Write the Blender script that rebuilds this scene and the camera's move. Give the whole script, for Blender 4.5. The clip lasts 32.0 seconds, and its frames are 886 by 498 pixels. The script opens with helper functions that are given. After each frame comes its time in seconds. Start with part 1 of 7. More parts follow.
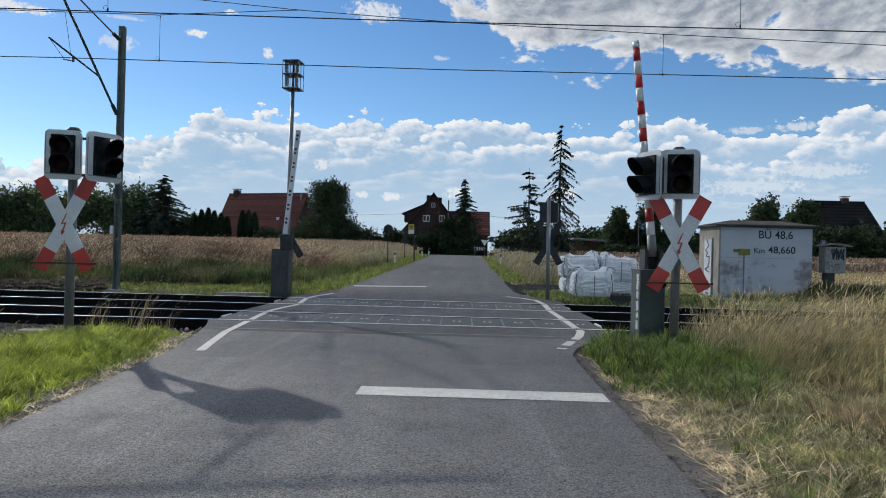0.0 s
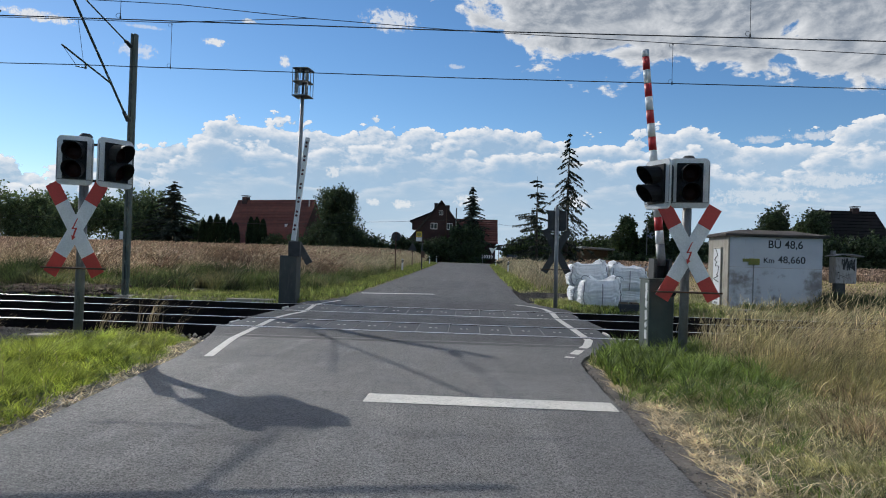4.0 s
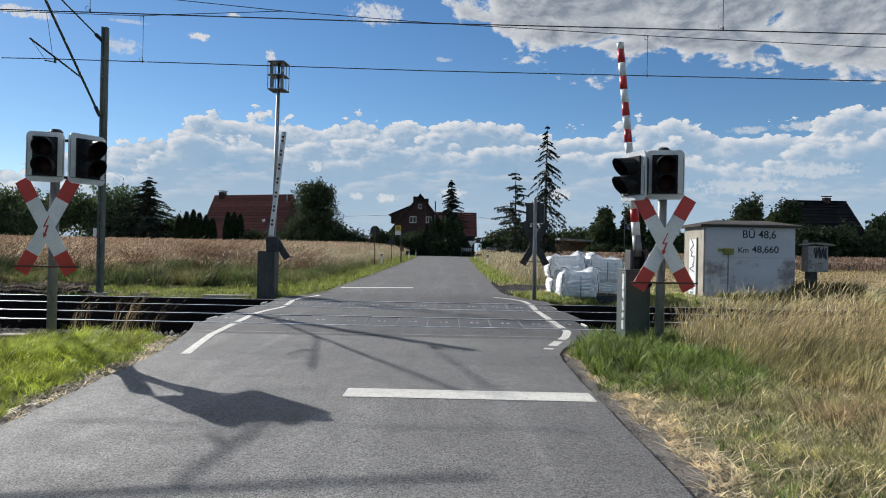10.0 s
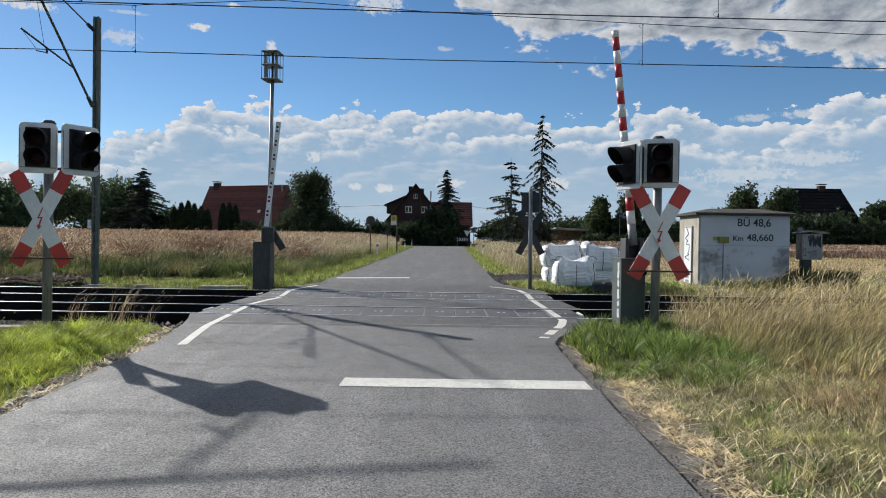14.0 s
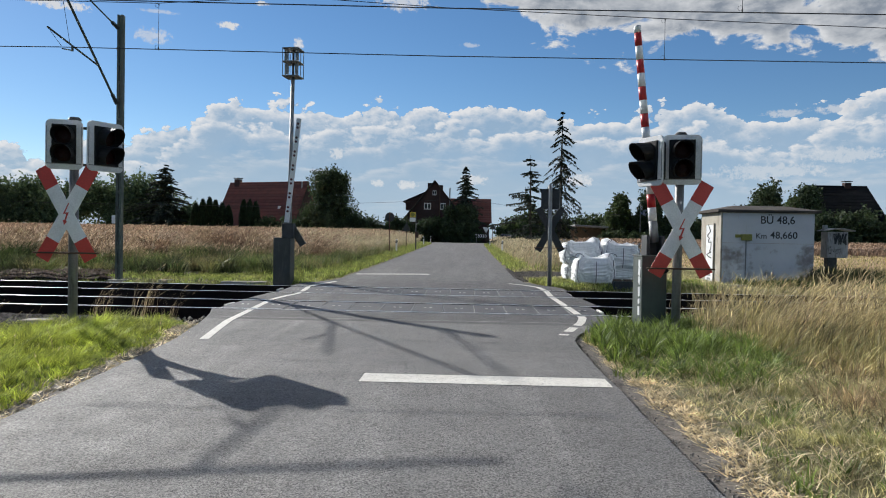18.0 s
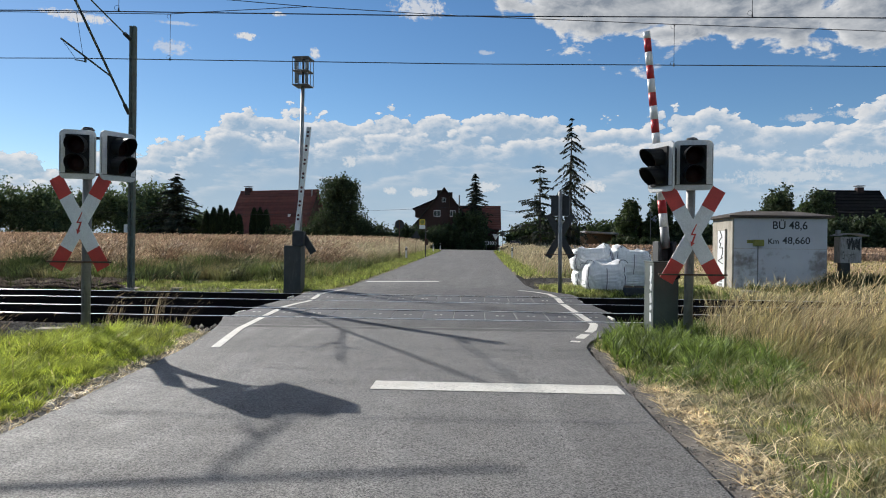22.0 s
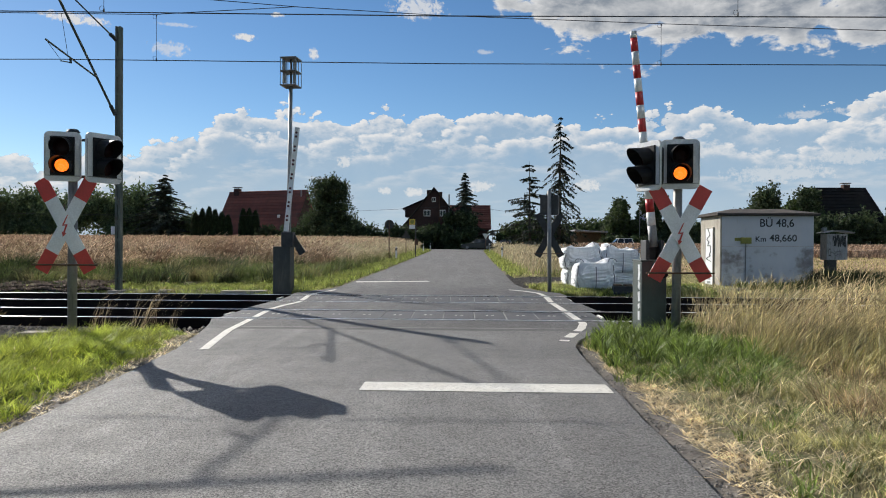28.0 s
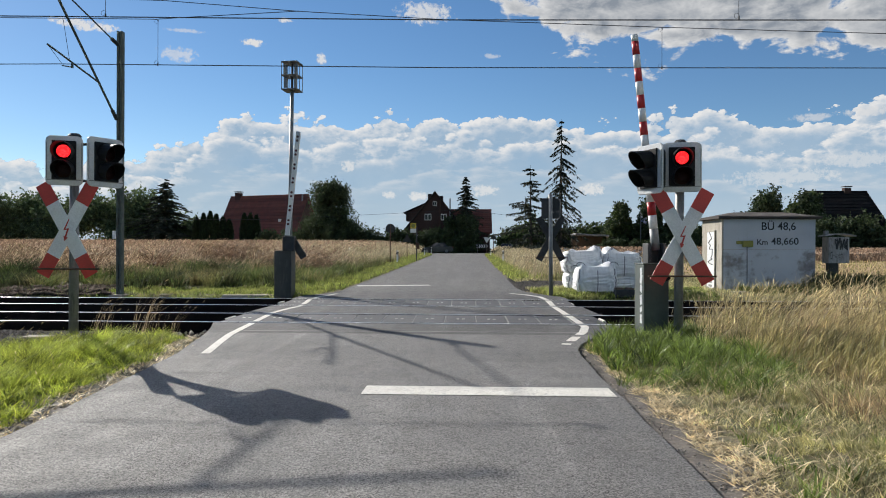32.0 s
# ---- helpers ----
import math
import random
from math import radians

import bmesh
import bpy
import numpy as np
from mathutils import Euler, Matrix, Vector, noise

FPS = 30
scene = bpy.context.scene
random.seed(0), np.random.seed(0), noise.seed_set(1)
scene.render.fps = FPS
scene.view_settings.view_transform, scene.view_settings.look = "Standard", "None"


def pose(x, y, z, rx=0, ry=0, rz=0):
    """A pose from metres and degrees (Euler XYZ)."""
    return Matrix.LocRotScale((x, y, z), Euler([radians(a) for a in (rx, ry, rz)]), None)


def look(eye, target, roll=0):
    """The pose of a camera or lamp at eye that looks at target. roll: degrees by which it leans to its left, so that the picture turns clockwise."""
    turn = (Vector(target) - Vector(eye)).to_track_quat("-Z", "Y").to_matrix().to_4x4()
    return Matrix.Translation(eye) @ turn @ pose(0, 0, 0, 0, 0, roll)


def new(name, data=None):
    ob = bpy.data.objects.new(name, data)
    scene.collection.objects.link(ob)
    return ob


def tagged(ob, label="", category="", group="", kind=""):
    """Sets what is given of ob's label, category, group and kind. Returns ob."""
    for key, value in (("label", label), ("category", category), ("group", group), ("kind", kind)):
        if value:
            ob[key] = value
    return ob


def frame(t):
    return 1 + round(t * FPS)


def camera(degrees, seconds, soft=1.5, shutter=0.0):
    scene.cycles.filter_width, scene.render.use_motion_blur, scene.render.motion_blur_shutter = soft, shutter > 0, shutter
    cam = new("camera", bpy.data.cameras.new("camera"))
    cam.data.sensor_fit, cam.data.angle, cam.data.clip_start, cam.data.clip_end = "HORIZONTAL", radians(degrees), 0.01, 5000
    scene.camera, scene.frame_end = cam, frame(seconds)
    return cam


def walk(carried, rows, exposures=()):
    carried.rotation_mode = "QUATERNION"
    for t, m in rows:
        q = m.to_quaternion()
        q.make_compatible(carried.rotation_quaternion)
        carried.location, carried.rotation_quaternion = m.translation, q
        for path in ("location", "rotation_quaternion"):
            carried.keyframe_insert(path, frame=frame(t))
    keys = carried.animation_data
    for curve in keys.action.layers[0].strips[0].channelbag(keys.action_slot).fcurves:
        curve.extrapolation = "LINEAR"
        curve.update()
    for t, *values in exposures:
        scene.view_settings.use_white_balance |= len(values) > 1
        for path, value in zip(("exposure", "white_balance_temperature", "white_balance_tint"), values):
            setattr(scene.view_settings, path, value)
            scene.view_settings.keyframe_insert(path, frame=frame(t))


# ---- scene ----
cam = camera(67.2, 32.0, 1.0)
PATH = [
    (0, (0.046, 0.926, 1.377), (-0.007, 2.926, 1.381), 1.4),
    (0.5, (0.042, 0.933, 1.376), (-0.024, 2.932, 1.387), 1.2),
    (1, (0.042, 0.935, 1.379), (-0.038, 2.933, 1.393), 1.2),
    (1.5, (0.039, 0.932, 1.378), (-0.05, 2.93, 1.392), 1.2),
    (2, (0.036, 0.933, 1.375), (-0.061, 2.931, 1.391), 1.4),
    (2.5, (0.037, 0.932, 1.378), (-0.069, 2.929, 1.405), 1.5),
    (3, (0.042, 0.93, 1.376), (-0.063, 2.927, 1.417), 1.6),
    (3.5, (0.038, 0.929, 1.375), (-0.053, 2.926, 1.413), 1.8),
    (5.5, (0.034, 0.929, 1.374), (-0.015, 2.929, 1.364), 1.3),
    (6, (0.036, 0.93, 1.375), (-0.018, 2.929, 1.369), 1.1),
    (6.5, (0.031, 0.928, 1.37), (-0.018, 2.928, 1.365), 1.0),
    (7, (0.038, 0.93, 1.369), (-0.004, 2.93, 1.358), 1.1),
    (7.5, (0.035, 0.93, 1.375), (0.002, 2.929, 1.359), 1.2),
    (8, (0.043, 0.925, 1.374), (0.02, 2.925, 1.361), 1.3),
    (8.5, (0.047, 0.923, 1.37), (0.036, 2.923, 1.362), 1.2),
    (9, (0.049, 0.923, 1.371), (0.042, 2.923, 1.368), 1.2),
    (9.5, (0.048, 0.922, 1.373), (0.038, 2.922, 1.375), 1.1),
    (10, (0.052, 0.922, 1.378), (0.038, 2.922, 1.386), 1.1),
    (10.5, (0.043, 0.917, 1.373), (0.028, 2.917, 1.384), 1.0),
    (11, (0.047, 0.919, 1.372), (0.031, 2.919, 1.379), 0.9),
    (11.5, (0.044, 0.921, 1.375), (0.029, 2.921, 1.374), 0.9),
    (12, (0.048, 0.921, 1.374), (0.035, 2.921, 1.37), 0.8),
    (12.5, (0.051, 0.916, 1.373), (0.04, 2.916, 1.365), 0.7),
    (13, (0.048, 0.92, 1.374), (0.04, 2.92, 1.364), 0.7),
    (13.5, (0.052, 0.916, 1.372), (0.048, 2.916, 1.356), 0.7),
    (14, (0.054, 0.916, 1.374), (0.053, 2.916, 1.352), 0.8),
    (14.5, (0.056, 0.914, 1.381), (0.053, 2.914, 1.356), 0.7),
    (16.5, (0.044, 0.922, 1.375), (0.002, 2.922, 1.349), 1.0),
    (17, (0.041, 0.923, 1.372), (-0.009, 2.922, 1.343), 1.1),
    (17.5, (0.039, 0.923, 1.377), (-0.015, 2.922, 1.344), 1.1),
    (18, (0.043, 0.917, 1.371), (-0.014, 2.916, 1.338), 1.0),
    (18.5, (0.042, 0.929, 1.379), (-0.018, 2.928, 1.35), 0.9),
    (19, (0.037, 0.924, 1.371), (-0.03, 2.922, 1.349), 0.9),
    (19.5, (0.034, 0.925, 1.376), (-0.042, 2.924, 1.357), 0.9),
    (20, (0.038, 0.918, 1.374), (-0.045, 2.916, 1.356), 0.7),
    (20.5, (0.04, 0.908, 1.376), (-0.045, 2.906, 1.36), 0.6),
    (21, (0.035, 0.916, 1.377), (-0.051, 2.914, 1.365), 0.6),
    (21.5, (0.031, 0.916, 1.374), (-0.054, 2.914, 1.363), 0.7),
    (22, (0.031, 0.919, 1.37), (-0.055, 2.917, 1.358), 0.7),
    (22.5, (0.037, 0.919, 1.369), (-0.046, 2.917, 1.353), 0.7),
    (23, (0.04, 0.919, 1.374), (-0.039, 2.917, 1.358), 0.5),
    (23.5, (0.037, 0.911, 1.376), (-0.04, 2.909, 1.358), 0.4),
    (24, (0.039, 0.912, 1.377), (-0.039, 2.91, 1.352), 0.4),
    (24.5, (0.042, 0.911, 1.374), (-0.038, 2.909, 1.34), 0.4),
    (25, (0.036, 0.913, 1.373), (-0.047, 2.911, 1.335), 0.3),
    (25.5, (0.03, 0.92, 1.373), (-0.059, 2.918, 1.343), 0.1),
    (27.5, (0.05, 0.915, 1.378), (-0.009, 2.914, 1.372), 0.2),
    (28, (0.053, 0.919, 1.379), (-0.004, 2.918, 1.366), 0.3),
    (28.5, (0.053, 0.916, 1.376), (-0.006, 2.915, 1.356), 0.4),
    (29, (0.055, 0.908, 1.376), (-0.008, 2.907, 1.354), 0.4),
    (29.5, (0.053, 0.903, 1.376), (-0.011, 2.902, 1.355), 0.3),
    (30, (0.056, 0.909, 1.376), (-0.006, 2.908, 1.357), 0.3),
    (30.5, (0.052, 0.914, 1.376), (-0.007, 2.913, 1.36), 0.3),
    (31, (0.052, 0.928, 1.378), (-0.006, 2.927, 1.364), 0.3),
    (31.5, (0.044, 0.925, 1.378), (-0.015, 2.925, 1.37), 0.3),
    (32, (0.043, 0.931, 1.372), (-0.017, 2.93, 1.371), 0.2),
]
walk(cam, [(t, look(eye, target, roll)) for t, eye, target, roll in PATH], [(0.0, 0.64, 6330, 10), (3.0, 0.6, 6330, 10), (6.0, 0.53, 6330, 10), (9.0, 0.39, 6280, 10), (16.0, 0.4, 6320, 10), (32.0, 0.49, 6580, 10)])

# ---- daylight: clear sky with one low sun ahead on the left ----
SUN_AZ, SUN_EL = 46.3, 28.0
SUN = Vector((-math.sin(radians(SUN_AZ)) * math.cos(radians(SUN_EL)), math.cos(radians(SUN_AZ)) * math.cos(radians(SUN_EL)), math.sin(radians(SUN_EL))))
world = bpy.data.worlds.new("sky")
scene.world = world
world.use_nodes = True
wn = world.node_tree.nodes
sky = wn.new("ShaderNodeTexSky")
sky.sky_type = "NISHITA"
sky.sun_disc = False
sky.sun_elevation, sky.sun_rotation = radians(SUN_EL), radians(-SUN_AZ)
sky.air_density, sky.dust_density, sky.ozone_density = 0.9, 0.06, 3.0
wn["Background"].inputs[1].default_value = 0.074
deep = wn.new("ShaderNodeHueSaturation")
deep.inputs["Saturation"].default_value = 1.15
world.node_tree.links.new(sky.outputs[0], deep.inputs["Color"])
world.node_tree.links.new(deep.outputs[0], wn["Background"].inputs[0])
sun = new("sun", bpy.data.lights.new("sun", "SUN"))
sun.data.energy, sun.data.angle, sun.data.color = 5.0, radians(0.5), (1.0, 0.95, 0.87)
sun.matrix_world = look(SUN * 80, (0, 0, 0))


# ---- materials ----
class Nodes:
    """A node material under construction."""

    def __init__(self, name, rough=0.8, metal=0.0):
        self.m = bpy.data.materials.new(name)
        self.m.use_nodes = True
        self.t = self.m.node_tree
        self.b = self.t.nodes["Principled BSDF"]
        self.b.inputs["Roughness"].default_value = rough
        self.b.inputs["Metallic"].default_value = metal
        self.co = self.t.nodes.new("ShaderNodeTexCoord").outputs["Object"]

    def put(self, kind, **ins):
        n = self.t.nodes.new(kind)
        for k, v in ins.items():
            self.to(v, n.inputs[int(k[1:])] if k[0] == "i" and k[1:].isdigit() else n.inputs[k.replace("_", " ")])
        return n

    def to(self, v, socket):
        if isinstance(v, bpy.types.NodeSocket):
            self.t.links.new(v, socket)
        elif isinstance(v, tuple) and len(v) == 3 and socket.type == "RGBA":
            socket.default_value = (*v, 1)
        else:
            socket.default_value = v

    def noise(self, scale, detail=4.0, co=None, rough=0.55, dist=0.0):
        return self.put("ShaderNodeTexNoise", Vector=co or self.co, Scale=scale, Detail=detail, Roughness=rough, Distortion=dist).outputs[0]

    def ramp(self, fac, lo, hi):
        n = self.put("ShaderNodeMapRange", i0=fac, i1=lo, i2=hi)
        return n.outputs[0]

    def mix(self, fac, a, b, how="MIX"):
        n = self.t.nodes.new("ShaderNodeMix")
        n.data_type, n.blend_type = "RGBA", how
        self.to(fac, n.inputs[0]), self.to(a, n.inputs[6]), self.to(b, n.inputs[7])
        return n.outputs[2]

    def math(self, op, a, b=0.0, clamp=False):
        n = self.t.nodes.new("ShaderNodeMath")
        n.operation, n.use_clamp = op, clamp
        self.to(a, n.inputs[0]), self.to(b, n.inputs[1])
        return n.outputs[0]

    def bump(self, height, strength=0.4, dist=0.01):
        n = self.put("ShaderNodeBump", Height=height, Strength=strength, Distance=dist)
        self.t.links.new(n.outputs[0], self.b.inputs["Normal"])

    def base(self, v):
        self.to(v, self.b.inputs["Base Color"])
        return self.m

    def axes(self):
        n = self.put("ShaderNodeSeparateXYZ", Vector=self.co)
        return n.outputs[0], n.outputs[1], n.outputs[2]


def surf(name, c1, c2, scale=3.0, fine=60.0, rough=0.8, metal=0.0, bump=0.3, dist=0.004, dirt=None, island=0.0, each=0.0):
    """Two tones in patches, fine grain over them, grain relief; dirt: a third tone in streaks; island, each: spread of tone by piece."""
    k = Nodes(name, rough, metal)
    col = k.mix(k.ramp(k.noise(scale), 0.3, 0.7), c1, c2)
    grain = k.noise(fine, 3)
    col = k.mix(0.35, col, k.mix(k.ramp(grain, 0.3, 0.7), (0.35, 0.35, 0.35), (1, 1, 1)), "MULTIPLY")
    if dirt:
        st = k.put("ShaderNodeMapping", Vector=k.co, Scale=(3, 3, 0.6)).outputs[0]
        col = k.mix(k.ramp(k.noise(scale * 1.5, 5, st), 0.52, 0.72), col, dirt)
    if island or each:
        rnd = k.put("ShaderNodeNewGeometry").outputs["Random Per Island"] if island else k.put("ShaderNodeObjectInfo").outputs["Random"]
        s = island or each
        val = k.ramp(rnd, 0, 1)
        val.node.inputs[3].default_value, val.node.inputs[4].default_value = 1 - s, 1 + s
        hsv = k.put("ShaderNodeHueSaturation", Value=val, Color=col)
        col = hsv.outputs[0]
    k.bump(grain, bump, dist)
    return k.base(col)


def leafy_mat(name, c1, c2, c3=None, see=0.35, rough=0.55):
    """Leaves and blades: tone by piece and by patch, shadow pockets painted in by noise, light passing through."""
    k = Nodes(name, rough)
    rnd = k.put("ShaderNodeNewGeometry").outputs["Random Per Island"]
    col = k.mix(rnd, c1, c2)
    if c3:
        col = k.mix(k.ramp(k.noise(0.9, 3), 0.42, 0.66), col, c3)
    # shade pockets and sunlit tufts put into the colour by two noises
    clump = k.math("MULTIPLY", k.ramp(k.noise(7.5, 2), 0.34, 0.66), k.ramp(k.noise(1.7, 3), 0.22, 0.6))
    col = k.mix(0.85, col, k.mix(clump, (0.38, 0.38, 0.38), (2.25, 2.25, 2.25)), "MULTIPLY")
    k.base(col)
    tr = k.put("ShaderNodeBsdfTranslucent", Color=col)
    mx = k.put("ShaderNodeMixShader", i0=see, i1=k.b.outputs[0], i2=tr.outputs[0])
    k.t.links.new(mx.outputs[0], k.t.nodes["Material Output"].inputs[0])
    return k.m


def asphalt(name, lo, hi, seed=0.0, patch=0.0):
    k = Nodes(name, 0.78)
    co = k.put("ShaderNodeMapping", Vector=k.co, Location=(seed, seed, 0)).outputs[0]
    col = k.mix(k.ramp(k.noise(0.35, 5, co), 0.35, 0.68), lo, hi)
    streak = k.put("ShaderNodeMapping", Vector=co, Scale=(1.6, 0.12, 1)).outputs[0]
    col = k.mix(k.ramp(k.noise(1.0, 4, streak), 0.5, 0.75), col, tuple(c * 1.25 for c in hi))
    stone = k.put("ShaderNodeTexVoronoi", Vector=co, Scale=125.0)
    speck = k.ramp(stone.outputs["Color"], 0.1, 0.95)
    col = k.mix(1.0, col, k.mix(speck, (0.22, 0.22, 0.23), (1.95, 1.93, 1.89)), "MULTIPLY")
    col = k.mix(k.ramp(k.noise(52, 4, co, 0.75), 0.565, 0.63), col, tuple(c * 0.16 for c in lo))
    big = k.put("ShaderNodeTexVoronoi", Vector=co, Scale=17.0)
    col = k.mix(k.ramp(big.outputs["Distance"], 0.10, 0.04), col, (0.23, 0.22, 0.2))
    col = k.mix(k.ramp(k.noise(2.3, 6, co, 0.7), 0.62, 0.8), col, tuple(c * 0.55 for c in lo))
    k.bump(k.math("ADD", k.noise(150, 2, co, 0.8), k.math("MULTIPLY", k.noise(55, 3, co, 0.7), 0.8)), 1.0, 0.007)
    k.to(k.ramp(k.noise(3, 3, co), 0.2, 0.9), k.b.inputs["Roughness"])
    k.b.inputs["Roughness"].links[0].from_node.inputs[3].default_value = 0.62
    k.b.inputs["Roughness"].links[0].from_node.inputs[4].default_value = 0.92
    return k.base(col)


M = {}
M["asphalt"] = asphalt("asphalt", (0.112, 0.111, 0.11), (0.161, 0.16, 0.157))
M["asphalt_mid"] = asphalt("asphalt_mid", (0.1, 0.1, 0.099), (0.146, 0.145, 0.143), 7.0)
M["asphalt_dark"] = asphalt("asphalt_dark", (0.046, 0.046, 0.047), (0.078, 0.078, 0.078), 13.0)
M["asphalt_far"] = asphalt("asphalt_far", (0.074, 0.074, 0.074), (0.102, 0.101, 0.1), 21.0)
M["seam"] = surf("pale_joint", (0.22, 0.22, 0.21), (0.33, 0.33, 0.32), 6, 60, 0.8)
M["paint"] = surf("road_paint", (0.62, 0.6, 0.54), (0.75, 0.73, 0.67), 6, 90, 0.6, bump=0.5, dirt=(0.33, 0.32, 0.3))
M["rubber"] = surf("panel_rubber", (0.05, 0.051, 0.054), (0.078, 0.079, 0.083), 4, 120, 0.7, bump=0.5, each=0.18)
k0 = Nodes("rail_steel", 0.28, 1.0)
M["rail"] = k0.base(k0.mix(k0.ramp(k0.noise(1.5, 4), 0.3, 0.7), (0.95, 0.95, 0.95), (0.85, 0.84, 0.82)))
# rail webs: backlit shade put into a near-black base colour
M["rail_side"] = surf("shaded_rail_web", (0.02, 0.014, 0.012), (0.013, 0.01, 0.009), 8, 60, 0.9)
M["rust"] = surf("rusty_steel", (0.11, 0.06, 0.035), (0.06, 0.035, 0.025), 8, 60, 0.85)
# ballast darkened past its own tone: shade of the track trough in the colour
M["ballast"] = surf("shaded_ballast_stone", (0.014, 0.0125, 0.012), (0.032, 0.029, 0.027), 2, 30, 0.95, island=0.4)
M["concrete"] = surf("concrete", (0.32, 0.29, 0.24), (0.42, 0.39, 0.33), 2.5, 45, 0.9, bump=0.5, dirt=(0.2, 0.18, 0.15))
M["white_wall"] = surf("whitewashed_concrete", (0.66, 0.67, 0.68), (0.72, 0.73, 0.74), 1.5, 40, 0.8, bump=0.3)
M["signal_white"] = surf("signal_white", (0.57, 0.59, 0.61), (0.66, 0.67, 0.68), 5, 50, 0.45, bump=0.05, dirt=(0.5, 0.5, 0.48))
M["sign_white"] = surf("sign_white", (0.62, 0.64, 0.66), (0.7, 0.72, 0.74), 5, 50, 0.4, bump=0.03)
M["sign_red"] = surf("sign_red", (0.5, 0.035, 0.025), (0.42, 0.03, 0.022), 5, 50, 0.4, bump=0.03)
M["boom_red"] = surf("boom_red", (0.5, 0.015, 0.02), (0.4, 0.012, 0.016), 6, 50, 0.4, bump=0.03)
M["box_dark"] = surf("dark_box_paint", (0.032, 0.037, 0.036), (0.05, 0.056, 0.054), 3, 50, 0.6, bump=0.1, dirt=(0.07, 0.07, 0.065))
M["black"] = surf("signal_black", (0.012, 0.012, 0.013), (0.02, 0.02, 0.022), 5, 60, 0.5, bump=0.1)
M["lens_dark"] = surf("dark_lens", (0.025, 0.006, 0.006), (0.015, 0.004, 0.004), 30, 90, 0.2, bump=0.6, dist=0.01)
M["galv"] = surf("galvanised_steel", (0.2, 0.21, 0.215), (0.28, 0.29, 0.295), 5, 50, 0.55, 0.3, 0.15, dirt=(0.2, 0.2, 0.2))
M["greygreen"] = surf("grey_green_paint", (0.036, 0.052, 0.047), (0.06, 0.078, 0.07), 4, 50, 0.55, bump=0.1, dirt=(0.045, 0.05, 0.045))
M["pole"] = surf("pole_grey", (0.16, 0.165, 0.167), (0.23, 0.235, 0.238), 5, 50, 0.5, 0.2, 0.15, dirt=(0.09, 0.09, 0.09))
M["pole_pale"] = surf("old_grey_sheet", (0.3, 0.3, 0.3), (0.38, 0.38, 0.375), 5, 50, 0.6, 0.1, 0.15, dirt=(0.13, 0.12, 0.11))
# sleepers near black too, the trough's shade painted in
M["sleeper"] = surf("shaded_sleeper", (0.018, 0.015, 0.014), (0.03, 0.026, 0.023), 5, 40, 0.95)
M["mast"] = surf("mast_paint", (0.085, 0.105, 0.09), (0.12, 0.14, 0.12), 5, 60, 0.7, bump=0.2, dirt=(0.07, 0.06, 0.045))
M["darkmetal"] = surf("dark_metal", (0.03, 0.032, 0.034), (0.05, 0.052, 0.055), 6, 60, 0.6, 0.2, 0.1)
M["wire"] = surf("wire_copper", (0.03, 0.035, 0.04), (0.05, 0.05, 0.055), 4, 60, 0.6, 0.3, 0.05)
M["roofcap"] = surf("roof_felt", (0.045, 0.038, 0.034), (0.08, 0.068, 0.06), 2, 50, 0.95, bump=0.5)
M["bag"] = surf("bag_fabric", (0.82, 0.83, 0.84), (0.88, 0.88, 0.88), 3, 120, 0.6, bump=0.4, dirt=(0.62, 0.62, 0.62))
M["strap"] = surf("bag_strap", (0.18, 0.19, 0.21), (0.28, 0.28, 0.3), 6, 80, 0.8)
M["brick"] = surf("brick_wall", (0.036, 0.02, 0.018), (0.055, 0.027, 0.023), 1.5, 12, 0.9, bump=0.5)
M["tile_red"] = surf("roof_tile_red", (0.14, 0.042, 0.03), (0.1, 0.033, 0.026), 1.2, 14, 0.8, bump=0.4, each=0.2)
M["tile_dark"] = surf("roof_tile_dark", (0.008, 0.0075, 0.008), (0.013, 0.012, 0.0125), 1.2, 14, 0.8, bump=0.4, each=0.15)
M["frame"] = surf("window_frame_white", (0.7, 0.7, 0.7), (0.78, 0.78, 0.78), 5, 50, 0.5, bump=0.05)
M["glass"] = surf("window_glass", (0.02, 0.025, 0.03), (0.03, 0.035, 0.04), 3, 30, 0.06, bump=0.02)
M["wood"] = surf("weathered_wood", (0.14, 0.1, 0.07), (0.2, 0.15, 0.1), 4, 40, 0.85, bump=0.5)
M["bark"] = surf("bark", (0.05, 0.04, 0.03), (0.09, 0.075, 0.06), 5, 25, 0.95, bump=0.8, dist=0.02)
M["yellow"] = surf("sign_yellow", (0.6, 0.42, 0.03), (0.7, 0.5, 0.05), 5, 50, 0.5, bump=0.03)
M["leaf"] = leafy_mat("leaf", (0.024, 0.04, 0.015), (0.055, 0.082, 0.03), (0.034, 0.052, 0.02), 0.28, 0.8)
# leaves of the far left belt, lightened in colour for haze
M["leaf_hazed"] = leafy_mat("leaf_hazed", (0.04, 0.066, 0.03), (0.12, 0.165, 0.065), (0.07, 0.1, 0.045), 0.36, 0.8)
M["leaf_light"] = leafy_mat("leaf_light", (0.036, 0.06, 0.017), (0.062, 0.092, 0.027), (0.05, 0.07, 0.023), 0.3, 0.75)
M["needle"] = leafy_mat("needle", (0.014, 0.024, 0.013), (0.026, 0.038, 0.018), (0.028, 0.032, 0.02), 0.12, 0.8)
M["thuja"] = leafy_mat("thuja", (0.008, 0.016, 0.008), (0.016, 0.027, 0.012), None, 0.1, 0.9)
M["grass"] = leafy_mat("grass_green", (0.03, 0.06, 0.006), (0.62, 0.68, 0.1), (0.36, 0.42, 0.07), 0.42)
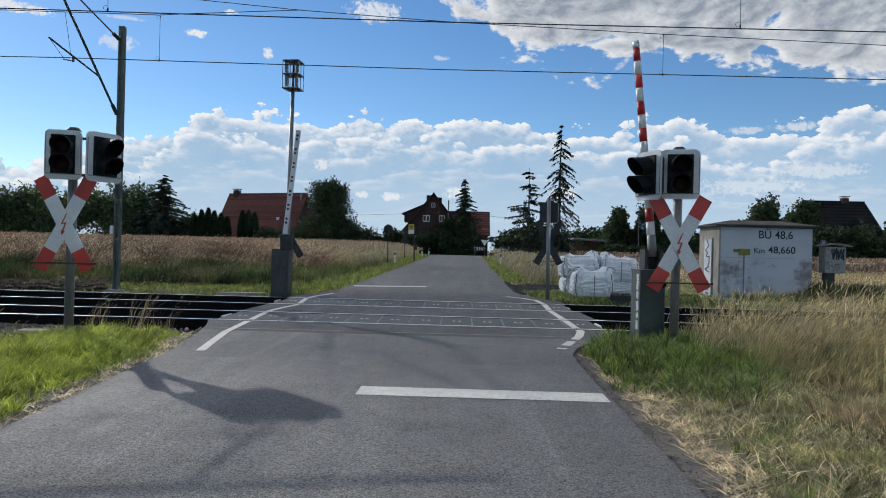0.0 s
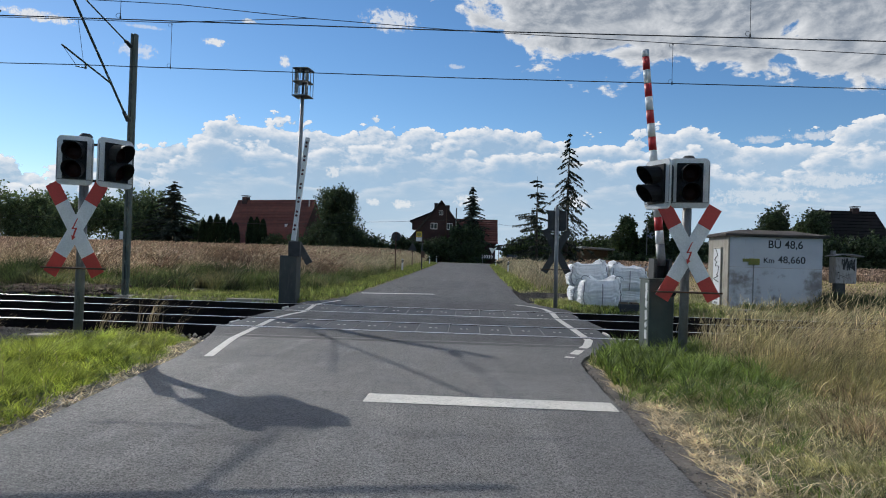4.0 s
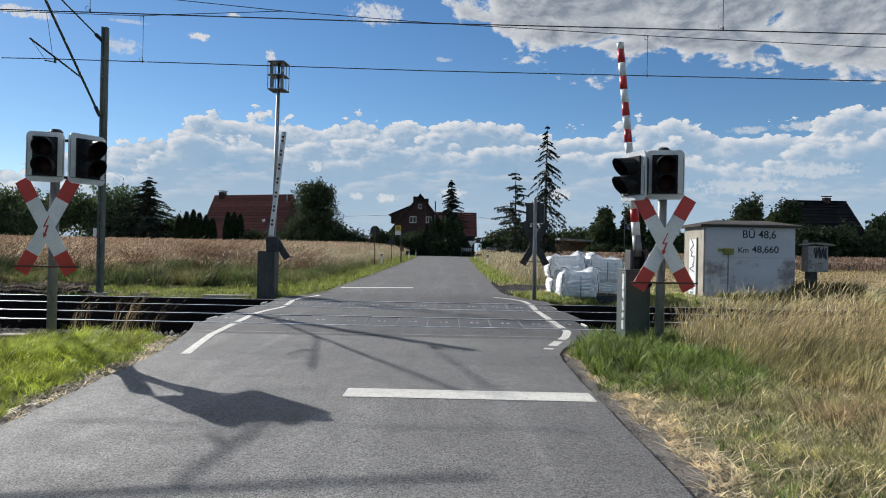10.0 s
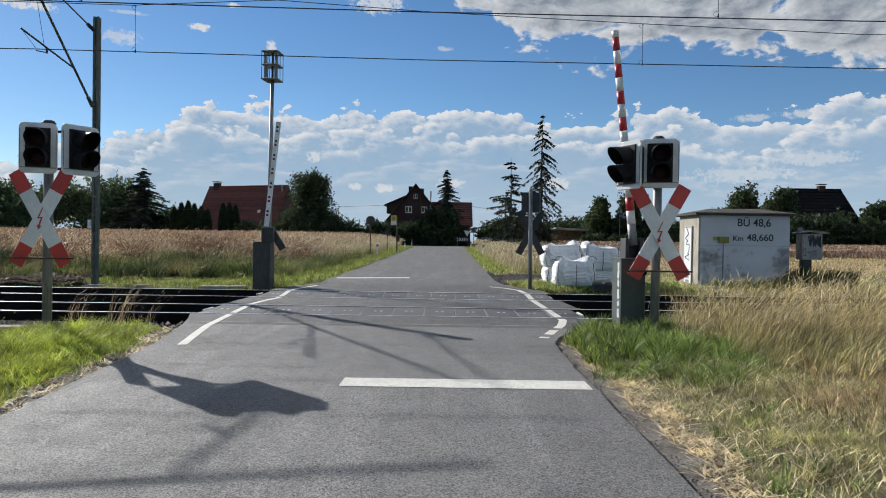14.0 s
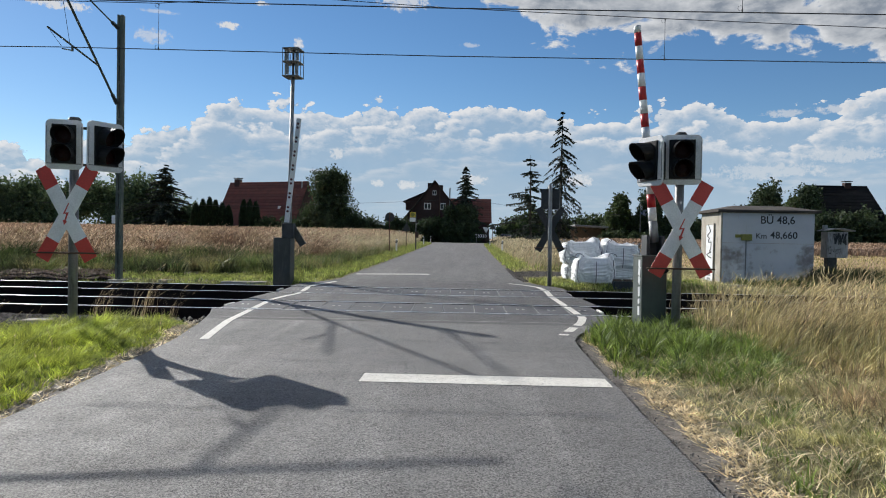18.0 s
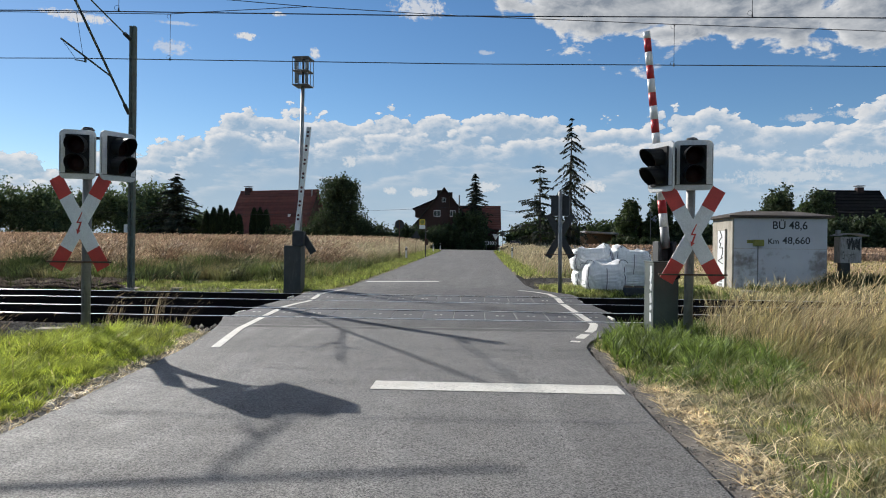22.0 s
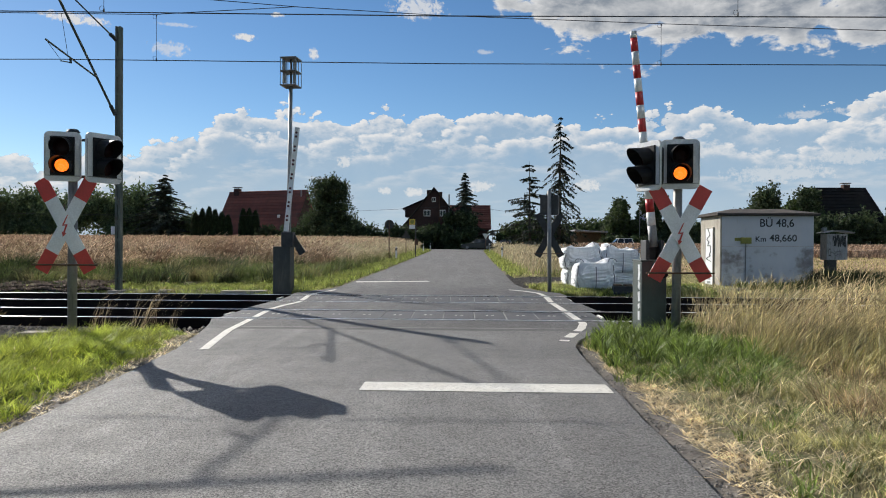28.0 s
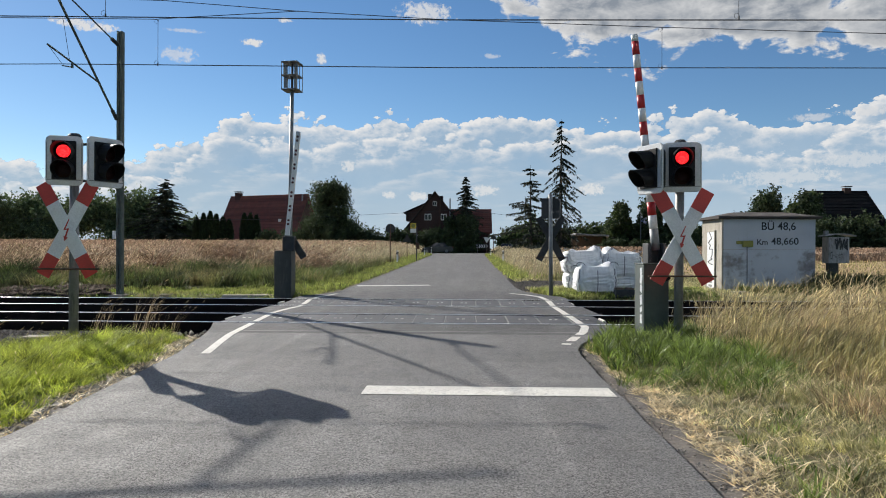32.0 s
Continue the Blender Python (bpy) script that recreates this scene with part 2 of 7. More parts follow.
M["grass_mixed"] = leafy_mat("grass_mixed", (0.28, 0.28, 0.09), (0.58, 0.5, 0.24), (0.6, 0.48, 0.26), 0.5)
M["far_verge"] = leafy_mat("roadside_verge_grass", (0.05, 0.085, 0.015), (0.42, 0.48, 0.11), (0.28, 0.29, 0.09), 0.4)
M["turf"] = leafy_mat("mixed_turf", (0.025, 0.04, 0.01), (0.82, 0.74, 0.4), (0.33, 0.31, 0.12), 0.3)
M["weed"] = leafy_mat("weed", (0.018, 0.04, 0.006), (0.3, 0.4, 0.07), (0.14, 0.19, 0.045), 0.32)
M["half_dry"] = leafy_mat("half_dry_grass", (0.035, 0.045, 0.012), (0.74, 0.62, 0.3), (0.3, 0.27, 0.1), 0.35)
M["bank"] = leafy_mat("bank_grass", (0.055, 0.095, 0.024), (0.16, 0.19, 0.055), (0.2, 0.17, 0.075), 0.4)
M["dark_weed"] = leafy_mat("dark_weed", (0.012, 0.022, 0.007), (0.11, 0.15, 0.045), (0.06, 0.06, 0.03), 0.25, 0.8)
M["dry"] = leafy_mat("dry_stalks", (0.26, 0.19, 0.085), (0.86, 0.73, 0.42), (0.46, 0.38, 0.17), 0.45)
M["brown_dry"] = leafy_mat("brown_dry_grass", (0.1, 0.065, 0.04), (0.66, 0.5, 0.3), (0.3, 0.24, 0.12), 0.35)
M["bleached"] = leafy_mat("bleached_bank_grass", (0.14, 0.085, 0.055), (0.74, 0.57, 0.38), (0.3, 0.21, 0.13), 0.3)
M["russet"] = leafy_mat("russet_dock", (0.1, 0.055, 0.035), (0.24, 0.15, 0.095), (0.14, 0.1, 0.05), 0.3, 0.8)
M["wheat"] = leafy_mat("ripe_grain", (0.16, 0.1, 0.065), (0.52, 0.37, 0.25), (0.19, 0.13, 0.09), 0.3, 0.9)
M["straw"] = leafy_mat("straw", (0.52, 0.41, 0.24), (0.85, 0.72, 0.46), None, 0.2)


def ground_mat():
    """Soil with turf: bare earth by the road edge, mown turf, dry thatch in patches."""
    k = Nodes("soil_and_turf", 0.95)
    x, y, z = k.axes()
    turf = k.mix(k.ramp(k.noise(0.25, 6), 0.35, 0.65), (0.06, 0.075, 0.025), (0.13, 0.12, 0.055))
    turf = k.mix(k.ramp(k.noise(6, 5), 0.4, 0.7), turf, (0.22, 0.175, 0.1))
    soil = k.mix(k.ramp(k.noise(3.5, 6), 0.35, 0.7), (0.085, 0.076, 0.068), (0.18, 0.162, 0.142))
    field = k.mix(k.ramp(k.noise(1.2, 5), 0.35, 0.65), (0.25, 0.16, 0.085), (0.36, 0.25, 0.13))
    edge = k.math("ADD", k.math("ABSOLUTE", k.math("ADD", x, 0.9)), k.math("MULTIPLY", k.math("SUBTRACT", k.noise(2.2, 5), 0.5), 0.5))
    col = k.mix(k.ramp(edge, 3.0, 2.65), turf, soil)
    far = k.ramp(k.math("ADD", y, k.math("MULTIPLY", k.noise(0.3, 4), 6)), 33, 36)
    col = k.mix(k.math("MULTIPLY", far, k.ramp(edge, 7, 9)), col, field)
    k.bump(k.noise(22, 6), 0.9, 0.03)
    return k.base(col)


M["roadside"] = leafy_mat("ripe_roadside_grass", (0.3, 0.23, 0.14), (0.5, 0.41, 0.27), (0.26, 0.25, 0.13), 0.4)
M["ground"] = ground_mat()
M["dark_gravel"] = surf("dark_gravel", (0.05, 0.046, 0.043), (0.1, 0.094, 0.088), 3, 40, 0.95, bump=0.8, dist=0.02, island=0.5)
M["tilled"] = surf("tilled_earth", (0.055, 0.038, 0.028), (0.12, 0.085, 0.062), 3, 30, 0.95, bump=0.8, dist=0.03, island=0.4)
M["reflector"] = surf("dark_red_reflector", (0.09, 0.012, 0.014), (0.05, 0.01, 0.012), 20, 80, 0.35, bump=0.2)
for dull in ("black", "lens_dark", "tile_dark", "ballast", "rail_side", "thuja"):
    M[dull].node_tree.nodes["Principled BSDF"].inputs["Specular IOR Level"].default_value = 0.12
M["gravel"] = surf("gravel", (0.22, 0.195, 0.165), (0.38, 0.34, 0.29), 3, 40, 0.95, bump=0.8, dist=0.02, island=0.4)


def glow(name, col, power):
    k = Nodes(name, 0.3)
    k.base(col)
    cell = k.put("ShaderNodeTexVoronoi", Vector=k.co, Scale=38.0).outputs["Distance"]
    k.to(k.mix(k.ramp(cell, 0.1, 0.6), tuple(min(1, c * 1.1 + 0.06) for c in col), col), k.b.inputs["Emission Color"])
    k.b.inputs["Emission Strength"].default_value = power
    return k.m


M["glow_red"] = glow("red_signal_light", (1.0, 0.008, 0.012), 1.15)
M["glow_amber"] = glow("amber_signal_light", (1.0, 0.17, 0.004), 1.15)


# ---- mesh helpers ----
def part(name, bm, material, parent=None, label="", smooth=False):
    me = bpy.data.meshes.new(name)
    bm.to_mesh(me)
    bm.free()
    me.materials.append(material)
    if smooth:
        me.polygons.foreach_set("use_smooth", [True] * len(me.polygons))
    ob = new(name, me)
    if parent:
        ob.parent = parent
    if label:
        tagged(ob, label)
    return ob


def thing(name, label, category, m=None, group="", kind=""):
    ob = new(name)
    ob.empty_display_size = 0.1
    if m:
        ob.matrix_world = m
    return tagged(ob, label, category, group, kind)


def box(bm, c, s, bev=0.0, m=None):
    """A box of size s at c, its edges bevelled, turned by m."""
    t = bmesh.new()
    bmesh.ops.create_cube(t, size=1.0)
    for v in t.verts:
        v.co = Vector((v.co.x * s[0], v.co.y * s[1], v.co.z * s[2]))
    if bev:
        bmesh.ops.bevel(t, geom=list(t.edges), offset=bev, segments=2, affect="EDGES", profile=0.5)
    mm = Matrix.Translation(c) @ (m or Matrix())
    bmesh.ops.transform(t, matrix=mm, verts=t.verts)
    me = bpy.data.meshes.new("tmp")
    t.to_mesh(me)
    t.free()
    bm.from_mesh(me)
    bpy.data.meshes.remove(me)
    return bm


def rod(bm, a, b, r, r2=None, n=10):
    """A round bar from a to b."""
    a, b = Vector(a), Vector(b)
    r2 = r if r2 is None else r2
    d = (b - a).normalized()
    u = d.orthogonal().normalized()
    w = d.cross(u)
    lo, hi = [], []
    for i in range(n):
        o = u * math.cos(2 * math.pi * i / n) + w * math.sin(2 * math.pi * i / n)
        lo.append(bm.verts.new(a + o * r))
        hi.append(bm.verts.new(b + o * r2))
    for i in range(n):
        bm.faces.new((lo[i], lo[(i + 1) % n], hi[(i + 1) % n], hi[i]))
    bm.faces.new(lo[::-1])
    bm.faces.new(hi)
    return bm


def line(bm, pts, r, n=6):
    for a, b in zip(pts, pts[1:]):
        rod(bm, a, b, r, n=n)
    return bm


def prism(bm, outline, y0, y1):
    """An outline in x, z drawn out from y0 to y1."""
    a = [bm.verts.new((x, y0, z)) for x, z in outline]
    b = [bm.verts.new((x, y1, z)) for x, z in outline]
    n = len(a)
    bm.faces.new(a)
    bm.faces.new(b[::-1])
    for i in range(n):
        bm.faces.new((a[(i + 1) % n], a[i], b[i], b[(i + 1) % n]))
    bmesh.ops.recalc_face_normals(bm, faces=bm.faces)
    return bm


def rounded(w, h, r, n=5, cx=0.0, cz=0.0):
    out = []
    for sx, sz, a0 in ((1, 1, 0), (-1, 1, 90), (-1, -1, 180), (1, -1, 270)):
        for i in range(n + 1):
            a = radians(a0 + 90 * i / n)
            out.append((cx + sx * (w / 2 - r) + r * math.cos(a), cz + sz * (h / 2 - r) + r * math.sin(a)))
    return out


def soup(name, verts, tris, material, parent=None, label="", category="", kind="", group=""):
    """A mesh from arrays of places and triangles."""
    me = bpy.data.meshes.new(name)
    me.vertices.add(len(verts))
    me.vertices.foreach_set("co", np.asarray(verts, np.float32).ravel())
    me.loops.add(len(tris) * 3)
    me.loops.foreach_set("vertex_index", np.asarray(tris, np.int32).ravel())
    me.polygons.add(len(tris))
    me.polygons.foreach_set("loop_start", np.arange(0, len(tris) * 3, 3, dtype=np.int32))
    me.update(calc_edges=True)
    me.validate()
    me.materials.append(material)
    ob = new(name, me)
    if parent:
        ob.parent = parent
    return tagged(ob, label, category, group, kind)


rng = np.random.default_rng(5)


def lump(x, y, s=1.0, seed=0.0):
    """A smooth uneven field of about -1 to 1, from sines."""
    return (np.sin(x * 1.3 * s + seed) * np.cos(y * 1.1 * s + 1.7 * seed) + 0.6 * np.sin(x * 2.9 * s + y * 2.3 * s + seed) + 0.4 * np.sin(y * 5.1 * s - x * 4.3 * s + 2 * seed)) / 2.0


# ---- the lie of the land ----
RAILS = ((13.17, 0.0), (14.68, 0.015), (16.86, 0.0), (18.37, 0.04))
LEFT = ((-40, -3.2), (6, -3.31), (6.5, -3.36), (7.3, -3.47), (8.2, -3.55), (9.7, -3.72), (11.5, -4.1), (12.5, -4.35), (13.1, -4.55), (19.8, -4.5), (21, -3.95), (22, -3.85), (33, -3.67), (61, -3.5), (80, -3.4), (88, -4.5), (92, -9))
RIGHT = ((-40, 1.45), (4.7, 1.5), (8.8, 1.55), (10.2, 1.62), (10.9, 1.82), (11.6, 2.25), (12.4, 2.72), (13.1, 2.9), (19.8, 2.85), (21, 2.3), (22.9, 1.85), (34, 1.93), (46, 2.0), (67, 2.3), (80, 2.5), (88, 4), (92, 9))


def curve_at(rows, y):
    a = np.array(rows, float)
    return np.interp(y, a[:, 0], a[:, 1])


def road_z(y):
    return np.interp(y, [12, 13.17, 14.68, 16.86, 18.37, 20, 22, 78, 90], [-0.012, 0.0, 0.012, 0.0, 0.036, 0.02, 0.015, 0.665, 0.7])


def ground_z(x, y):
    x, y = np.asarray(x, float), np.asarray(y, float)
    z = np.interp(y, [11.2, 12.2, 12.6, 19.0, 19.4, 20.4, 22, 78, 90], [-0.02, -0.16, -0.42, -0.42, -0.3, -0.06, 0.0, 0.65, 0.68])
    side = np.maximum(curve_at(LEFT, y) - x, x - curve_at(RIGHT, y))
    off = np.clip(side / 1.2, 0, 1)
    near = (y < 11.6) | (y > 20.6)
    z = z - 0.035 + np.where(near, 0.07 * off + 0.03 * lump(x, y, 0.8) * off, 0.0)
    z = z + np.where(x < -5, 0.5 * np.clip((y - 23) / 12, 0, 1) * np.clip((-5 - x) / 4, 0, 1), 0)
    return z + np.where((x > 4) & (y < 11.5), 0.10 * np.clip((x - 4) / 3, 0, 1), 0)


def grow(name, xs, ys, h, w, material, label, category, lean=0.35, wind=(0.0, 0.0), head=0.0, z0=0.0, group="", out=None):
    """Blades of grass or stalks at xs, ys: each a bent, tapering strip; head: length of a seed head at its tip."""
    n = len(xs)
    h = h * rng.uniform(0.55, 1.2, n) if np.ndim(h) == 0 else h * rng.uniform(0.7, 1.15, n)
    a = rng.uniform(0, 2 * np.pi, n)
    b = rng.uniform(0, 2 * np.pi, n)
    if out is not None:
        b = out + rng.normal(size=n) * 0.5
    l = lean * h * rng.uniform(0.2, 1.0, n)
    dx, dy = np.cos(b) * l + wind[0] * h, np.sin(b) * l + wind[1] * h
    wx, wy = np.cos(a) * w / 2, np.sin(a) * w / 2
    z = ground_z(xs, ys) + z0 - 0.01
    o = np.zeros(n)
    base = np.stack([xs, ys, z], 1)
    side = np.stack([wx, wy, o], 1)
    mid = base + np.stack([dx * 0.35, dy * 0.35, h * 0.55], 1)
    tip = base + np.stack([dx, dy, h * 0.98], 1)
    vs = [base - side, base + side, mid + side * 0.8, mid - side * 0.8, tip]
    tr = [[0, 1, 2], [0, 2, 3], [3, 2, 4]]
    if head:
        hl = head * rng.uniform(0.7, 1.3, n)
        fat = np.stack([wx * 2.2, wy * 2.2, o], 1)
        vs += [tip - fat + np.stack([dx * 0.1, dy * 0.1, hl * 0.4], 1), tip + fat + np.stack([dx * 0.1, dy * 0.1, hl * 0.4], 1), tip + np.stack([dx * 0.35, dy * 0.35, hl], 1)]
        tr += [[4, 6, 5], [5, 6, 7]]
    k = len(vs)
    verts = np.stack(vs, 1).reshape(-1, 3)
    tris = (np.arange(n)[:, None, None] * k + np.array(tr)[None]).reshape(-1, 3)
    return soup(name, verts, tris, material, None, label, category, "stuff", group)


def tufted(n, per, spread, x0, x1, y0, y1, keep=None):
    """n tufts of about per blades: places, the way out of the tuft, and a height for each tuft."""
    cx, cy = scatter(n, x0, x1, y0, y1, keep)
    m = len(cx)
    k = np.repeat(np.arange(m), rng.integers(per // 2, per * 3 // 2, m))
    a, r = rng.uniform(0, 2 * np.pi, len(k)), np.abs(rng.normal(size=len(k))) * spread
    size = rng.uniform(0.45, 1.35, m)[k]
    xs, ys = cx[k] + r * np.cos(a), cy[k] + r * np.sin(a)
    if keep is not None:
        ok = keep(xs, ys)
        xs, ys, a, size = xs[ok], ys[ok], a[ok], size[ok]
    return xs, ys, a, size


def scatter(n, x0, x1, y0, y1, keep=None):
    xs, ys = rng.uniform(x0, x1, n), rng.uniform(y0, y1, n)
    if keep is not None:
        k = keep(xs, ys)
        xs, ys = xs[k], ys[k]
    return xs, ys


def verge(xs, ys, gap=0.25):
    """Off the asphalt by an uneven gap, and off the track bed."""
    g = gap + 0.12 * lump(xs, ys, 2.0, 3)
    return ((xs < curve_at(LEFT, ys) - g) | (xs > curve_at(RIGHT, ys) + g)) & ((ys < 11.75 + 0.25 * lump(xs, ys, 1.5)) | (ys > 20.3 + 0.3 * lump(xs, ys, 1.2)))


# ---- ground, road and track bed ----
def build_ground():
    xs = np.unique(np.concatenate([np.linspace(-14, 14, 141), np.linspace(-80, 80, 81), np.sign(np.linspace(-1, 1, 41)) * np.abs(np.linspace(-1, 1, 41)) ** 3 * 2600]))
    ys = np.unique(np.concatenate([np.linspace(0, 30, 181), np.linspace(30, 120, 61), np.linspace(-60, 0, 21), 120 + np.linspace(0, 1, 20) ** 3 * 2500, -60 - np.linspace(0, 1, 8) ** 2 * 600]))
    X, Y = np.meshgrid(xs, ys)
    Z = ground_z(X, Y)
    n, m = len(xs), len(ys)
    i = np.arange(m - 1)[:, None] * n + np.arange(n - 1)[None]
    i = i.ravel()
    tris = np.concatenate([np.stack([i, i + 1, i + n + 1], 1), np.stack([i, i + n + 1, i + n], 1)])
    g = soup("ground", np.stack([X.ravel(), Y.ravel(), Z.ravel()], 1), tris, M["ground"], None, "grassy earth verges and stubble fields", "ground", "structure")
    g.data.polygons.foreach_set("use_smooth", [True] * len(tris))


def road_piece(name, y0, y1, material, label, step=0.4, cols=14, x=None, lift=0.0):
    """A slab of road between two stations, its edges a little ragged."""
    ys = np.linspace(y0, y1, max(2, int((y1 - y0) / step)))
    bm = bmesh.new()
    rows = []
    for y in ys:
        l, r = (curve_at(LEFT, y), curve_at(RIGHT, y)) if x is None else x
        l += 0.03 * lump(y * 3, 1.0, 1.0, 2)
        r += 0.015 * lump(y * 3, 4.0, 1.0, 5)
        z = float(road_z(y)) + lift
        top = [bm.verts.new((l + (r - l) * i / cols, y, z)) for i in range(cols + 1)]
        rows.append([bm.verts.new((l - 0.03, y, z - 0.28))] + top + [bm.verts.new((r + 0.03, y, z - 0.28))])
    for a, b in zip(rows, rows[1:]):
        for i in range(len(a) - 1):
            bm.faces.new((a[i], a[i + 1], b[i + 1], b[i]))
    bm.faces.new(rows[0][::-1])
    bm.faces.new(rows[-1])
    ob = part(name, bm, material)
    return tagged(ob, label, "road", "", "structure")


def strip(name, pts, width, label, breaks=(), material=None):
    """A painted line along pts, 4 mm proud of the road."""
    bm = bmesh.new()
    pts = [Vector((x, y, float(road_z(y)) + 0.005)) for x, y in pts]
    fine = []
    for a, b in zip(pts, pts[1:]):
        n = max(1, int((b - a).length / 0.12))
        fine += [a.lerp(b, i / n) for i in range(n)]
    fine.append(pts[-1])
    prev = None
    for i, p in enumerate(fine):
        d = (fine[min(i + 1, len(fine) - 1)] - fine[max(i - 1, 0)]).normalized()
        s = Vector((d.y, -d.x, 0)) * width / 2
        p = Vector((p.x, p.y, float(road_z(p.y)) + 0.005))
        cut = any(lo < p.y < hi for lo, hi in breaks)
        cur = None if cut else (bm.verts.new(p - s), bm.verts.new(p + s))
        if prev and cur:
            bm.faces.new((prev[0], prev[1], cur[1], cur[0]))
        prev = cur
    return tagged(part(name, bm, material or M["paint"]), label, "marking", "", "structure")


build_ground()
road_piece("road_approach", -40, 9.12, M["asphalt"], "grey worn asphalt road before the crossing")
road_piece("road_patch", 9.12, 11.72, M["asphalt_mid"], "darker asphalt patch before the rails")
road_piece("road_apron", 11.72, 13.10, M["asphalt_dark"], "dark asphalt apron beside the first rail")
road_piece("road_between", 14.75, 16.79, M["asphalt_dark"], "dark asphalt between the two tracks")
road_piece("road_behind", 18.44, 22.2, M["asphalt_dark"], "dark asphalt behind the second track")
road_piece("road_far", 22.2, 92, M["asphalt_far"], "grey asphalt road running on to the houses", 1.5)


def cross_road():
    bm = bmesh.new()
    box(bm, (0, 96, 0.56), (240, 8.5, 0.3))
    tagged(part("road_across", bm, M["asphalt_mid"]), "asphalt main road crossing ahead of the houses", "road", "", "structure")


cross_road()
strip("stop_line_near", [(-0.92, 7.42), (1.49, 7.41)], 0.39, "white stop line painted across one lane")
strip("stop_line_far", [(-3.68, 24.4), (-1.15, 25.0)], 0.5, "white stop line painted across the far lane")
strip("road_seam", [(-3.95, 11.98), (-1.2, 12.0), (2.1, 12.02)], 0.035, "pale worn joint across the asphalt", (), M["seam"])
strip("edge_line_left", [(-3.32, 9.55), (-3.5, 10.5), (-3.68, 11.5), (-3.75, 12.3), (-3.8, 13.0), (-3.88, 14.0), (-3.95, 14.9), (-3.9, 15.8), (-3.8, 16.5), (-3.86, 17.3), (-3.96, 18.4), (-3.9, 19.4), (-3.7, 20.7)], 0.12, "white curved edge line over the crossing", ((9.95, 10.02), (13.1, 13.24), (14.6, 14.76), (16.8, 16.93), (18.3, 18.44)))
strip("edge_line_right", [(1.53, 10.6), (1.75, 11.25), (2.05, 12.1), (2.2, 12.75), (2.2, 13.5), (2.19, 14.9), (2.2, 16.9), (2.25, 18.4), (2.2, 19.8), (1.9, 20.6), (1.48, 21.2)], 0.14, "white curved edge line over the crossing", ((10.85, 10.92), (11.5, 11.62), (13.05, 13.25), (14.6, 14.75), (16.78, 16.95), (18.28, 18.45)))


# ---- track: rails, sleepers, ballast, rubber crossing panels ----
def rail_profile(bm, y, z, x0, x1):
    out = [(-0.07, -0.25), (0.07, -0.25), (0.07, -0.235), (0.012, -0.2), (0.012, -0.045), (0.036, -0.035), (0.037, -0.012), (0.03, -0.004), (0.014, 0), (-0.014, 0), (-0.03, -0.004), (-0.037, -0.014), (-0.036, -0.035), (-0.012, -0.045), (-0.012, -0.2), (-0.07, -0.235)]
    a = [bm.verts.new((x0, y + p, z + q)) for p, q in out]
    b = [bm.verts.new((x1, y + p, z + q)) for p, q in out]
    n = len(out)
    for i in range(n):
        f = bm.faces.new((a[i], a[(i + 1) % n], b[(i + 1) % n], b[i]))
        f.material_index = 0 if i in (7, 8, 9) else 1
    bm.faces.new(a[::-1]), bm.faces.new(b)
    bmesh.ops.recalc_face_normals(bm, faces=bm.faces)


def track(name, r0, r1, label):
    t = thing(name, label, "railway track")
    for y, z in (r0, r1):
        bm = bmesh.new()
        rail_profile(bm, y, z + 0.004, -220, 220)
        o = part("rail", bm, M["rail"], t, "steel rail with a polished head")
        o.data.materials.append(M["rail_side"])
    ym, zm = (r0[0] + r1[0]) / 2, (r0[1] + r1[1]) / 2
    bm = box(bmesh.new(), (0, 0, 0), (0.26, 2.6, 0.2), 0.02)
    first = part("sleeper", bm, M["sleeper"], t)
    xs = [x for x in np.arange(-24, 20, 0.6) if x < -4.7 or x > 3.0]
    first.location = (xs[0], ym, zm - 0.345)
    for x in xs[1:]:
        o = first.copy()
        scene.collection.objects.link(o)
        o.location = (x, ym, zm - 0.345)
    deck = thing("crossing_deck", "dark rubber panels laid between two rails", "crossing deck")
    w = 0.582
    bm = bmesh.new()
    d = r1[0] - r0[0] - 0.16
    box(bm, (0, 0, -0.06), (w, d, 0.12), 0.014)
    for s in (-0.055, 0.055):
        box(bm, (s, 0.0, 0.001), (0.045, 0.07, 0.006))
        for f in bm.faces[-6:]:
            f.material_index = 1
    p0 = part("rubber_panel", bm, M["rubber"], deck)
    p0.data.materials.append(M["paint"])
    pitch = math.atan2(r1[1] - r0[1], r1[0] - r0[0])
    for i in range(12):
        o = p0 if i == 0 else p0.copy()
        if i:
            scene.collection.objects.link(o)
        x = -4.2 + 0.6 * i + (0.068 if ym > 15 else 0.0)
        o.location = (x, ym, zm - 0.004 + 0.0025 * math.sin(i * 2.3))
        o.rotation_euler = (pitch, 0, 0)
    # pale strips paint the bright reflection along the panel joints
    seam = part("joint_strip", box(bmesh.new(), (0, 0, 0), (0.014, d, 0.03), 0.002), M["seam"], deck, "pale joint strip with its reflection put into the colour")
    for i in range(11):
        o = seam if i == 0 else seam.copy()
        if i:
            scene.collection.objects.link(o)
        o.location = (-3.9 + 0.6 * i + (0.068 if ym > 15 else 0.0), ym, zm - 0.017)
        o.rotation_euler = (pitch, 0, 0)
    for x, s in ((-4.56, 1), (2.76, -1)):
        bm = box(bmesh.new(), (x, ym + 0.1, zm - 0.04), (0.05, 0.5, 0.07), 0.01)
        part("end_stop", bm, M["paint"], deck, "white painted end stop")


track("near_track", RAILS[0], RAILS[1], "railway track of steel rails on concrete sleepers")
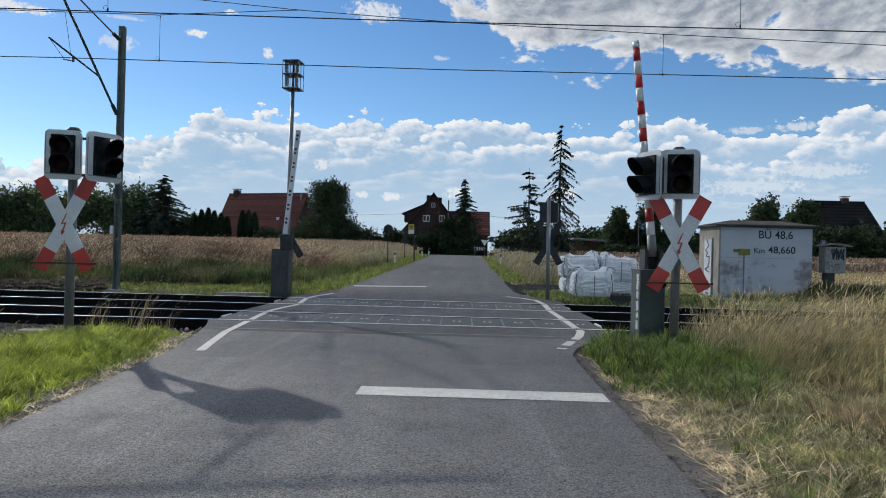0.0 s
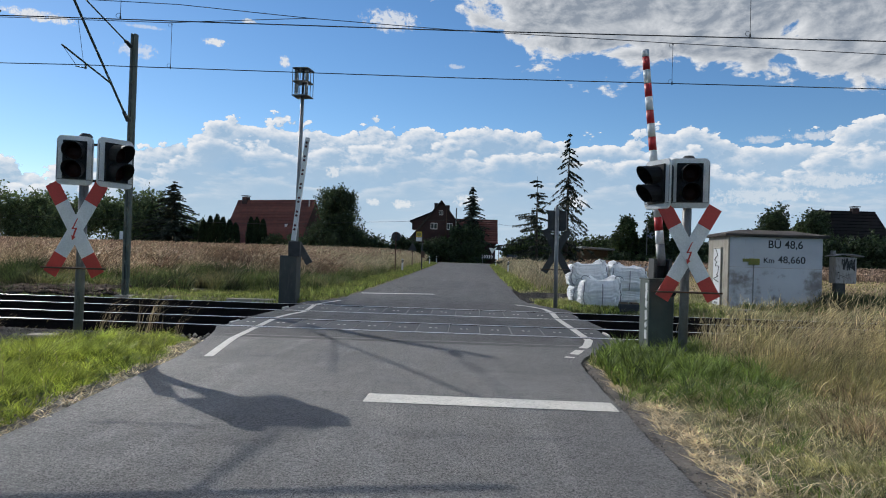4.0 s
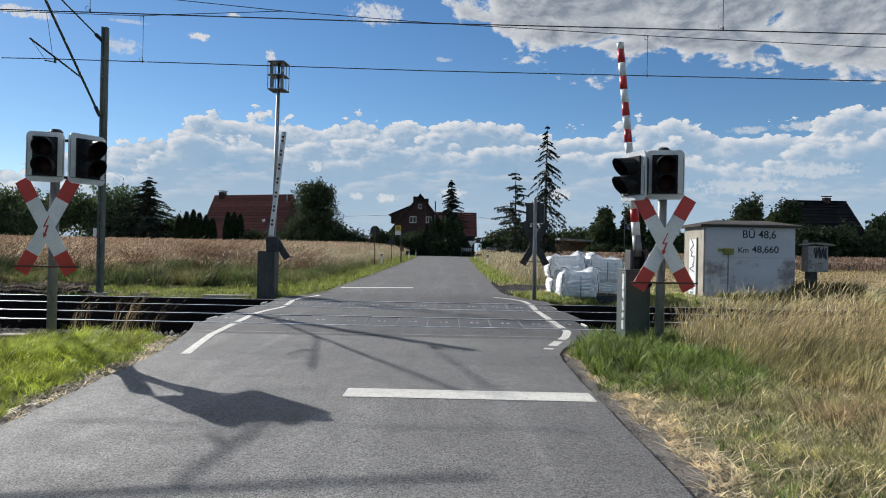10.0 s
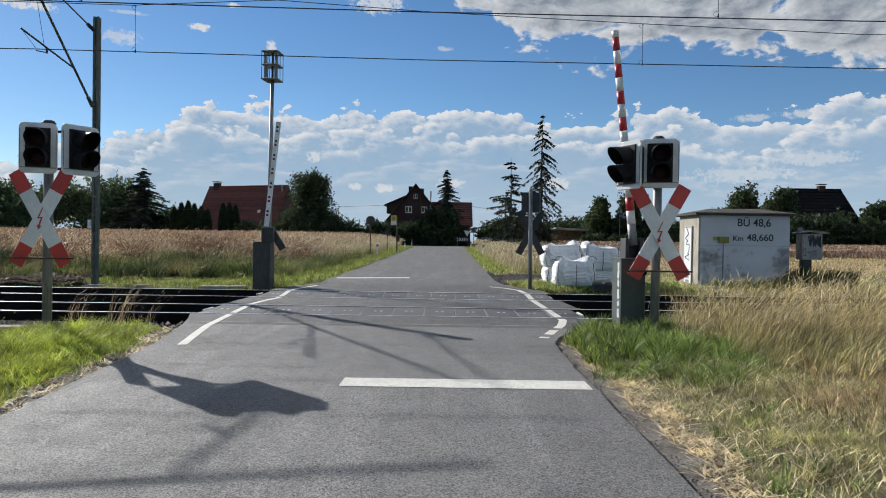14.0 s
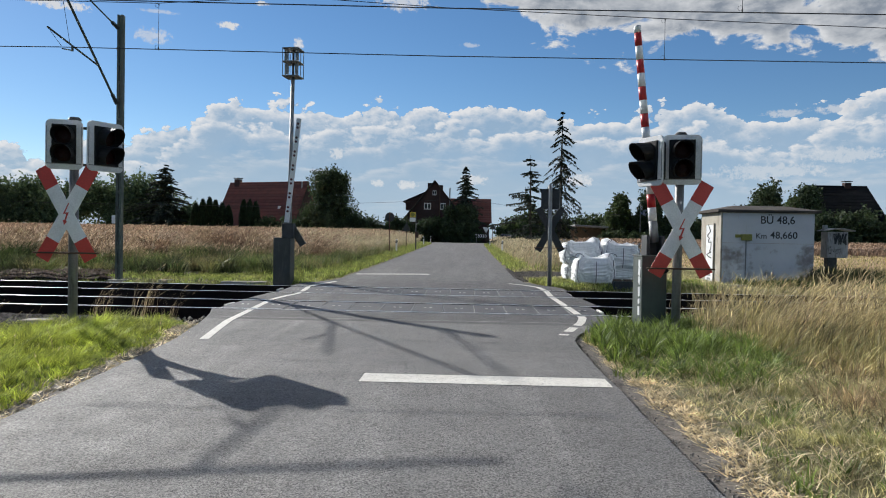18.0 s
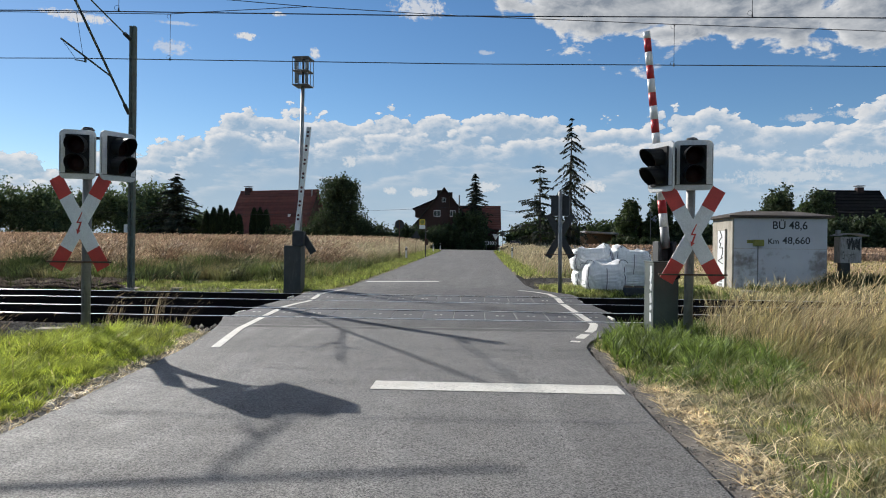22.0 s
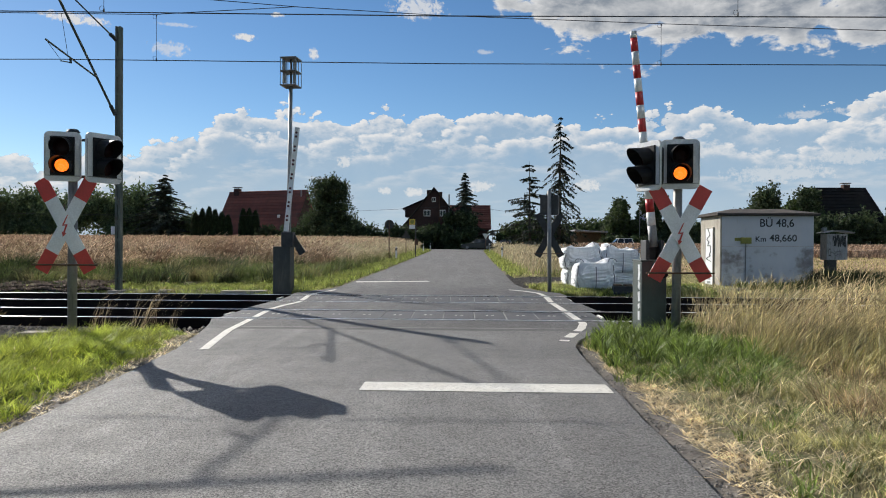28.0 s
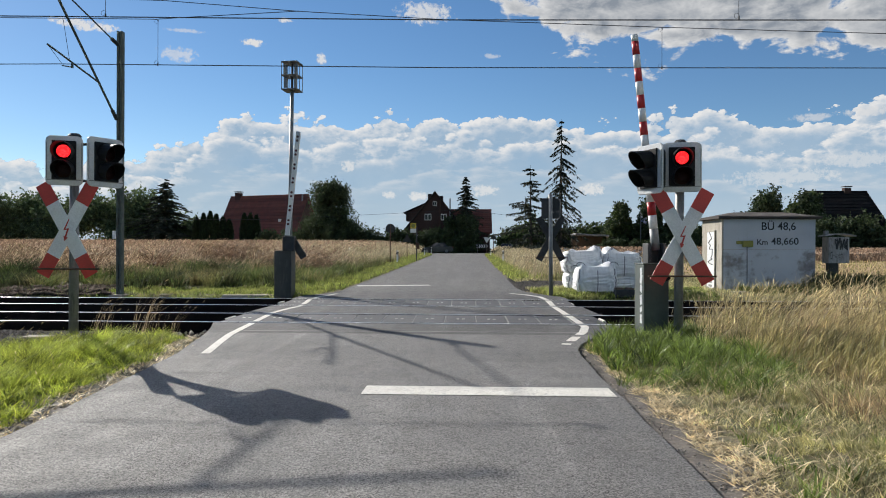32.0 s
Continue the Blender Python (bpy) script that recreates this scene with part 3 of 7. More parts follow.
track("far_track", RAILS[2], RAILS[3], "railway track of steel rails on concrete sleepers")


def stones(name, n, x0, x1, y0, y1, zf, size, material, label, keep=None):
    """Loose angular stones: squashed tetrahedra and wedges."""
    xs, ys = scatter(n, x0, x1, y0, y1, keep)
    n = len(xs)
    shape = np.array([[1, 0, 0], [-0.5, 0.87, 0.1], [-0.5, -0.87, -0.1], [0.1, 0.1, 0.8], [0, 0, -0.6]])
    tr = np.array([[0, 1, 3], [1, 2, 3], [2, 0, 3], [1, 0, 4], [2, 1, 4], [0, 2, 4]])
    s = size * rng.uniform(0.5, 1.4, n)
    v = shape[None] * s[:, None, None] * rng.uniform(0.7, 1.3, (n, 5, 3))
    a = rng.uniform(0, 6.28, n)
    c, q = np.cos(a)[:, None], np.sin(a)[:, None]
    x, y = v[..., 0] * c - v[..., 1] * q, v[..., 0] * q + v[..., 1] * c
    verts = np.stack([x + xs[:, None], y + ys[:, None], v[..., 2] + zf(xs, ys)[:, None] + s[:, None] * 0.3], 2).reshape(-1, 3)
    return soup(name, verts, (np.arange(n)[:, None, None] * 5 + tr[None]).reshape(-1, 3), material, None, label, "stones", "stuff")


def bed(xs, ys):
    return np.interp(ys, [12.0, 12.5, 13.0, 19.0, 19.5, 20.2], [-0.3, -0.3, -0.27, -0.27, -0.3, -0.3]) + 0 * xs


def ballast():
    xs, ys = np.linspace(-220, 220, 221), np.linspace(11.9, 20.3, 29)
    X, Y = np.meshgrid(xs, ys)
    Z = bed(X, Y) - 0.03
    n, m = len(xs), len(ys)
    i = (np.arange(m - 1)[:, None] * n + np.arange(n - 1)[None]).ravel()
    tris = np.concatenate([np.stack([i, i + 1, i + n + 1], 1), np.stack([i, i + n + 1, i + n], 1)])
    soup("ballast_bed", np.stack([X.ravel(), Y.ravel(), Z.ravel()], 1), tris, M["ballast"], None, "ballast bed under the tracks, its shade put into the colour", "ballast", "structure")
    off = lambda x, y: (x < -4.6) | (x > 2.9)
    stones("ballast_stones", 42000, -16, 13, 12.0, 20.2, bed, 0.035, M["ballast"], "crushed ballast stones coloured near-black for shade", off)
    edge = lambda x, y: ((x < -4.5) & (x > -5.6)) | ((x > 2.8) & (x < 3.7))
    stones("edge_stones", 5000, -5.6, 3.7, 11.6, 20.8, lambda x, y: bed(x, y) + 0.12 - 0.1 * np.minimum(np.abs(x + 4.5), np.abs(x - 2.8)), 0.04, M["gravel"], "grey stones heaped at the end of the crossing", edge)


ballast()


# ---- crossing signals with the saltire cross ----
def visor(bm, c, r, length, m):
    """An open hood over a lens: three quarters of a tapering tube, longer above."""
    n = 14
    rows = []
    for rr, th in ((r * 1.12, 0.0), (r * 1.06, 0.0)):
        ring0, ring1 = [], []
        for i in range(n + 1):
            a = radians(-50 + 280 * i / n)
            reach = length * (0.30 + 0.70 * max(0.0, math.sin(a) * 0.5 + 0.5))
            ring0.append(bm.verts.new(m @ Vector((c[0] + rr * math.cos(a), c[1], c[2] + rr * math.sin(a)))))
            ring1.append(bm.verts.new(m @ Vector((c[0] + rr * 0.95 * math.cos(a), c[1] - reach, c[2] + rr * 0.95 * math.sin(a) - 0.02))))
        rows.append((ring0, ring1))
    for k, (p, q) in enumerate(rows):
        for i in range(n):
            f = (p[i], p[i + 1], q[i + 1], q[i])
            bm.faces.new(f if k else f[::-1])
    (p0, q0), (p1, q1) = rows
    for i in range(n):
        bm.faces.new((q0[i], q0[i + 1], q1[i + 1], q1[i]))
    return bm


LIT = []


def disc(bm, c, r, depth, dome=0.02, n=24):
    mid = bm.verts.new((c[0], c[1] - depth - dome, c[2]))
    ring = [bm.verts.new((c[0] + r * math.cos(2 * math.pi * i / n), c[1] - depth, c[2] + r * math.sin(2 * math.pi * i / n))) for i in range(n)]
    inner = [bm.verts.new((c[0] + r * 0.55 * math.cos(2 * math.pi * i / n), c[1] - depth - dome * 0.75, c[2] + r * 0.55 * math.sin(2 * math.pi * i / n))) for i in range(n)]
    back = [bm.verts.new((c[0] + r * math.cos(2 * math.pi * i / n), c[1], c[2] + r * math.sin(2 * math.pi * i / n))) for i in range(n)]
    for i in range(n):
        j = (i + 1) % n
        bm.faces.new((ring[i], ring[j], inner[j], inner[i]))
        bm.faces.new((inner[i], inner[j], mid))
        bm.faces.new((back[i], back[j], ring[j], ring[i]))
    bm.faces.new(back[::-1])
    return bm


def signal_head(parent, x, y, z, turn, lit=False, wide=0.53):
    """A two-lens head, its face towards -y before the turn."""
    m = pose(x, y, z, 0, 0, turn)
    bm = prism(bmesh.new(), rounded(wide, 0.69, 0.075), -0.03, 0.0)
    bmesh.ops.bevel(bm, geom=[e for e in bm.edges if abs(e.verts[0].co.y - e.verts[1].co.y) < 1e-5], offset=0.008, segments=1, affect="EDGES")
    bmesh.ops.transform(bm, matrix=m, verts=bm.verts)
    head = part("signal_head", bm, M["signal_white"], parent, "white rounded backing board of a signal head")
    bm = prism(bmesh.new(), rounded(0.36, 0.55, 0.06), 0.0, 0.1)
    bmesh.ops.transform(bm, matrix=m, verts=bm.verts)
    part("rear_housing", bm, M["darkmetal"], head)
    bm = box(bmesh.new(), (0, -0.045, 0.005), (wide * 0.65, 0.03, 0.54), 0.006)
    bmesh.ops.transform(bm, matrix=m, verts=bm.verts)
    part("black_panel", bm, M["black"], head, "black front panel")
    bm = box(bmesh.new(), (0, -0.035, -0.268), (wide - 0.03, 0.012, 0.012))
    box(bm, (wide / 2 - 0.015, -0.035, 0), (0.006, 0.008, 0.5)), box(bm, (0.015 - wide / 2, -0.035, 0), (0.006, 0.008, 0.5))
    bmesh.ops.transform(bm, matrix=m, verts=bm.verts)
    part("seam", bm, M["galv"], head)
    for dz, glowing in ((0.125, "glow_red"), (-0.13, "glow_amber")):
        bm = visor(bmesh.new(), (0, -0.06, dz), 0.122, 0.29, m)
        part("visor", bm, M["black"], head, "black lens hood")
        bm = disc(bmesh.new(), (0, -0.06, dz), 0.112, 0.008)
        bmesh.ops.transform(bm, matrix=m, verts=bm.verts)
        part("lens", bm, M["lens_dark"], head, "dark ribbed lens")
        if lit:
            bm = disc(bmesh.new(), (0, 0.0, 0.0), 0.088, 0.008)
            o = part("lamp", bm, M[glowing], head, "glowing signal lamp")
            LIT.append((o, glowing, m @ Vector((0, 0.0, dz)), m @ Vector((0, -0.075, dz)), turn))
    return head


def saltire(parent, x, y, z, white=True, lean=0.0):
    """Two crossed boards, red at the tips, with a bolt sign in the middle."""
    body, tip = (M["sign_white"], M["sign_red"]) if white else (M["darkmetal"], M["darkmetal"])
    for k, s in enumerate((1, -1)):
        m = pose(x, y - 0.012 * k - (0.01 if s < 0 else 0.0), z, 0, s * 29.0 + lean, 0)
        bm = box(bmesh.new(), (0, 0, 0), (0.2, 0.01, 0.84), 0.003)
        bmesh.ops.transform(bm, matrix=m, verts=bm.verts)
        board = part("cross_board", bm, body, parent)
        for e in (-1, 1):
            bm = box(bmesh.new(), (0, 0, e * 0.575), (0.2, 0.01, 0.31), 0.003)
            bmesh.ops.transform(bm, matrix=m, verts=bm.verts)
            part("board_tip", bm, tip, board, "red board end" if white else "")
    if white:
        bm = bmesh.new()
        pts = [(0.035, 0.15), (-0.04, -0.005), (0.012, -0.002), (-0.022, -0.095), (-0.04, -0.088), (-0.026, -0.16), (0.022, -0.11), (0.0, -0.103), (0.04, 0.018), (-0.012, 0.014), (0.046, 0.145)]
        f = bm.faces.new([bm.verts.new((x + a, y - 0.034, z + b)) for a, b in pts])
        r = bmesh.ops.extrude_face_region(bm, geom=[f])
        bmesh.ops.translate(bm, vec=(0, 0.004, 0), verts=[v for v in r["geom"] if isinstance(v, bmesh.types.BMVert)])
        bmesh.ops.recalc_face_normals(bm, faces=bm.faces)
        part("bolt_sign", bm, M["sign_red"], parent, "red lightning arrow for overhead wires")
    bm = rod(bmesh.new(), (x - 0.47, y - 0.03, z - 0.55), (x + 0.47, y - 0.03, z - 0.55), 0.012)
    part("crossbar", bm, M["rust"], parent, "thin rust-red crossbar")


def crossing_signal(x, y, hx, hz, sx, turn, side_turn, sz, label, lean=0.0, wide=0.53, shift=0.0):
    t = thing("crossing_signal", label, "crossing signal", None, "crossing signals")
    z0 = float(ground_z(x, y))
    bm = rod(bmesh.new(), (x, y, z0 - 0.05), (x + lean, y, hz + 0.35), 0.062, 0.062, 18)
    part("pole", bm, M["pole"], t, "grey steel pole", True)
    bm = rod(bmesh.new(), (x + lean, y, hz + 0.35), (x + lean, y, hz + 0.385), 0.078, 0.07, 14)
    rod(bm, (x + lean, y, hz + 0.36), (x + lean, y, hz + 0.4), 0.095, 0.06, 14)
    part("pole_cap", bm, M["darkmetal"], t)
    bm = rod(bmesh.new(), (min(hx, sx), y + 0.08, hz + 0.26), (max(hx, sx), y + 0.08, hz + 0.26), 0.02)
    rod(bm, (min(hx, sx), y + 0.08, hz - 0.26), (max(hx, sx), y + 0.08, hz - 0.26), 0.02)
    part("bracket", bm, M["darkmetal"], t)
    signal_head(t, hx, y - 0.13, hz, turn, True, wide)
    signal_head(t, sx, y - 0.05, hz - 0.02, side_turn)
    saltire(t, x + shift, y - 0.09, sz)
    bm = box(bmesh.new(), (x, y, z0 + 0.01), (0.3, 0.3, 0.06), 0.01)
    part("footing", bm, M["concrete"], t)
    return t


crossing_signal(-5.46, 10.2, -5.515, 2.58, -4.99, 20, 60, 1.62, "grey pole with signal heads and red-white saltire cross", 0.01, 0.465, -0.035)
crossing_signal(3.07, 10.4, 3.065, 2.51, 2.67, -10, -66, 1.55, "grey pole with signal heads and red-white saltire cross", 0.02, 0.53, 0.02)


# ---- barriers ----
def barrier_right():
    t = thing("barrier", "grey-green barrier drive with a raised red-white boom", "barrier")
    bm = box(bmesh.new(), (2.82, 10.85, 0.5), (0.36, 0.5, 1.3), 0.012)
    part("drive_housing", bm, M["greygreen"], t, "grey-green steel cabinet with white scrawl")
    bm = box(bmesh.new(), (2.82, 10.85, 1.16), (0.385, 0.52, 0.025), 0.008)
    part("lid", bm, M["greygreen"], t)
    bm = box(bmesh.new(), (2.755, 10.86, 1.31), (0.05, 0.3, 0.3), 0.01)
    box(bm, (2.97, 10.86, 1.31), (0.05, 0.3, 0.3), 0.01)
    box(bm, (2.86, 10.98, 1.29), (0.2, 0.06, 0.26), 0.01)
    part("boom_bracket", bm, M["darkmetal"], t, "dark boom bracket")
    bm = bmesh.new()
    for z, s in ((1.06, 0.13), (0.94, 0.2), (0.8, 0.14), (0.64, 0.2), (0.5, 0.1), (0.36, 0.18)):
        box(bm, (2.637, 10.72, z), (0.008, 0.1, s * 0.7), 0, pose(0, 0, 0, 20 * math.sin(z * 9), 0, 0))
    part("scrawl", bm, M["signal_white"], t, "white painted scrawl bars")
    bm = rod(bmesh.new(), (2.88, 10.603, 0.96), (2.88, 10.594, 0.96), 0.11, n=14)
    bmesh.ops.scale(bm, vec=(1.3, 1.0, 0.5), space=Matrix.Translation((-2.88, 0, -0.96)), verts=bm.verts)
    part("paint_splash", bm, M["black"], t, "black paint splash")
    a, b = Vector((2.885, 10.86, 1.36)), Vector((2.545, 10.8, 4.52))
    d = (b - a).length
    cuts, red = [d, d - 0.1], True
    while cuts[-1] > 0.45:
        cuts.append(cuts[-1] - 0.197)
    cuts.append(0.0)
    for i in range(len(cuts) - 1):
        p, q = a.lerp(b, cuts[i + 1] / d), a.lerp(b, cuts[i] / d)
        last = i == len(cuts) - 2
        bm = rod(bmesh.new(), p, q, 0.064 - 0.004 * cuts[i + 1], 0.064 - 0.004 * cuts[i], 14)
        part("boom_section", bm, M["galv"] if last else (M["boom_red"] if i % 2 else M["sign_white"]), t, "grey boom socket" if last else ("red boom band" if i % 2 else ""), True)
    bm = box(bmesh.new(), (3.0, 11.0, 1.25), (0.06, 0.2, 0.3), 0.02)
    part("counterweight", bm, M["darkmetal"], t)


def barrier_left():
    t = thing("barrier", "dark barrier drive with a raised boom seen from behind", "barrier")
    bm = box(bmesh.new(), (-5.22, 20.5, 0.6), (0.5, 0.5, 1.4), 0.012)
    part("drive_housing", bm, M["box_dark"], t, "dark grey-green steel cabinet")
    bm = box(bmesh.new(), (-5.05, 20.35, 1.5), (0.34, 0.3, 0.44), 0.02)
    part("boom_bracket", bm, M["darkmetal"], t)
    a, b = Vector((-5.1, 20.3, 1.75)), Vector((-4.775, 20.3, 4.78))
    ang = math.degrees(math.atan2(b.x - a.x, b.z - a.z))
    m = pose(*((a + b) / 2), 0, ang, 0)
    bm = box(bmesh.new(), (0, 0, 0), (0.13, 0.09, (b - a).length), 0.01, None)
    bmesh.ops.transform(bm, matrix=m, verts=bm.verts)
    part("boom", bm, M["sign_white"], t, "white boom with red reflectors")
    bm = rod(bmesh.new(), a - (b - a) * 0.11, a, 0.08)
    part("boom_socket", bm, M["galv"], t)
    for i in range(7):
        for j in (-1, 1):
            p = a.lerp(b, 0.93 - i * 0.134 + j * 0.019)
            bm = rod(bmesh.new(), p + Vector((0, -0.045, 0)), p + Vector((0, -0.055, 0)), 0.037, n=10)
            part("reflector", bm, M["reflector"], t)
    m = pose(-4.8, 20.42, 1.35, 0, -32, 0)
    bm = box(bmesh.new(), (0, 0, 0), (0.2, 0.08, 0.62), 0.01)
    bmesh.ops.transform(bm, matrix=m, verts=bm.verts)
    part("counterweight", bm, M["darkmetal"], t)


barrier_right()
barrier_left()


def far_signal():
    t = thing("crossing_signal", "pole with signal heads and cross seen from behind", "crossing signal", None, "crossing signals")
    x, y = 2.66, 20.8
    bm = rod(bmesh.new(), (x, y, -0.05), (x - 0.03, y, 3.0), 0.06, 0.06, 16)
    part("pole", bm, M["galv"], t, "grey steel pole", True)
    for dx, tn in ((-0.12, 172), (0.14, 160)):
        m = pose(x + dx, y + 0.14, 2.58, 0, 0, tn)
        bm = prism(bmesh.new(), rounded(0.31, 0.6, 0.06), 0, 0.14)
        bmesh.ops.transform(bm, matrix=m, verts=bm.verts)
        part("signal_head", bm, M["darkmetal"], t, "dark back of a signal head")
    saltire(t, x, y + 0.14, 1.68, False)


def antenna_pole():
    t = thing("antenna_pole", "slim grey pole topped by a caged antenna", "antenna pole")
    x, y = -5.2, 21.1
    bm = rod(bmesh.new(), (x - 0.05, y, -0.05), (x + 0.02, y, 6.15), 0.075, 0.055, 14)
    part("pole", bm, M["galv"], t, "grey tapering pole", True)
    bm = rod(bmesh.new(), (x + 0.02, y, 6.15), (x + 0.03, y, 7.0), 0.035)
    part("antenna_mast", bm, M["darkmetal"], t)
    for z in (6.17, 6.6, 7.0):
        bm = bmesh.new()
        ring = [(x + 0.02 + 0.34 * math.cos(radians(38 + 90 * i)), y + 0.34 * math.sin(radians(38 + 90 * i)), z) for i in range(5)]
        ring2 = [(p[0] * 1, p[1], p[2]) for p in ring]
        line(bm, ring2, 0.018)
        box(bm, (x + 0.02, y, z), (0.46, 0.46, 0.02), 0.003, pose(0, 0, 0, 0, 0, -7))
        rod(bm, ring[0], ring[2], 0.012), rod(bm, ring[1], ring[3], 0.012)
        part("cage_ring", bm, M["galv"], t)
    for i in range(8):
        a = radians(38 + 45 * i)
        r = 0.34 if i % 2 == 0 else 0.24
        px, py = x + 0.02 + r * math.cos(a), y + r * math.sin(a)
        bm = rod(bmesh.new(), (px, py, 6.17), (px, py, 7.0), 0.012, n=6)
        part("cage_bar", bm, M["galv"], t)
    for dx, dz in ((-0.16, 6.8), (0.17, 6.8), (-0.15, 6.38), (0.16, 6.38)):
        bm = box(bmesh.new(), (x + dx, y - 0.12, dz), (0.1, 0.06, 0.3), 0.01)
        part("antenna_panel", bm, M["galv"], t, "pale antenna panel")


far_signal()
antenna_pole()


# ---- overhead line ----
def catenary_mast(x, y, s, label, low_z=5.35, tip_z=7.75, end_z=6.55, joint=0.34, reach=2.95):
    """A lattice mast with a cantilever reaching over the track; s is -1 where the track lies towards the viewer."""
    t = thing("overhead_line_mast", label, "overhead mast", None, "overhead line masts")
    for dx in (-0.05, 0.05):
        bm = box(bmesh.new(), (x + dx, y, 3.85), (0.064, 0.16, 7.9), 0.006)
        part("mast_channel", bm, M["mast"], t)
    for i in range(14):
        bm = box(bmesh.new(), (x, y, 0.4 + 0.54 * i), (0.13, 0.17, 0.07), 0.004)
        part("batten_plate", bm, M["mast"], t)
    bm = box(bmesh.new(), (x, y, -0.22), (0.45, 0.45, 0.4), 0.02)
    part("footing", bm, M["concrete"], t)
    bm = box(bmesh.new(), (x - 0.13, y - 0.09, 1.75), (0.1, 0.05, 0.24), 0.01)
    part("plate", bm, M["sign_white"], t)
    top, low, tip = Vector((x - 0.03, y + s * 0.12, 7.38)), Vector((x - 0.05, y + s * 0.12, low_z)), Vector((x - 0.08, y + s * reach, tip_z))
    knee = low.lerp(tip, joint)
    bm = rod(bmesh.new(), low, tip, 0.034)
    part("bracket_tube", bm, M["mast"], t)
    bm = rod(bmesh.new(), top, tip + Vector((0, 0, 0.3)), 0.02)
    part("top_tie", bm, M["mast"], t)
    for p, q in ((low, tip), (top, tip + Vector((0, 0, 0.3)))):
        bm = bmesh.new()
        d = (q - p).normalized()
        for i in range(5):
            rod(bm, p + d * (0.02 + 0.07 * i), p + d * (0.06 + 0.07 * i), 0.06, 0.045, 10)
        part("insulator", bm, M["darkmetal"], t, "ribbed black insulator")
    end = Vector((x + 0.0, y + s * 3.5, end_z))
    bm = rod(bmesh.new(), knee, end, 0.024)
    part("registration_tube", bm, M["mast"], t)
    bm = rod(bmesh.new(), knee.lerp(end, 0.55) - Vector((0, 0, 0.12)), Vector((x, y + s * 2.9, 6.0)), 0.015)
    rod(bm, knee.lerp(end, 0.55), knee.lerp(end, 0.55) - Vector((0, 0, 0.14)), 0.03)
    part("steady_arm", bm, M["mast"], t)
    bm = rod(bmesh.new(), end, Vector((x, y + s * 2.9, 6.04)), 0.006, n=5)
    rod(bm, Vector((x + 0.02, y + s * 2.9, 7.2)), knee.lerp(end, 0.6), 0.006, n=5)
    part("stay_wire", bm, M["wire"], t)


catenary_mast(-10.17, 20.5, -1, "grey-green lattice mast with a cantilever over the track", 5.16, 7.7, 6.36)
catenary_mast(-9.9, 10.95, 1, "grey-green lattice mast with a cantilever over the track", 5.1, 7.56, 6.25, 0.45, 3.97)


def wire(name, pts, r, label):
    tagged(part(name, line(bmesh.new(), pts, r), M["wire"]), label, "wire")


def wires():
    wire("contact_wire", [(-120, 17.6, 5.95), (-40, 17.6, 6.1), (-10.25, 17.6, 6.04), (-0.48, 17.6, 5.9), (10.4, 17.6, 5.84), (45, 17.6, 5.95), (120, 17.6, 5.9)], 0.011, "dark overhead contact wire of the far track")
    wire("catenary_wire", [(-120, 17.6, 7.6), (-60, 17.6, 8.0), (-30, 17.6, 7.3), (-11.8, 17.6, 7.23), (-7.74, 17.6, 7.16), (-7.05, 17.6, 7.2), (-4.1, 17.6, 7.34)], 0.009, "sagging catenary wire clamped to another")
    wire("catenary_wire", [(-60, 17.62, 9.6), (-7.56, 17.62, 7.64), (-4.1, 17.62, 7.34), (-0.49, 17.62, 7.11), (4.94, 17.62, 6.88), (10.4, 17.62, 6.69), (30, 17.62, 6.7), (60, 17.62, 7.8), (120, 17.62, 7.0)], 0.009, "sagging catenary wire of the far track")
    wire("contact_wire", [(-120, 13.95, 5.9), (-40, 13.95, 6.05), (-9.2, 13.95, 5.98), (-0.37, 13.95, 5.84), (8.1, 13.95, 5.78), (45, 13.95, 5.9), (120, 13.95, 5.9)], 0.011, "dark overhead contact wire of the near track")
    wire("catenary_wire", [(-120, 13.95, 7.4), (-60, 13.95, 7.9), (-10, 13.95, 7.5), (0, 13.95, 7.25), (12, 13.95, 7.05), (60, 13.95, 7.9), (120, 13.95, 7.4)], 0.009, "sagging catenary wire of the near track")
    for x, y, lo, hi in ((-7.7, 17.6, 6.0, 7.16), (4.95, 17.6, 5.86, 6.88), (-7.06, 13.95, 5.96, 7.42), (5.34, 13.95, 5.82, 7.15), (-16, 17.6, 6.04, 7.24), (-19, 13.95, 6.0, 7.5), (13, 17.6, 5.84, 6.7), (14, 13.95, 5.8, 7.05)):
        bm = rod(bmesh.new(), (x, y, lo), (x, y, hi), 0.0055, n=5)
        for z, k in ((lo, 1), (hi, -1)):
            rod(bm, (x, y, z - 0.02), (x, y, z + 0.05 * k), 0.016, n=6)
            line(bm, [(x + 0.05 * math.cos(a) - 0.04, y, z + k * 0.06 + 0.05 * math.sin(a)) for a in np.linspace(0, 6.28, 9)], 0.004, 4)
        tagged(part("dropper", bm, M["wire"]), "thin dropper between catenary and contact wire", "wire", "droppers")


wires()


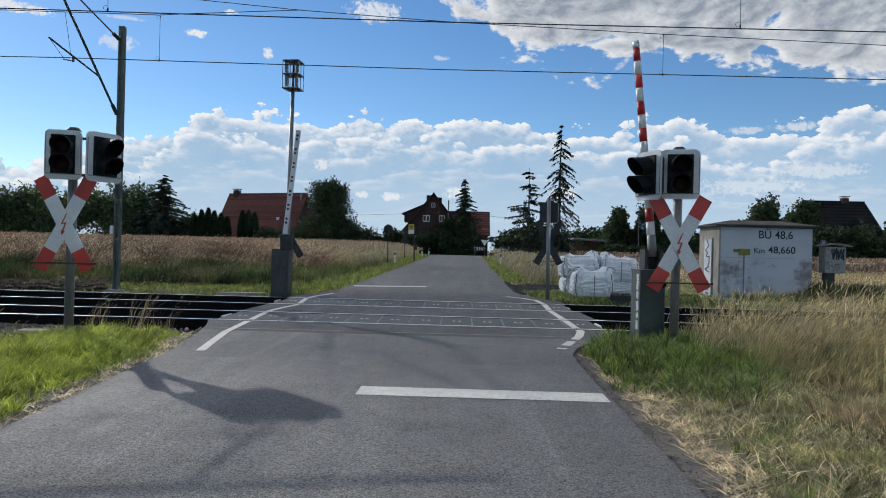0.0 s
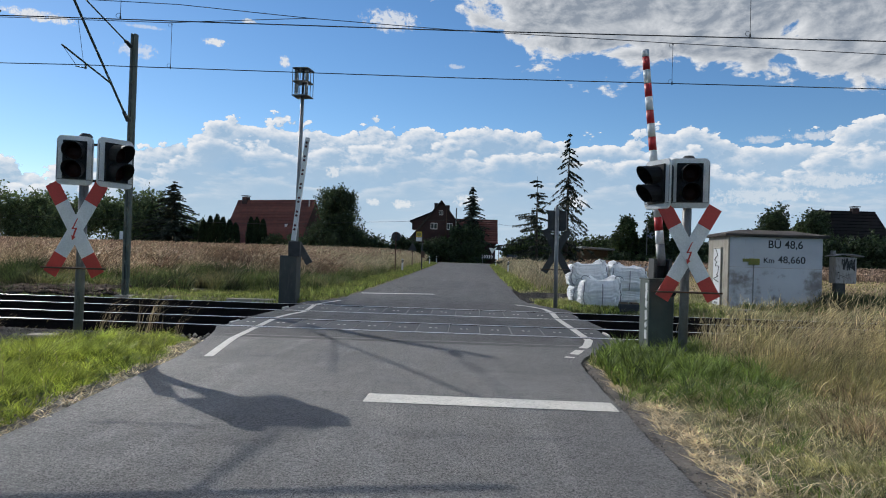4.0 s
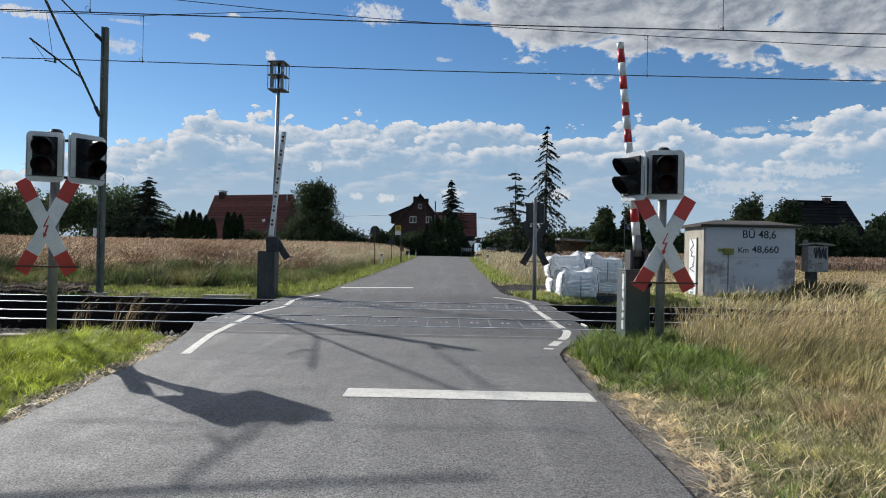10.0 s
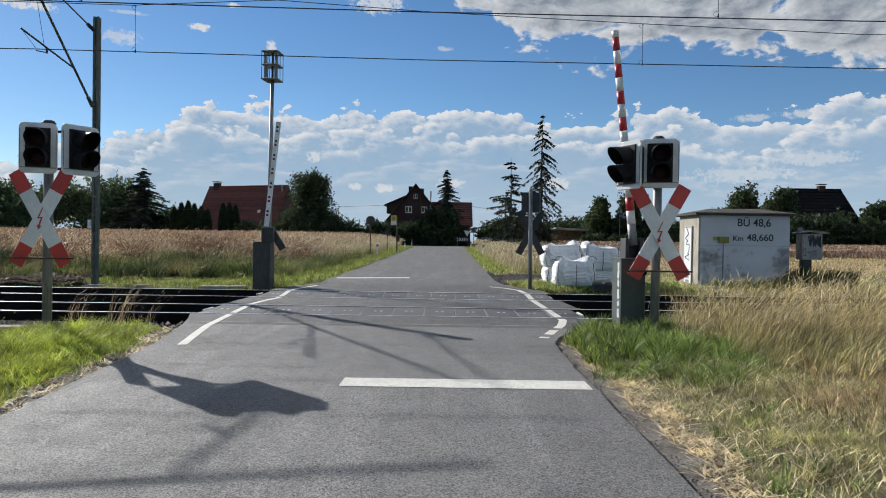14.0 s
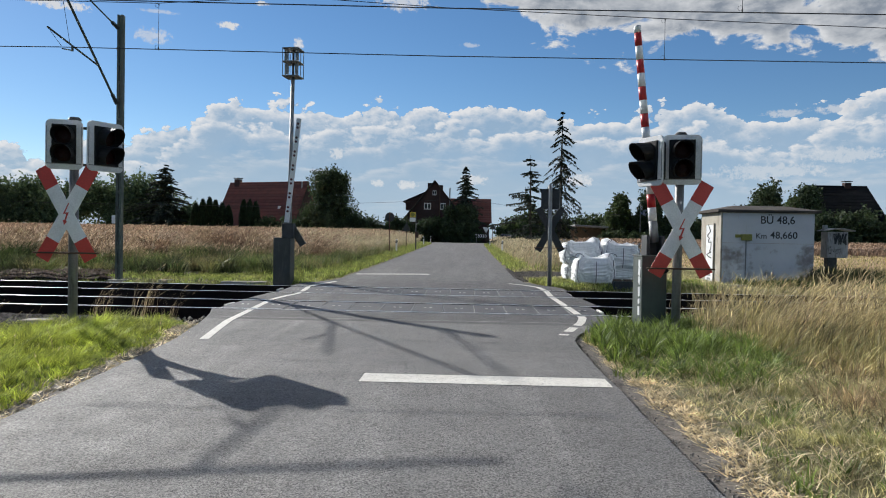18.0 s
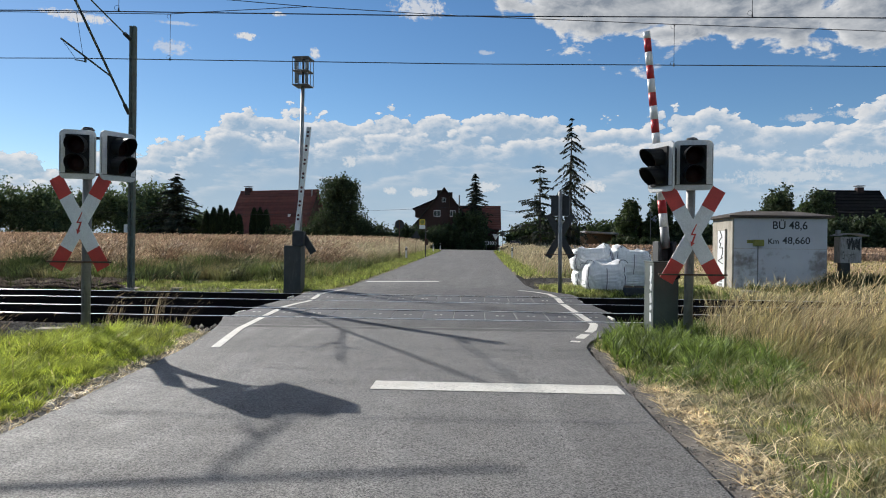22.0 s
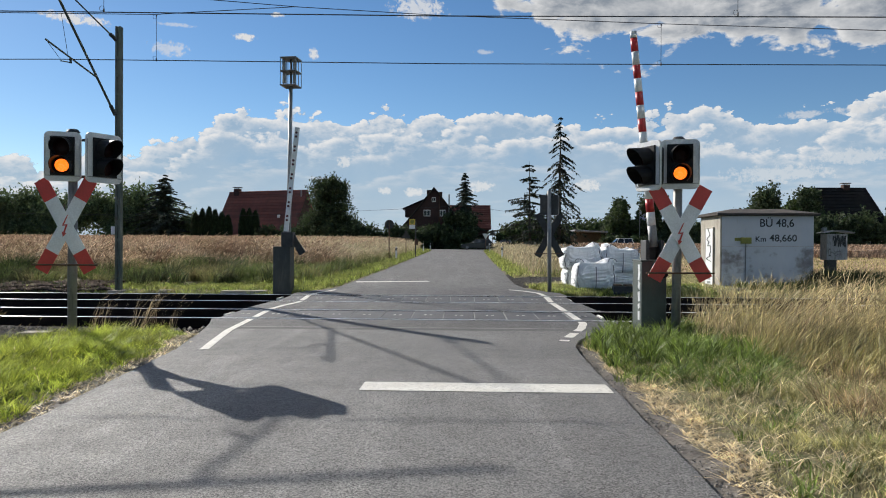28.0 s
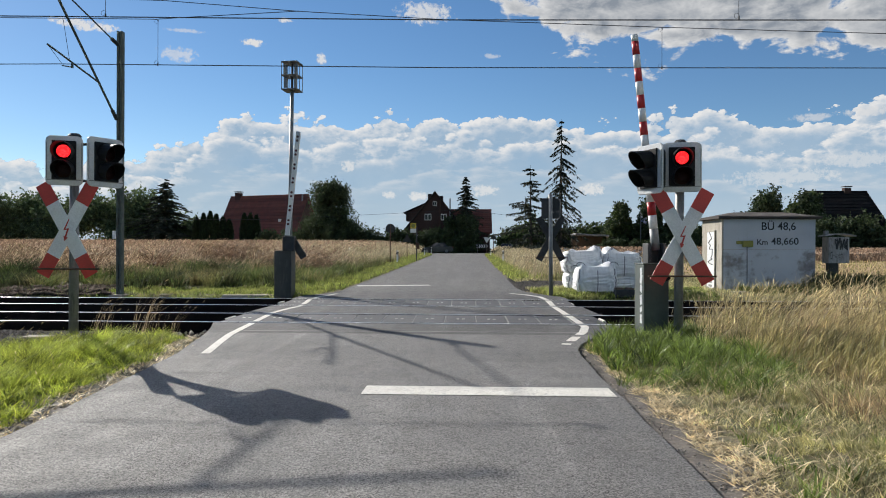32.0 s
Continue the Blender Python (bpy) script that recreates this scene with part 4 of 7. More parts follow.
# ---- switch hut, cabinet, bags ----
def peeling():
    """White paint, worn through to grey render in blotches on its lower half."""
    k = Nodes("peeling_white_paint", 0.8)
    x, y, z = k.axes()
    white = k.mix(k.ramp(k.noise(1.5, 4), 0.3, 0.7), (0.44, 0.465, 0.505), (0.52, 0.545, 0.575))
    grey = k.mix(k.ramp(k.noise(5, 5), 0.35, 0.65), (0.2, 0.185, 0.18), (0.3, 0.28, 0.275))
    wear = k.math("ADD", k.noise(1.6, 7, None, 0.62), k.math("MULTIPLY", k.ramp(z, 1.5, 1.2), 0.03))
    wear = k.math("ADD", wear, k.math("MULTIPLY", k.math("ADD", k.ramp(x, 10.6, 11.05), k.math("MULTIPLY", k.ramp(x, 8.8, 8.5), 0.7)), 0.13))
    wear = k.math("SUBTRACT", wear, k.math("MULTIPLY", k.ramp(z, 1.25, 1.5), 0.3))
    col = k.mix(k.ramp(wear, 0.55, 0.68), white, grey)
    rust = k.put("ShaderNodeMapping", Vector=k.co, Scale=(6, 6, 0.8)).outputs[0]
    col = k.mix(k.ramp(k.noise(1.2, 5, rust), 0.64, 0.78), col, (0.3, 0.27, 0.23))
    k.bump(k.math("ADD", wear, k.math("MULTIPLY", k.noise(60, 3), 0.3)), 0.4, 0.006)
    return k.base(col)


M["peeling"] = peeling()
M["olive"] = surf("olive_paint", (0.2, 0.2, 0.03), (0.27, 0.26, 0.05), 6, 50, 0.6)
M["ink"] = surf("black_paint", (0.018, 0.018, 0.02), (0.03, 0.03, 0.033), 6, 60, 0.6)


def text(words, x, y, z, width, height, material, parent, label):
    cu = bpy.data.curves.new("lettering", "FONT")
    cu.body, cu.size, cu.extrude, cu.offset = words, 1.0, 0.004, 0.012
    tmp = bpy.data.objects.new("lettering", cu)
    scene.collection.objects.link(tmp)
    bpy.context.view_layer.update()
    me = bpy.data.meshes.new_from_object(tmp.evaluated_get(bpy.context.evaluated_depsgraph_get()))
    bpy.data.objects.remove(tmp)
    co = np.zeros(len(me.vertices) * 3, np.float32)
    me.vertices.foreach_get("co", co)
    co = co.reshape(-1, 3)
    lo, hi = co.min(0), co.max(0)
    sx, sz = width / (hi[0] - lo[0]), height / (hi[1] - lo[1])
    out = np.stack([x + (co[:, 0] - lo[0]) * sx, y - co[:, 2] * 0.5, z + (co[:, 1] - lo[1]) * sz], 1)
    me.vertices.foreach_set("co", out.astype(np.float32).ravel())
    me.materials.clear()
    me.materials.append(material)
    ob = new("lettering", me)
    ob.parent = parent
    return tagged(ob, label)


def scribble(bm, pts, y, r, plane="xz"):
    for a, b in zip(pts, pts[1:]):
        va = Vector((a[0], y, a[1])) if plane == "xz" else Vector((y, a[0], a[1]))
        vb = Vector((b[0], y, b[1])) if plane == "xz" else Vector((y, b[0], b[1]))
        rod(bm, va, vb, r, n=4)
    return bm


def hut():
    t = thing("switch_hut", "small concrete railway hut with peeling white paint", "hut")
    x0, x1, y0, y1, zt = 8.31, 11.26, 22.5, 24.25, 2.36
    bm = box(bmesh.new(), ((x0 + x1) / 2, (y0 + y1) / 2, zt / 2 - 0.08), (x1 - x0, y1 - y0, zt + 0.16), 0.015)
    part("shell", bm, M["concrete"], t, "bare beige concrete walls")
    bm = box(bmesh.new(), ((x0 + x1) / 2 + 0.02, y0 - 0.006, 0.66), (x1 - x0 - 0.06, 0.012, 1.42), 0.004)
    part("front_slab", bm, M["peeling"], t, "front panel with worn white paint")
    bm = box(bmesh.new(), ((x0 + x1) / 2 + 0.02, y0 - 0.006, 1.86), (x1 - x0 - 0.06, 0.012, 0.96), 0.004)
    part("front_slab", bm, M["peeling"], t, "front panel with white paint and black writing")
    bm = bmesh.new()
    w, d = x1 - x0 + 0.3, y1 - y0 + 0.3
    cx, cy = (x0 + x1) / 2, (y0 + y1) / 2
    box(bm, (cx, cy, zt + 0.035), (w, d, 0.075), 0.012)
    part("eaves_slab", bm, M["roofcap"], t, "dark concrete eaves slab")
    bm = bmesh.new()
    lo = [bm.verts.new((cx + sx * w * 0.5, cy + sy * d * 0.5, zt + 0.075)) for sx, sy in ((-1, -1), (1, -1), (1, 1), (-1, 1))]
    hi = [bm.verts.new((cx + sx * w * 0.26, cy + sy * d * 0.12, zt + 0.24)) for sx, sy in ((-1, -1), (1, -1), (1, 1), (-1, 1))]
    for i in range(4):
        bm.faces.new((lo[i], lo[(i + 1) % 4], hi[(i + 1) % 4], hi[i]))
    bm.faces.new(hi), bm.faces.new(lo[::-1])
    part("roof", bm, M["roofcap"], t, "low dark hipped roof")
    text("BÜ 48,6", 9.56, y0 - 0.014, 1.96, 1.07, 0.35, M["ink"], t, "black painted writing")
    text("Km", 9.42, y0 - 0.014, 1.53, 0.33, 0.17, M["ink"], t, "small black painted letters")
    text("48,660", 9.86, y0 - 0.014, 1.5, 0.86, 0.26, M["ink"], t, "black painted number")
    bm = box(bmesh.new(), (x0 - 0.02, 23.35, 0.98), (0.05, 0.62, 1.96), 0.008)
    door = part("door", bm, M["white_wall"], t, "white metal door with black scrawl")
    bm = bmesh.new()
    for zz in (1.98, 0.0):
        box(bm, (x0 - 0.02, 23.35, zz), (0.06, 0.74, 0.05), 0.006)
    for yy in (23.01, 23.69):
        box(bm, (x0 - 0.02, yy, 0.98), (0.06, 0.05, 2.0), 0.006)
    part("door_frame", bm, M["concrete"], t)
    bm = bmesh.new()
    pts = [(23.14 + 0.42 * rng.random(), 0.75 + 0.075 * i + 0.12 * rng.random()) for i in range(16)]
    scribble(bm, pts, x0 - 0.047, 0.017, "yz")
    part("scrawl", bm, M["ink"], door, "black painted scrawl")
    bm = bmesh.new()
    for zz in (0.18, 0.3, 0.42, 0.54):
        box(bm, (x0 - 0.048, 23.35, zz), (0.01, 0.3, 0.07))
    part("vent_slot", bm, M["galv"], door)
    bm = box(bmesh.new(), (9.1, y0 - 0.06, 1.56), (0.32, 0.1, 0.2), 0.012)
    part("junction_box", bm, M["olive"], t, "olive-green metal box")
    bm = box(bmesh.new(), (8.86, y0 - 0.02, 1.6), (0.2, 0.02, 0.1), 0.004)
    part("name_plate", bm, M["olive"], t)
    bm = rod(bmesh.new(), (9.1, y0 - 0.03, 0.0), (9.1, y0 - 0.03, 1.46), 0.018)
    part("conduit", bm, M["galv"], t, "thin grey conduit pipe")


def cabinet():
    t = thing("relay_cabinet", "small grey trackside cabinet on a post with black scrawl", "cabinet")
    bm = box(bmesh.new(), (12.15, 22.98, 1.37), (0.66, 0.4, 0.84), 0.012)
    part("body", bm, M["pole_pale"], t, "pale grey sheet metal box")
    bm = bmesh.new()
    n = 8
    pts = [(11.72 + 0.95 * i / n, 1.84 + 0.07 * math.sin(math.pi * i / n)) for i in range(n + 1)]
    prism(bm, pts + [(p[0], p[1] - 0.03) for p in pts[::-1]], 22.7, 23.25)
    part("roof", bm, M["galv"], t, "curved grey rain cover")
    bm = box(bmesh.new(), (12.05, 23.0, 0.45), (0.3, 0.22, 1.0), 0.01)
    part("post", bm, M["darkmetal"], t)
    bm = box(bmesh.new(), (11.82, 22.95, 1.92), (0.12, 0.12, 0.16), 0.01)
    part("lamp_box", bm, M["galv"], t)
    bm = bmesh.new()
    pts = [(11.98 + 0.46 * (i % 9) / 9 + 0.09 * rng.random(), (1.68 if i % 2 else 1.36) + 0.08 * rng.random()) for i in range(18)]
    scribble(bm, pts, 22.775, 0.015)
    part("scrawl", bm, M["ink"], t, "black painted scrawl")
    bm = bmesh.new()
    pts = [(11.95 + 0.4 * rng.random(), 1.05 + 0.2 * rng.random()) for i in range(5)]
    scribble(bm, pts, 22.775, 0.005)
    part("faint_scrawl", bm, M["ink"], t, "thin dark scrawl")
    bm = rod(bmesh.new(), (11.9, 22.77, 1.3), (11.9, 22.74, 1.3), 0.02)
    rod(bm, (11.9, 22.77, 1.1), (11.9, 22.74, 1.1), 0.02)
    part("hinge", bm, M["darkmetal"], t)


hut()
cabinet()


def big_bag(x, y, z, w, d, h, seed, label, flat=0.0):
    """A filled woven sack: bulging sides, creased skin, drawn-up top corners with lifting loops."""
    t = thing("bulk_bag", label, "bulk bag", None, "bulk bags by the track")
    nu, nv = 96, 44
    U, V = np.meshgrid(np.linspace(0, 2 * np.pi, nu, endpoint=False), np.linspace(0, 1, nv))
    c, s = np.cos(U), np.sin(U)
    p = 0.36
    sx, sy = np.sign(c) * np.abs(c) ** p, np.sign(s) * np.abs(s) ** p
    prof = np.interp(V, [0, 0.04, 0.2, 0.5, 0.8, 0.93, 0.985, 1.0], [0.0, 0.82, 0.97, 1.05, 1.0, 0.9, 0.62, 0.0])
    zz = np.interp(V, [0, 0.04, 0.2, 0.5, 0.8, 0.93, 0.985, 1.0], [0.0, 0.0, 0.12, 0.45, 0.8, 0.96, 1.0, 0.95 - flat])
    corner = np.abs(np.sin(2 * U)) ** 3
    w1 = np.sin(U * 3 + 4 * zz + seed * 1.7) + np.sin(U * 2 - 7 * zz + seed)
    w2 = np.sin(zz * 17 + 2.6 * w1 + seed) * np.sin(U * 4 + 5 * zz + seed * 3)
    w3 = np.sin(U * 13 - 15 * zz + 3.0 * w1) * np.sin(zz * 23 + 2 * w1 + seed)
    crease = 0.065 * np.abs(w2) ** 0.7 + 0.045 * np.abs(w3) + 0.03 * w1 * 0.5 + 0.018 * np.sin(U * 31 + 21 * zz + 5 * w1) - 0.03
    r = prof * (1 + crease * np.clip(prof, 0, 1))
    lift = corner * np.clip((zz - 0.75) * 4, 0, 1) * (0.13 + 0.08 * np.sin(U + seed)) * np.clip(prof * 1.6, 0, 1)
    X = x + w / 2 * sx * r
    Y = y + d / 2 * sy * r
    Z = z + h * (zz * (1 + 0.05 * np.sin(U + seed)) + lift) + 0.02 * np.sin(U * 9 + seed) * np.clip(zz - 0.7, 0, 1)
    verts = np.stack([X, Y, Z], 2).reshape(-1, 3)
    i, j = np.meshgrid(np.arange(nu), np.arange(nv - 1))
    a, b = (j * nu + i).ravel(), (j * nu + (i + 1) % nu).ravel()
    tris = np.concatenate([np.stack([a, b, b + nu], 1), np.stack([a, b + nu, a + nu], 1)])
    o = soup("sack", verts, tris, M["bag"], t)
    o.data.polygons.foreach_set("use_smooth", [True] * len(tris))
    for k in range(4):
        u0 = radians(45 + 90 * k)
        ui = int(round((u0 / (2 * np.pi)) * nu)) % nu
        col = [Vector(verts[jj * nu + ui]) for jj in range(3, nv - 5)]
        mid = Vector((x, y, 0))
        bm = line(bmesh.new(), [q + (Vector((q.x, q.y, 0)) - mid) * 0.012 for q in col[::3]], 0.014, 5)
        part("seam_strap", bm, M["strap"], t, "grey woven strap")
        top = col[-1]
        bm = line(bmesh.new(), [top + Vector((0.13 * math.cos(q + seed), 0.05 * math.sin(q), 0.02 + 0.1 * math.sin(q))) for q in np.linspace(0, math.pi, 6)], 0.012, 5)
        part("lifting_loop", bm, M["strap"], t)
    if seed in (3.0, 5.0):
        bm = bmesh.new()
        ui = int(nu * 0.76)
        line(bm, [Vector(verts[jj * nu + ui]) + Vector((0, -0.012, 0)) for jj in range(4, nv - 4, 4)], 0.014, 5)
        part("band", bm, M["strap"], t, "grey woven band")


big_bag(3.95, 22.75, 0.0, 1.15, 1.05, 0.66, 1.0, "white filled bulk bag at the bottom of a stack")
big_bag(3.88, 22.65, 0.6, 1.18, 1.05, 0.72, 2.0, "white woven bulk bag stacked on another", 0.1)
big_bag(4.08, 21.55, 0.0, 1.16, 1.0, 0.82, 3.0, "white creased bulk bag standing on grass")
big_bag(5.2, 22.6, 0.0, 1.15, 1.05, 0.56, 4.0, "white filled bulk bag flattened under another")
big_bag(5.1, 22.5, 0.5, 1.12, 1.05, 0.78, 5.0, "white full bulk bag stacked on another")


def track_box(x, y):
    t = thing("cable_box", "small dark trackside box with a pale cover", "track equipment")
    bm = box(bmesh.new(), (x, y, 0.08), (0.55, 0.3, 0.24), 0.02)
    part("body", bm, M["darkmetal"], t)
    for dx in (-0.15, 0.15):
        bm = box(bmesh.new(), (x + dx, y, 0.22), (0.22, 0.26, 0.07), 0.02)
        part("cover", bm, M["wood"], t)


track_box(4.75, 20.55)


def slab(x, y, w, d, label):
    bm = box(bmesh.new(), (x, y, float(ground_z(x, y)) + 0.02), (w, d, 0.12), 0.015, pose(0, 0, 0, 0, 0, 7))
    tagged(part("concrete_slab", bm, M["concrete"]), label, "slab")


slab(-6.1, 10.4, 0.38, 0.22, "small pale concrete slab lying in the grass")
slab(-8.8, 20.6, 0.36, 0.22, "small pale concrete block beside the track")
slab(-6.4, 20.5, 1.3, 0.3, "worn concrete duct cover beside the track")
slab(8.4, 21.3, 0.5, 0.25, "pale concrete block beside the hut")


# ---- signs and posts along the road ----
def round_sign(x, y, z):
    t = thing("round_sign", "round traffic sign on a rusty post seen from behind", "sign")
    g = float(ground_z(x, y))
    part("post", rod(bmesh.new(), (x, y, g), (x, y, z + 0.3), 0.035), M["rust"], t)
    part("plate", rod(bmesh.new(), (x, y + 0.04, z), (x, y + 0.055, z), 0.31, n=28), M["darkmetal"], t, "grey back of a round plate")


def tri_sign(x, y, z, down=False):
    t = thing("warning_sign", "triangular sign on a thin post seen from behind", "sign")
    g = float(ground_z(x, y))
    part("post", rod(bmesh.new(), (x, y, g), (x, y, z + 0.25), 0.035), M["rust"], t)
    s = -1 if down else 1
    part("plate", prism(bmesh.new(), [(x - 0.4, z - 0.32 * s), (x + 0.4, z - 0.32 * s), (x, z + 0.38 * s)], y - 0.06, y - 0.045), M["sign_white"] if down else M["darkmetal"], t)


def bus_stop(x, y):
    t = thing("bus_stop_sign", "yellow bus stop sign with a white plate on a dark post", "sign")
    g = float(ground_z(x, y))
    part("post", rod(bmesh.new(), (x + 0.28, y, g), (x + 0.28, y, 3.3), 0.05), M["darkmetal"], t)
    part("plate", box(bmesh.new(), (x, y - 0.06, 3.22), (0.46, 0.02, 0.44), 0.005), M["yellow"], t)
    part("ring", rod(bmesh.new(), (x, y - 0.072, 3.22), (x, y - 0.08, 3.22), 0.17, n=20), M["olive"], t)
    part("lower_plate", box(bmesh.new(), (x, y - 0.06, 2.82), (0.46, 0.02, 0.32), 0.005), M["sign_white"], t)
    part("timetable", box(bmesh.new(), (x + 0.35, y - 0.06, 1.6), (0.3, 0.06, 0.5), 0.01), M["rust"], t)


def delineator(x, y):
    t = thing("delineator_post", "white roadside marker post with a black band", "marker post", None, "roadside marker posts")
    g = float(ground_z(x, y))
    bm = box(bmesh.new(), (x, y, g + 0.45), (0.12, 0.1, 0.95), 0.02)
    part("post", bm, M["sign_white"], t)
    part("band", box(bmesh.new(), (x, y, g + 0.76), (0.126, 0.106, 0.2), 0.004, pose(0, 0, 0, 0, 14, 0)), M["ink"], t)
    part("reflector", box(bmesh.new(), (x, y - 0.056, g + 0.76), (0.05, 0.006, 0.12)), M["galv"], t)


round_sign(-4.78, 45, 2.7)
tri_sign(-4.75, 58, 2.25)
bus_stop(-4.0, 55)
for px, py in ((-4.5, 47), (-3.95, 70), (-3.9, 84), (3.0, 50), (2.9, 70), (3.6, 88)):
    delineator(px, py)
tri_sign(3.45, 76, 2.75)
tri_sign(2.85, 80, 2.4, True)


def chevrons():
    t = thing("chevron_board", "black board with white chevrons beside the junction", "sign")
    bm = box(bmesh.new(), (2.9, 101, 1.75), (1.9, 0.05, 0.6), 0.01)
    part("board", bm, M["ink"], t, "black board")
    for i in range(5):
        x = 2.02 + i * 0.35
        part("chevron", prism(bmesh.new(), [(x, 2.0), (x + 0.17, 2.0), (x + 0.32, 1.75), (x + 0.17, 1.5), (x, 1.5), (x + 0.15, 1.75)], 100.955, 100.965), M["sign_white"], t, "white chevron")
    for x in (2.2, 3.6):
        part("leg", rod(bmesh.new(), (x, 101.05, 0.5), (x, 101.05, 2.0), 0.04), M["galv"], t)


chevrons()


# ---- houses ----
def window(x, y, z, w, h, parent):
    o = part("window", box(bmesh.new(), (x, y, z), (w, 0.08, h), 0.01), M["frame"], parent, "white window frame")
    for i in (-1, 1):
        part("pane", box(bmesh.new(), (x + i * w * 0.235, y - 0.03, z), (w * 0.38, 0.06, h * 0.8)), M["glass"], o)
    return o


def roof_courses(corner, along, up, n, material, parent):
    """Courses of roof tiles: overlapping long strips lying up a slope."""
    a, u = Vector(along), Vector(up)
    nrm = a.cross(u).normalized()
    if nrm.z < 0:
        nrm = -nrm
    for i in range(n):
        p = Vector(corner) + u * (i / n)
        q = p + u * (1.12 / n)
        bm = bmesh.new()
        m = max(4, int(a.length / 0.9))
        lo, hi = [], []
        for j in range(m + 1):
            e = a * (j / m)
            w = nrm * (0.02 * ((j * 7 + i * 3) % 5) / 5)
            lo.append((bm.verts.new(p + e + nrm * 0.09 + w), bm.verts.new(p + e + nrm * 0.02)))
            hi.append(bm.verts.new(q + e + nrm * 0.03))
        for j in range(m):
            bm.faces.new((lo[j][0], lo[j + 1][0], hi[j + 1], hi[j]))
            bm.faces.new((lo[j][1], lo[j + 1][1], lo[j + 1][0], lo[j][0]))
        part("tile_course", bm, material, parent)


def long_house(name, x0, x1, y0, y1, eave, ridge, wall, tile, label, chimneys=(), courses=16, ground=0.6):
    """A house whose ridge runs across the view."""
    t = thing(name, label, "house")
    ym = (y0 + y1) / 2
    bm = prism(bmesh.new(), [(y0, ground), (y1, ground), (y1, eave), (ym, ridge - 0.15), (y0, eave)], x0, x1)
    for v in bm.verts:
        v.co = Vector((v.co.y, v.co.x, v.co.z))
    bmesh.ops.recalc_face_normals(bm, faces=bm.faces)
    part("walls", bm, wall, t)
    up = Vector((0, ym - y0 + 0.4, ridge - eave + 0.35))
    for k, s in enumerate((1, -1)):
        bm = bmesh.new()
        e0 = Vector((x0 - 0.35, (y0 - 0.4) if s > 0 else (y1 + 0.4), eave - 0.35))
        uu = Vector((0, s * up.y, up.z))
        vs = [bm.verts.new(e0), bm.verts.new(e0 + Vector((x1 - x0 + 0.7, 0, 0))), bm.verts.new(e0 + Vector((x1 - x0 + 0.7, 0, 0)) + uu), bm.verts.new(e0 + uu)]
        f = bm.faces.new(vs)
        r = bmesh.ops.extrude_face_region(bm, geom=[f])
        bmesh.ops.translate(bm, vec=(0, 0, -0.16), verts=[v for v in r["geom"] if isinstance(v, bmesh.types.BMVert)])
        bmesh.ops.recalc_face_normals(bm, faces=bm.faces)
        o = part("roof_slope", bm, tile, t)
        if k == 0:
            roof_courses(e0, (x1 - x0 + 0.7, 0, 0), uu, courses, tile, o)
    part("ridge_cap", rod(bmesh.new(), (x0 - 0.36, ym, ridge + 0.02), (x1 + 0.36, ym, ridge + 0.02), 0.14, n=8), tile, t)
    for cx, cy, cw, ch in chimneys:
        part("chimney", box(bmesh.new(), (cx, cy, ridge + ch / 2 - 0.9), (cw, cw * 0.8, ch + 1.4), 0.03), M["brick"], t, "dark brick chimney")
        part("chimney_cap", box(bmesh.new(), (cx, cy, ridge + ch + 0.0), (cw + 0.25, cw, 0.12), 0.02), M["darkmetal"], t)
    return t


red = long_house("farmhouse", -43.6, -27.4, 113.5, 122.5, 2.6, 10.8, M["brick"], M["tile_red"], "long brick farmhouse under a steep red tiled roof", ((-42.2, 118, 1.1, 0.9),))
for wx in (-40, -36, -32, -29):
    window(wx, 113.44, 1.9, 1.2, 1.1, red)
part("skylight", box(bmesh.new(), (-31.2, 115.3, 6.2), (0.5, 0.3, 0.5), 0.02), M["frame"], red)
part("flue", rod(bmesh.new(), (-28.0, 117.4, 3), (-28.0, 117.4, 10.9), 0.14), M["galv"], red, "pale steel flue on the gable")
red.matrix_world = pose(-28.2, 118, 0) @ pose(0, 0, 0, 0, 0, -20) @ pose(28.2, -118, 0)

barn = long_house("barn", -3, 4.3, 107, 113, 4.3, 7.7, M["brick"], M["tile_red"], "brick outbuilding with a red tiled roof", (), 10)
dark = long_house("house", 52.9, 61.5, 99, 111, 4.4, 10.3, M["tile_dark"], M["tile_dark"], "dark house with a black tiled roof behind hedges", ((58.8, 105, 1.0, 0.8),), 12)
window(56, 99.9, 5.4, 1.5, 1.0, dark)


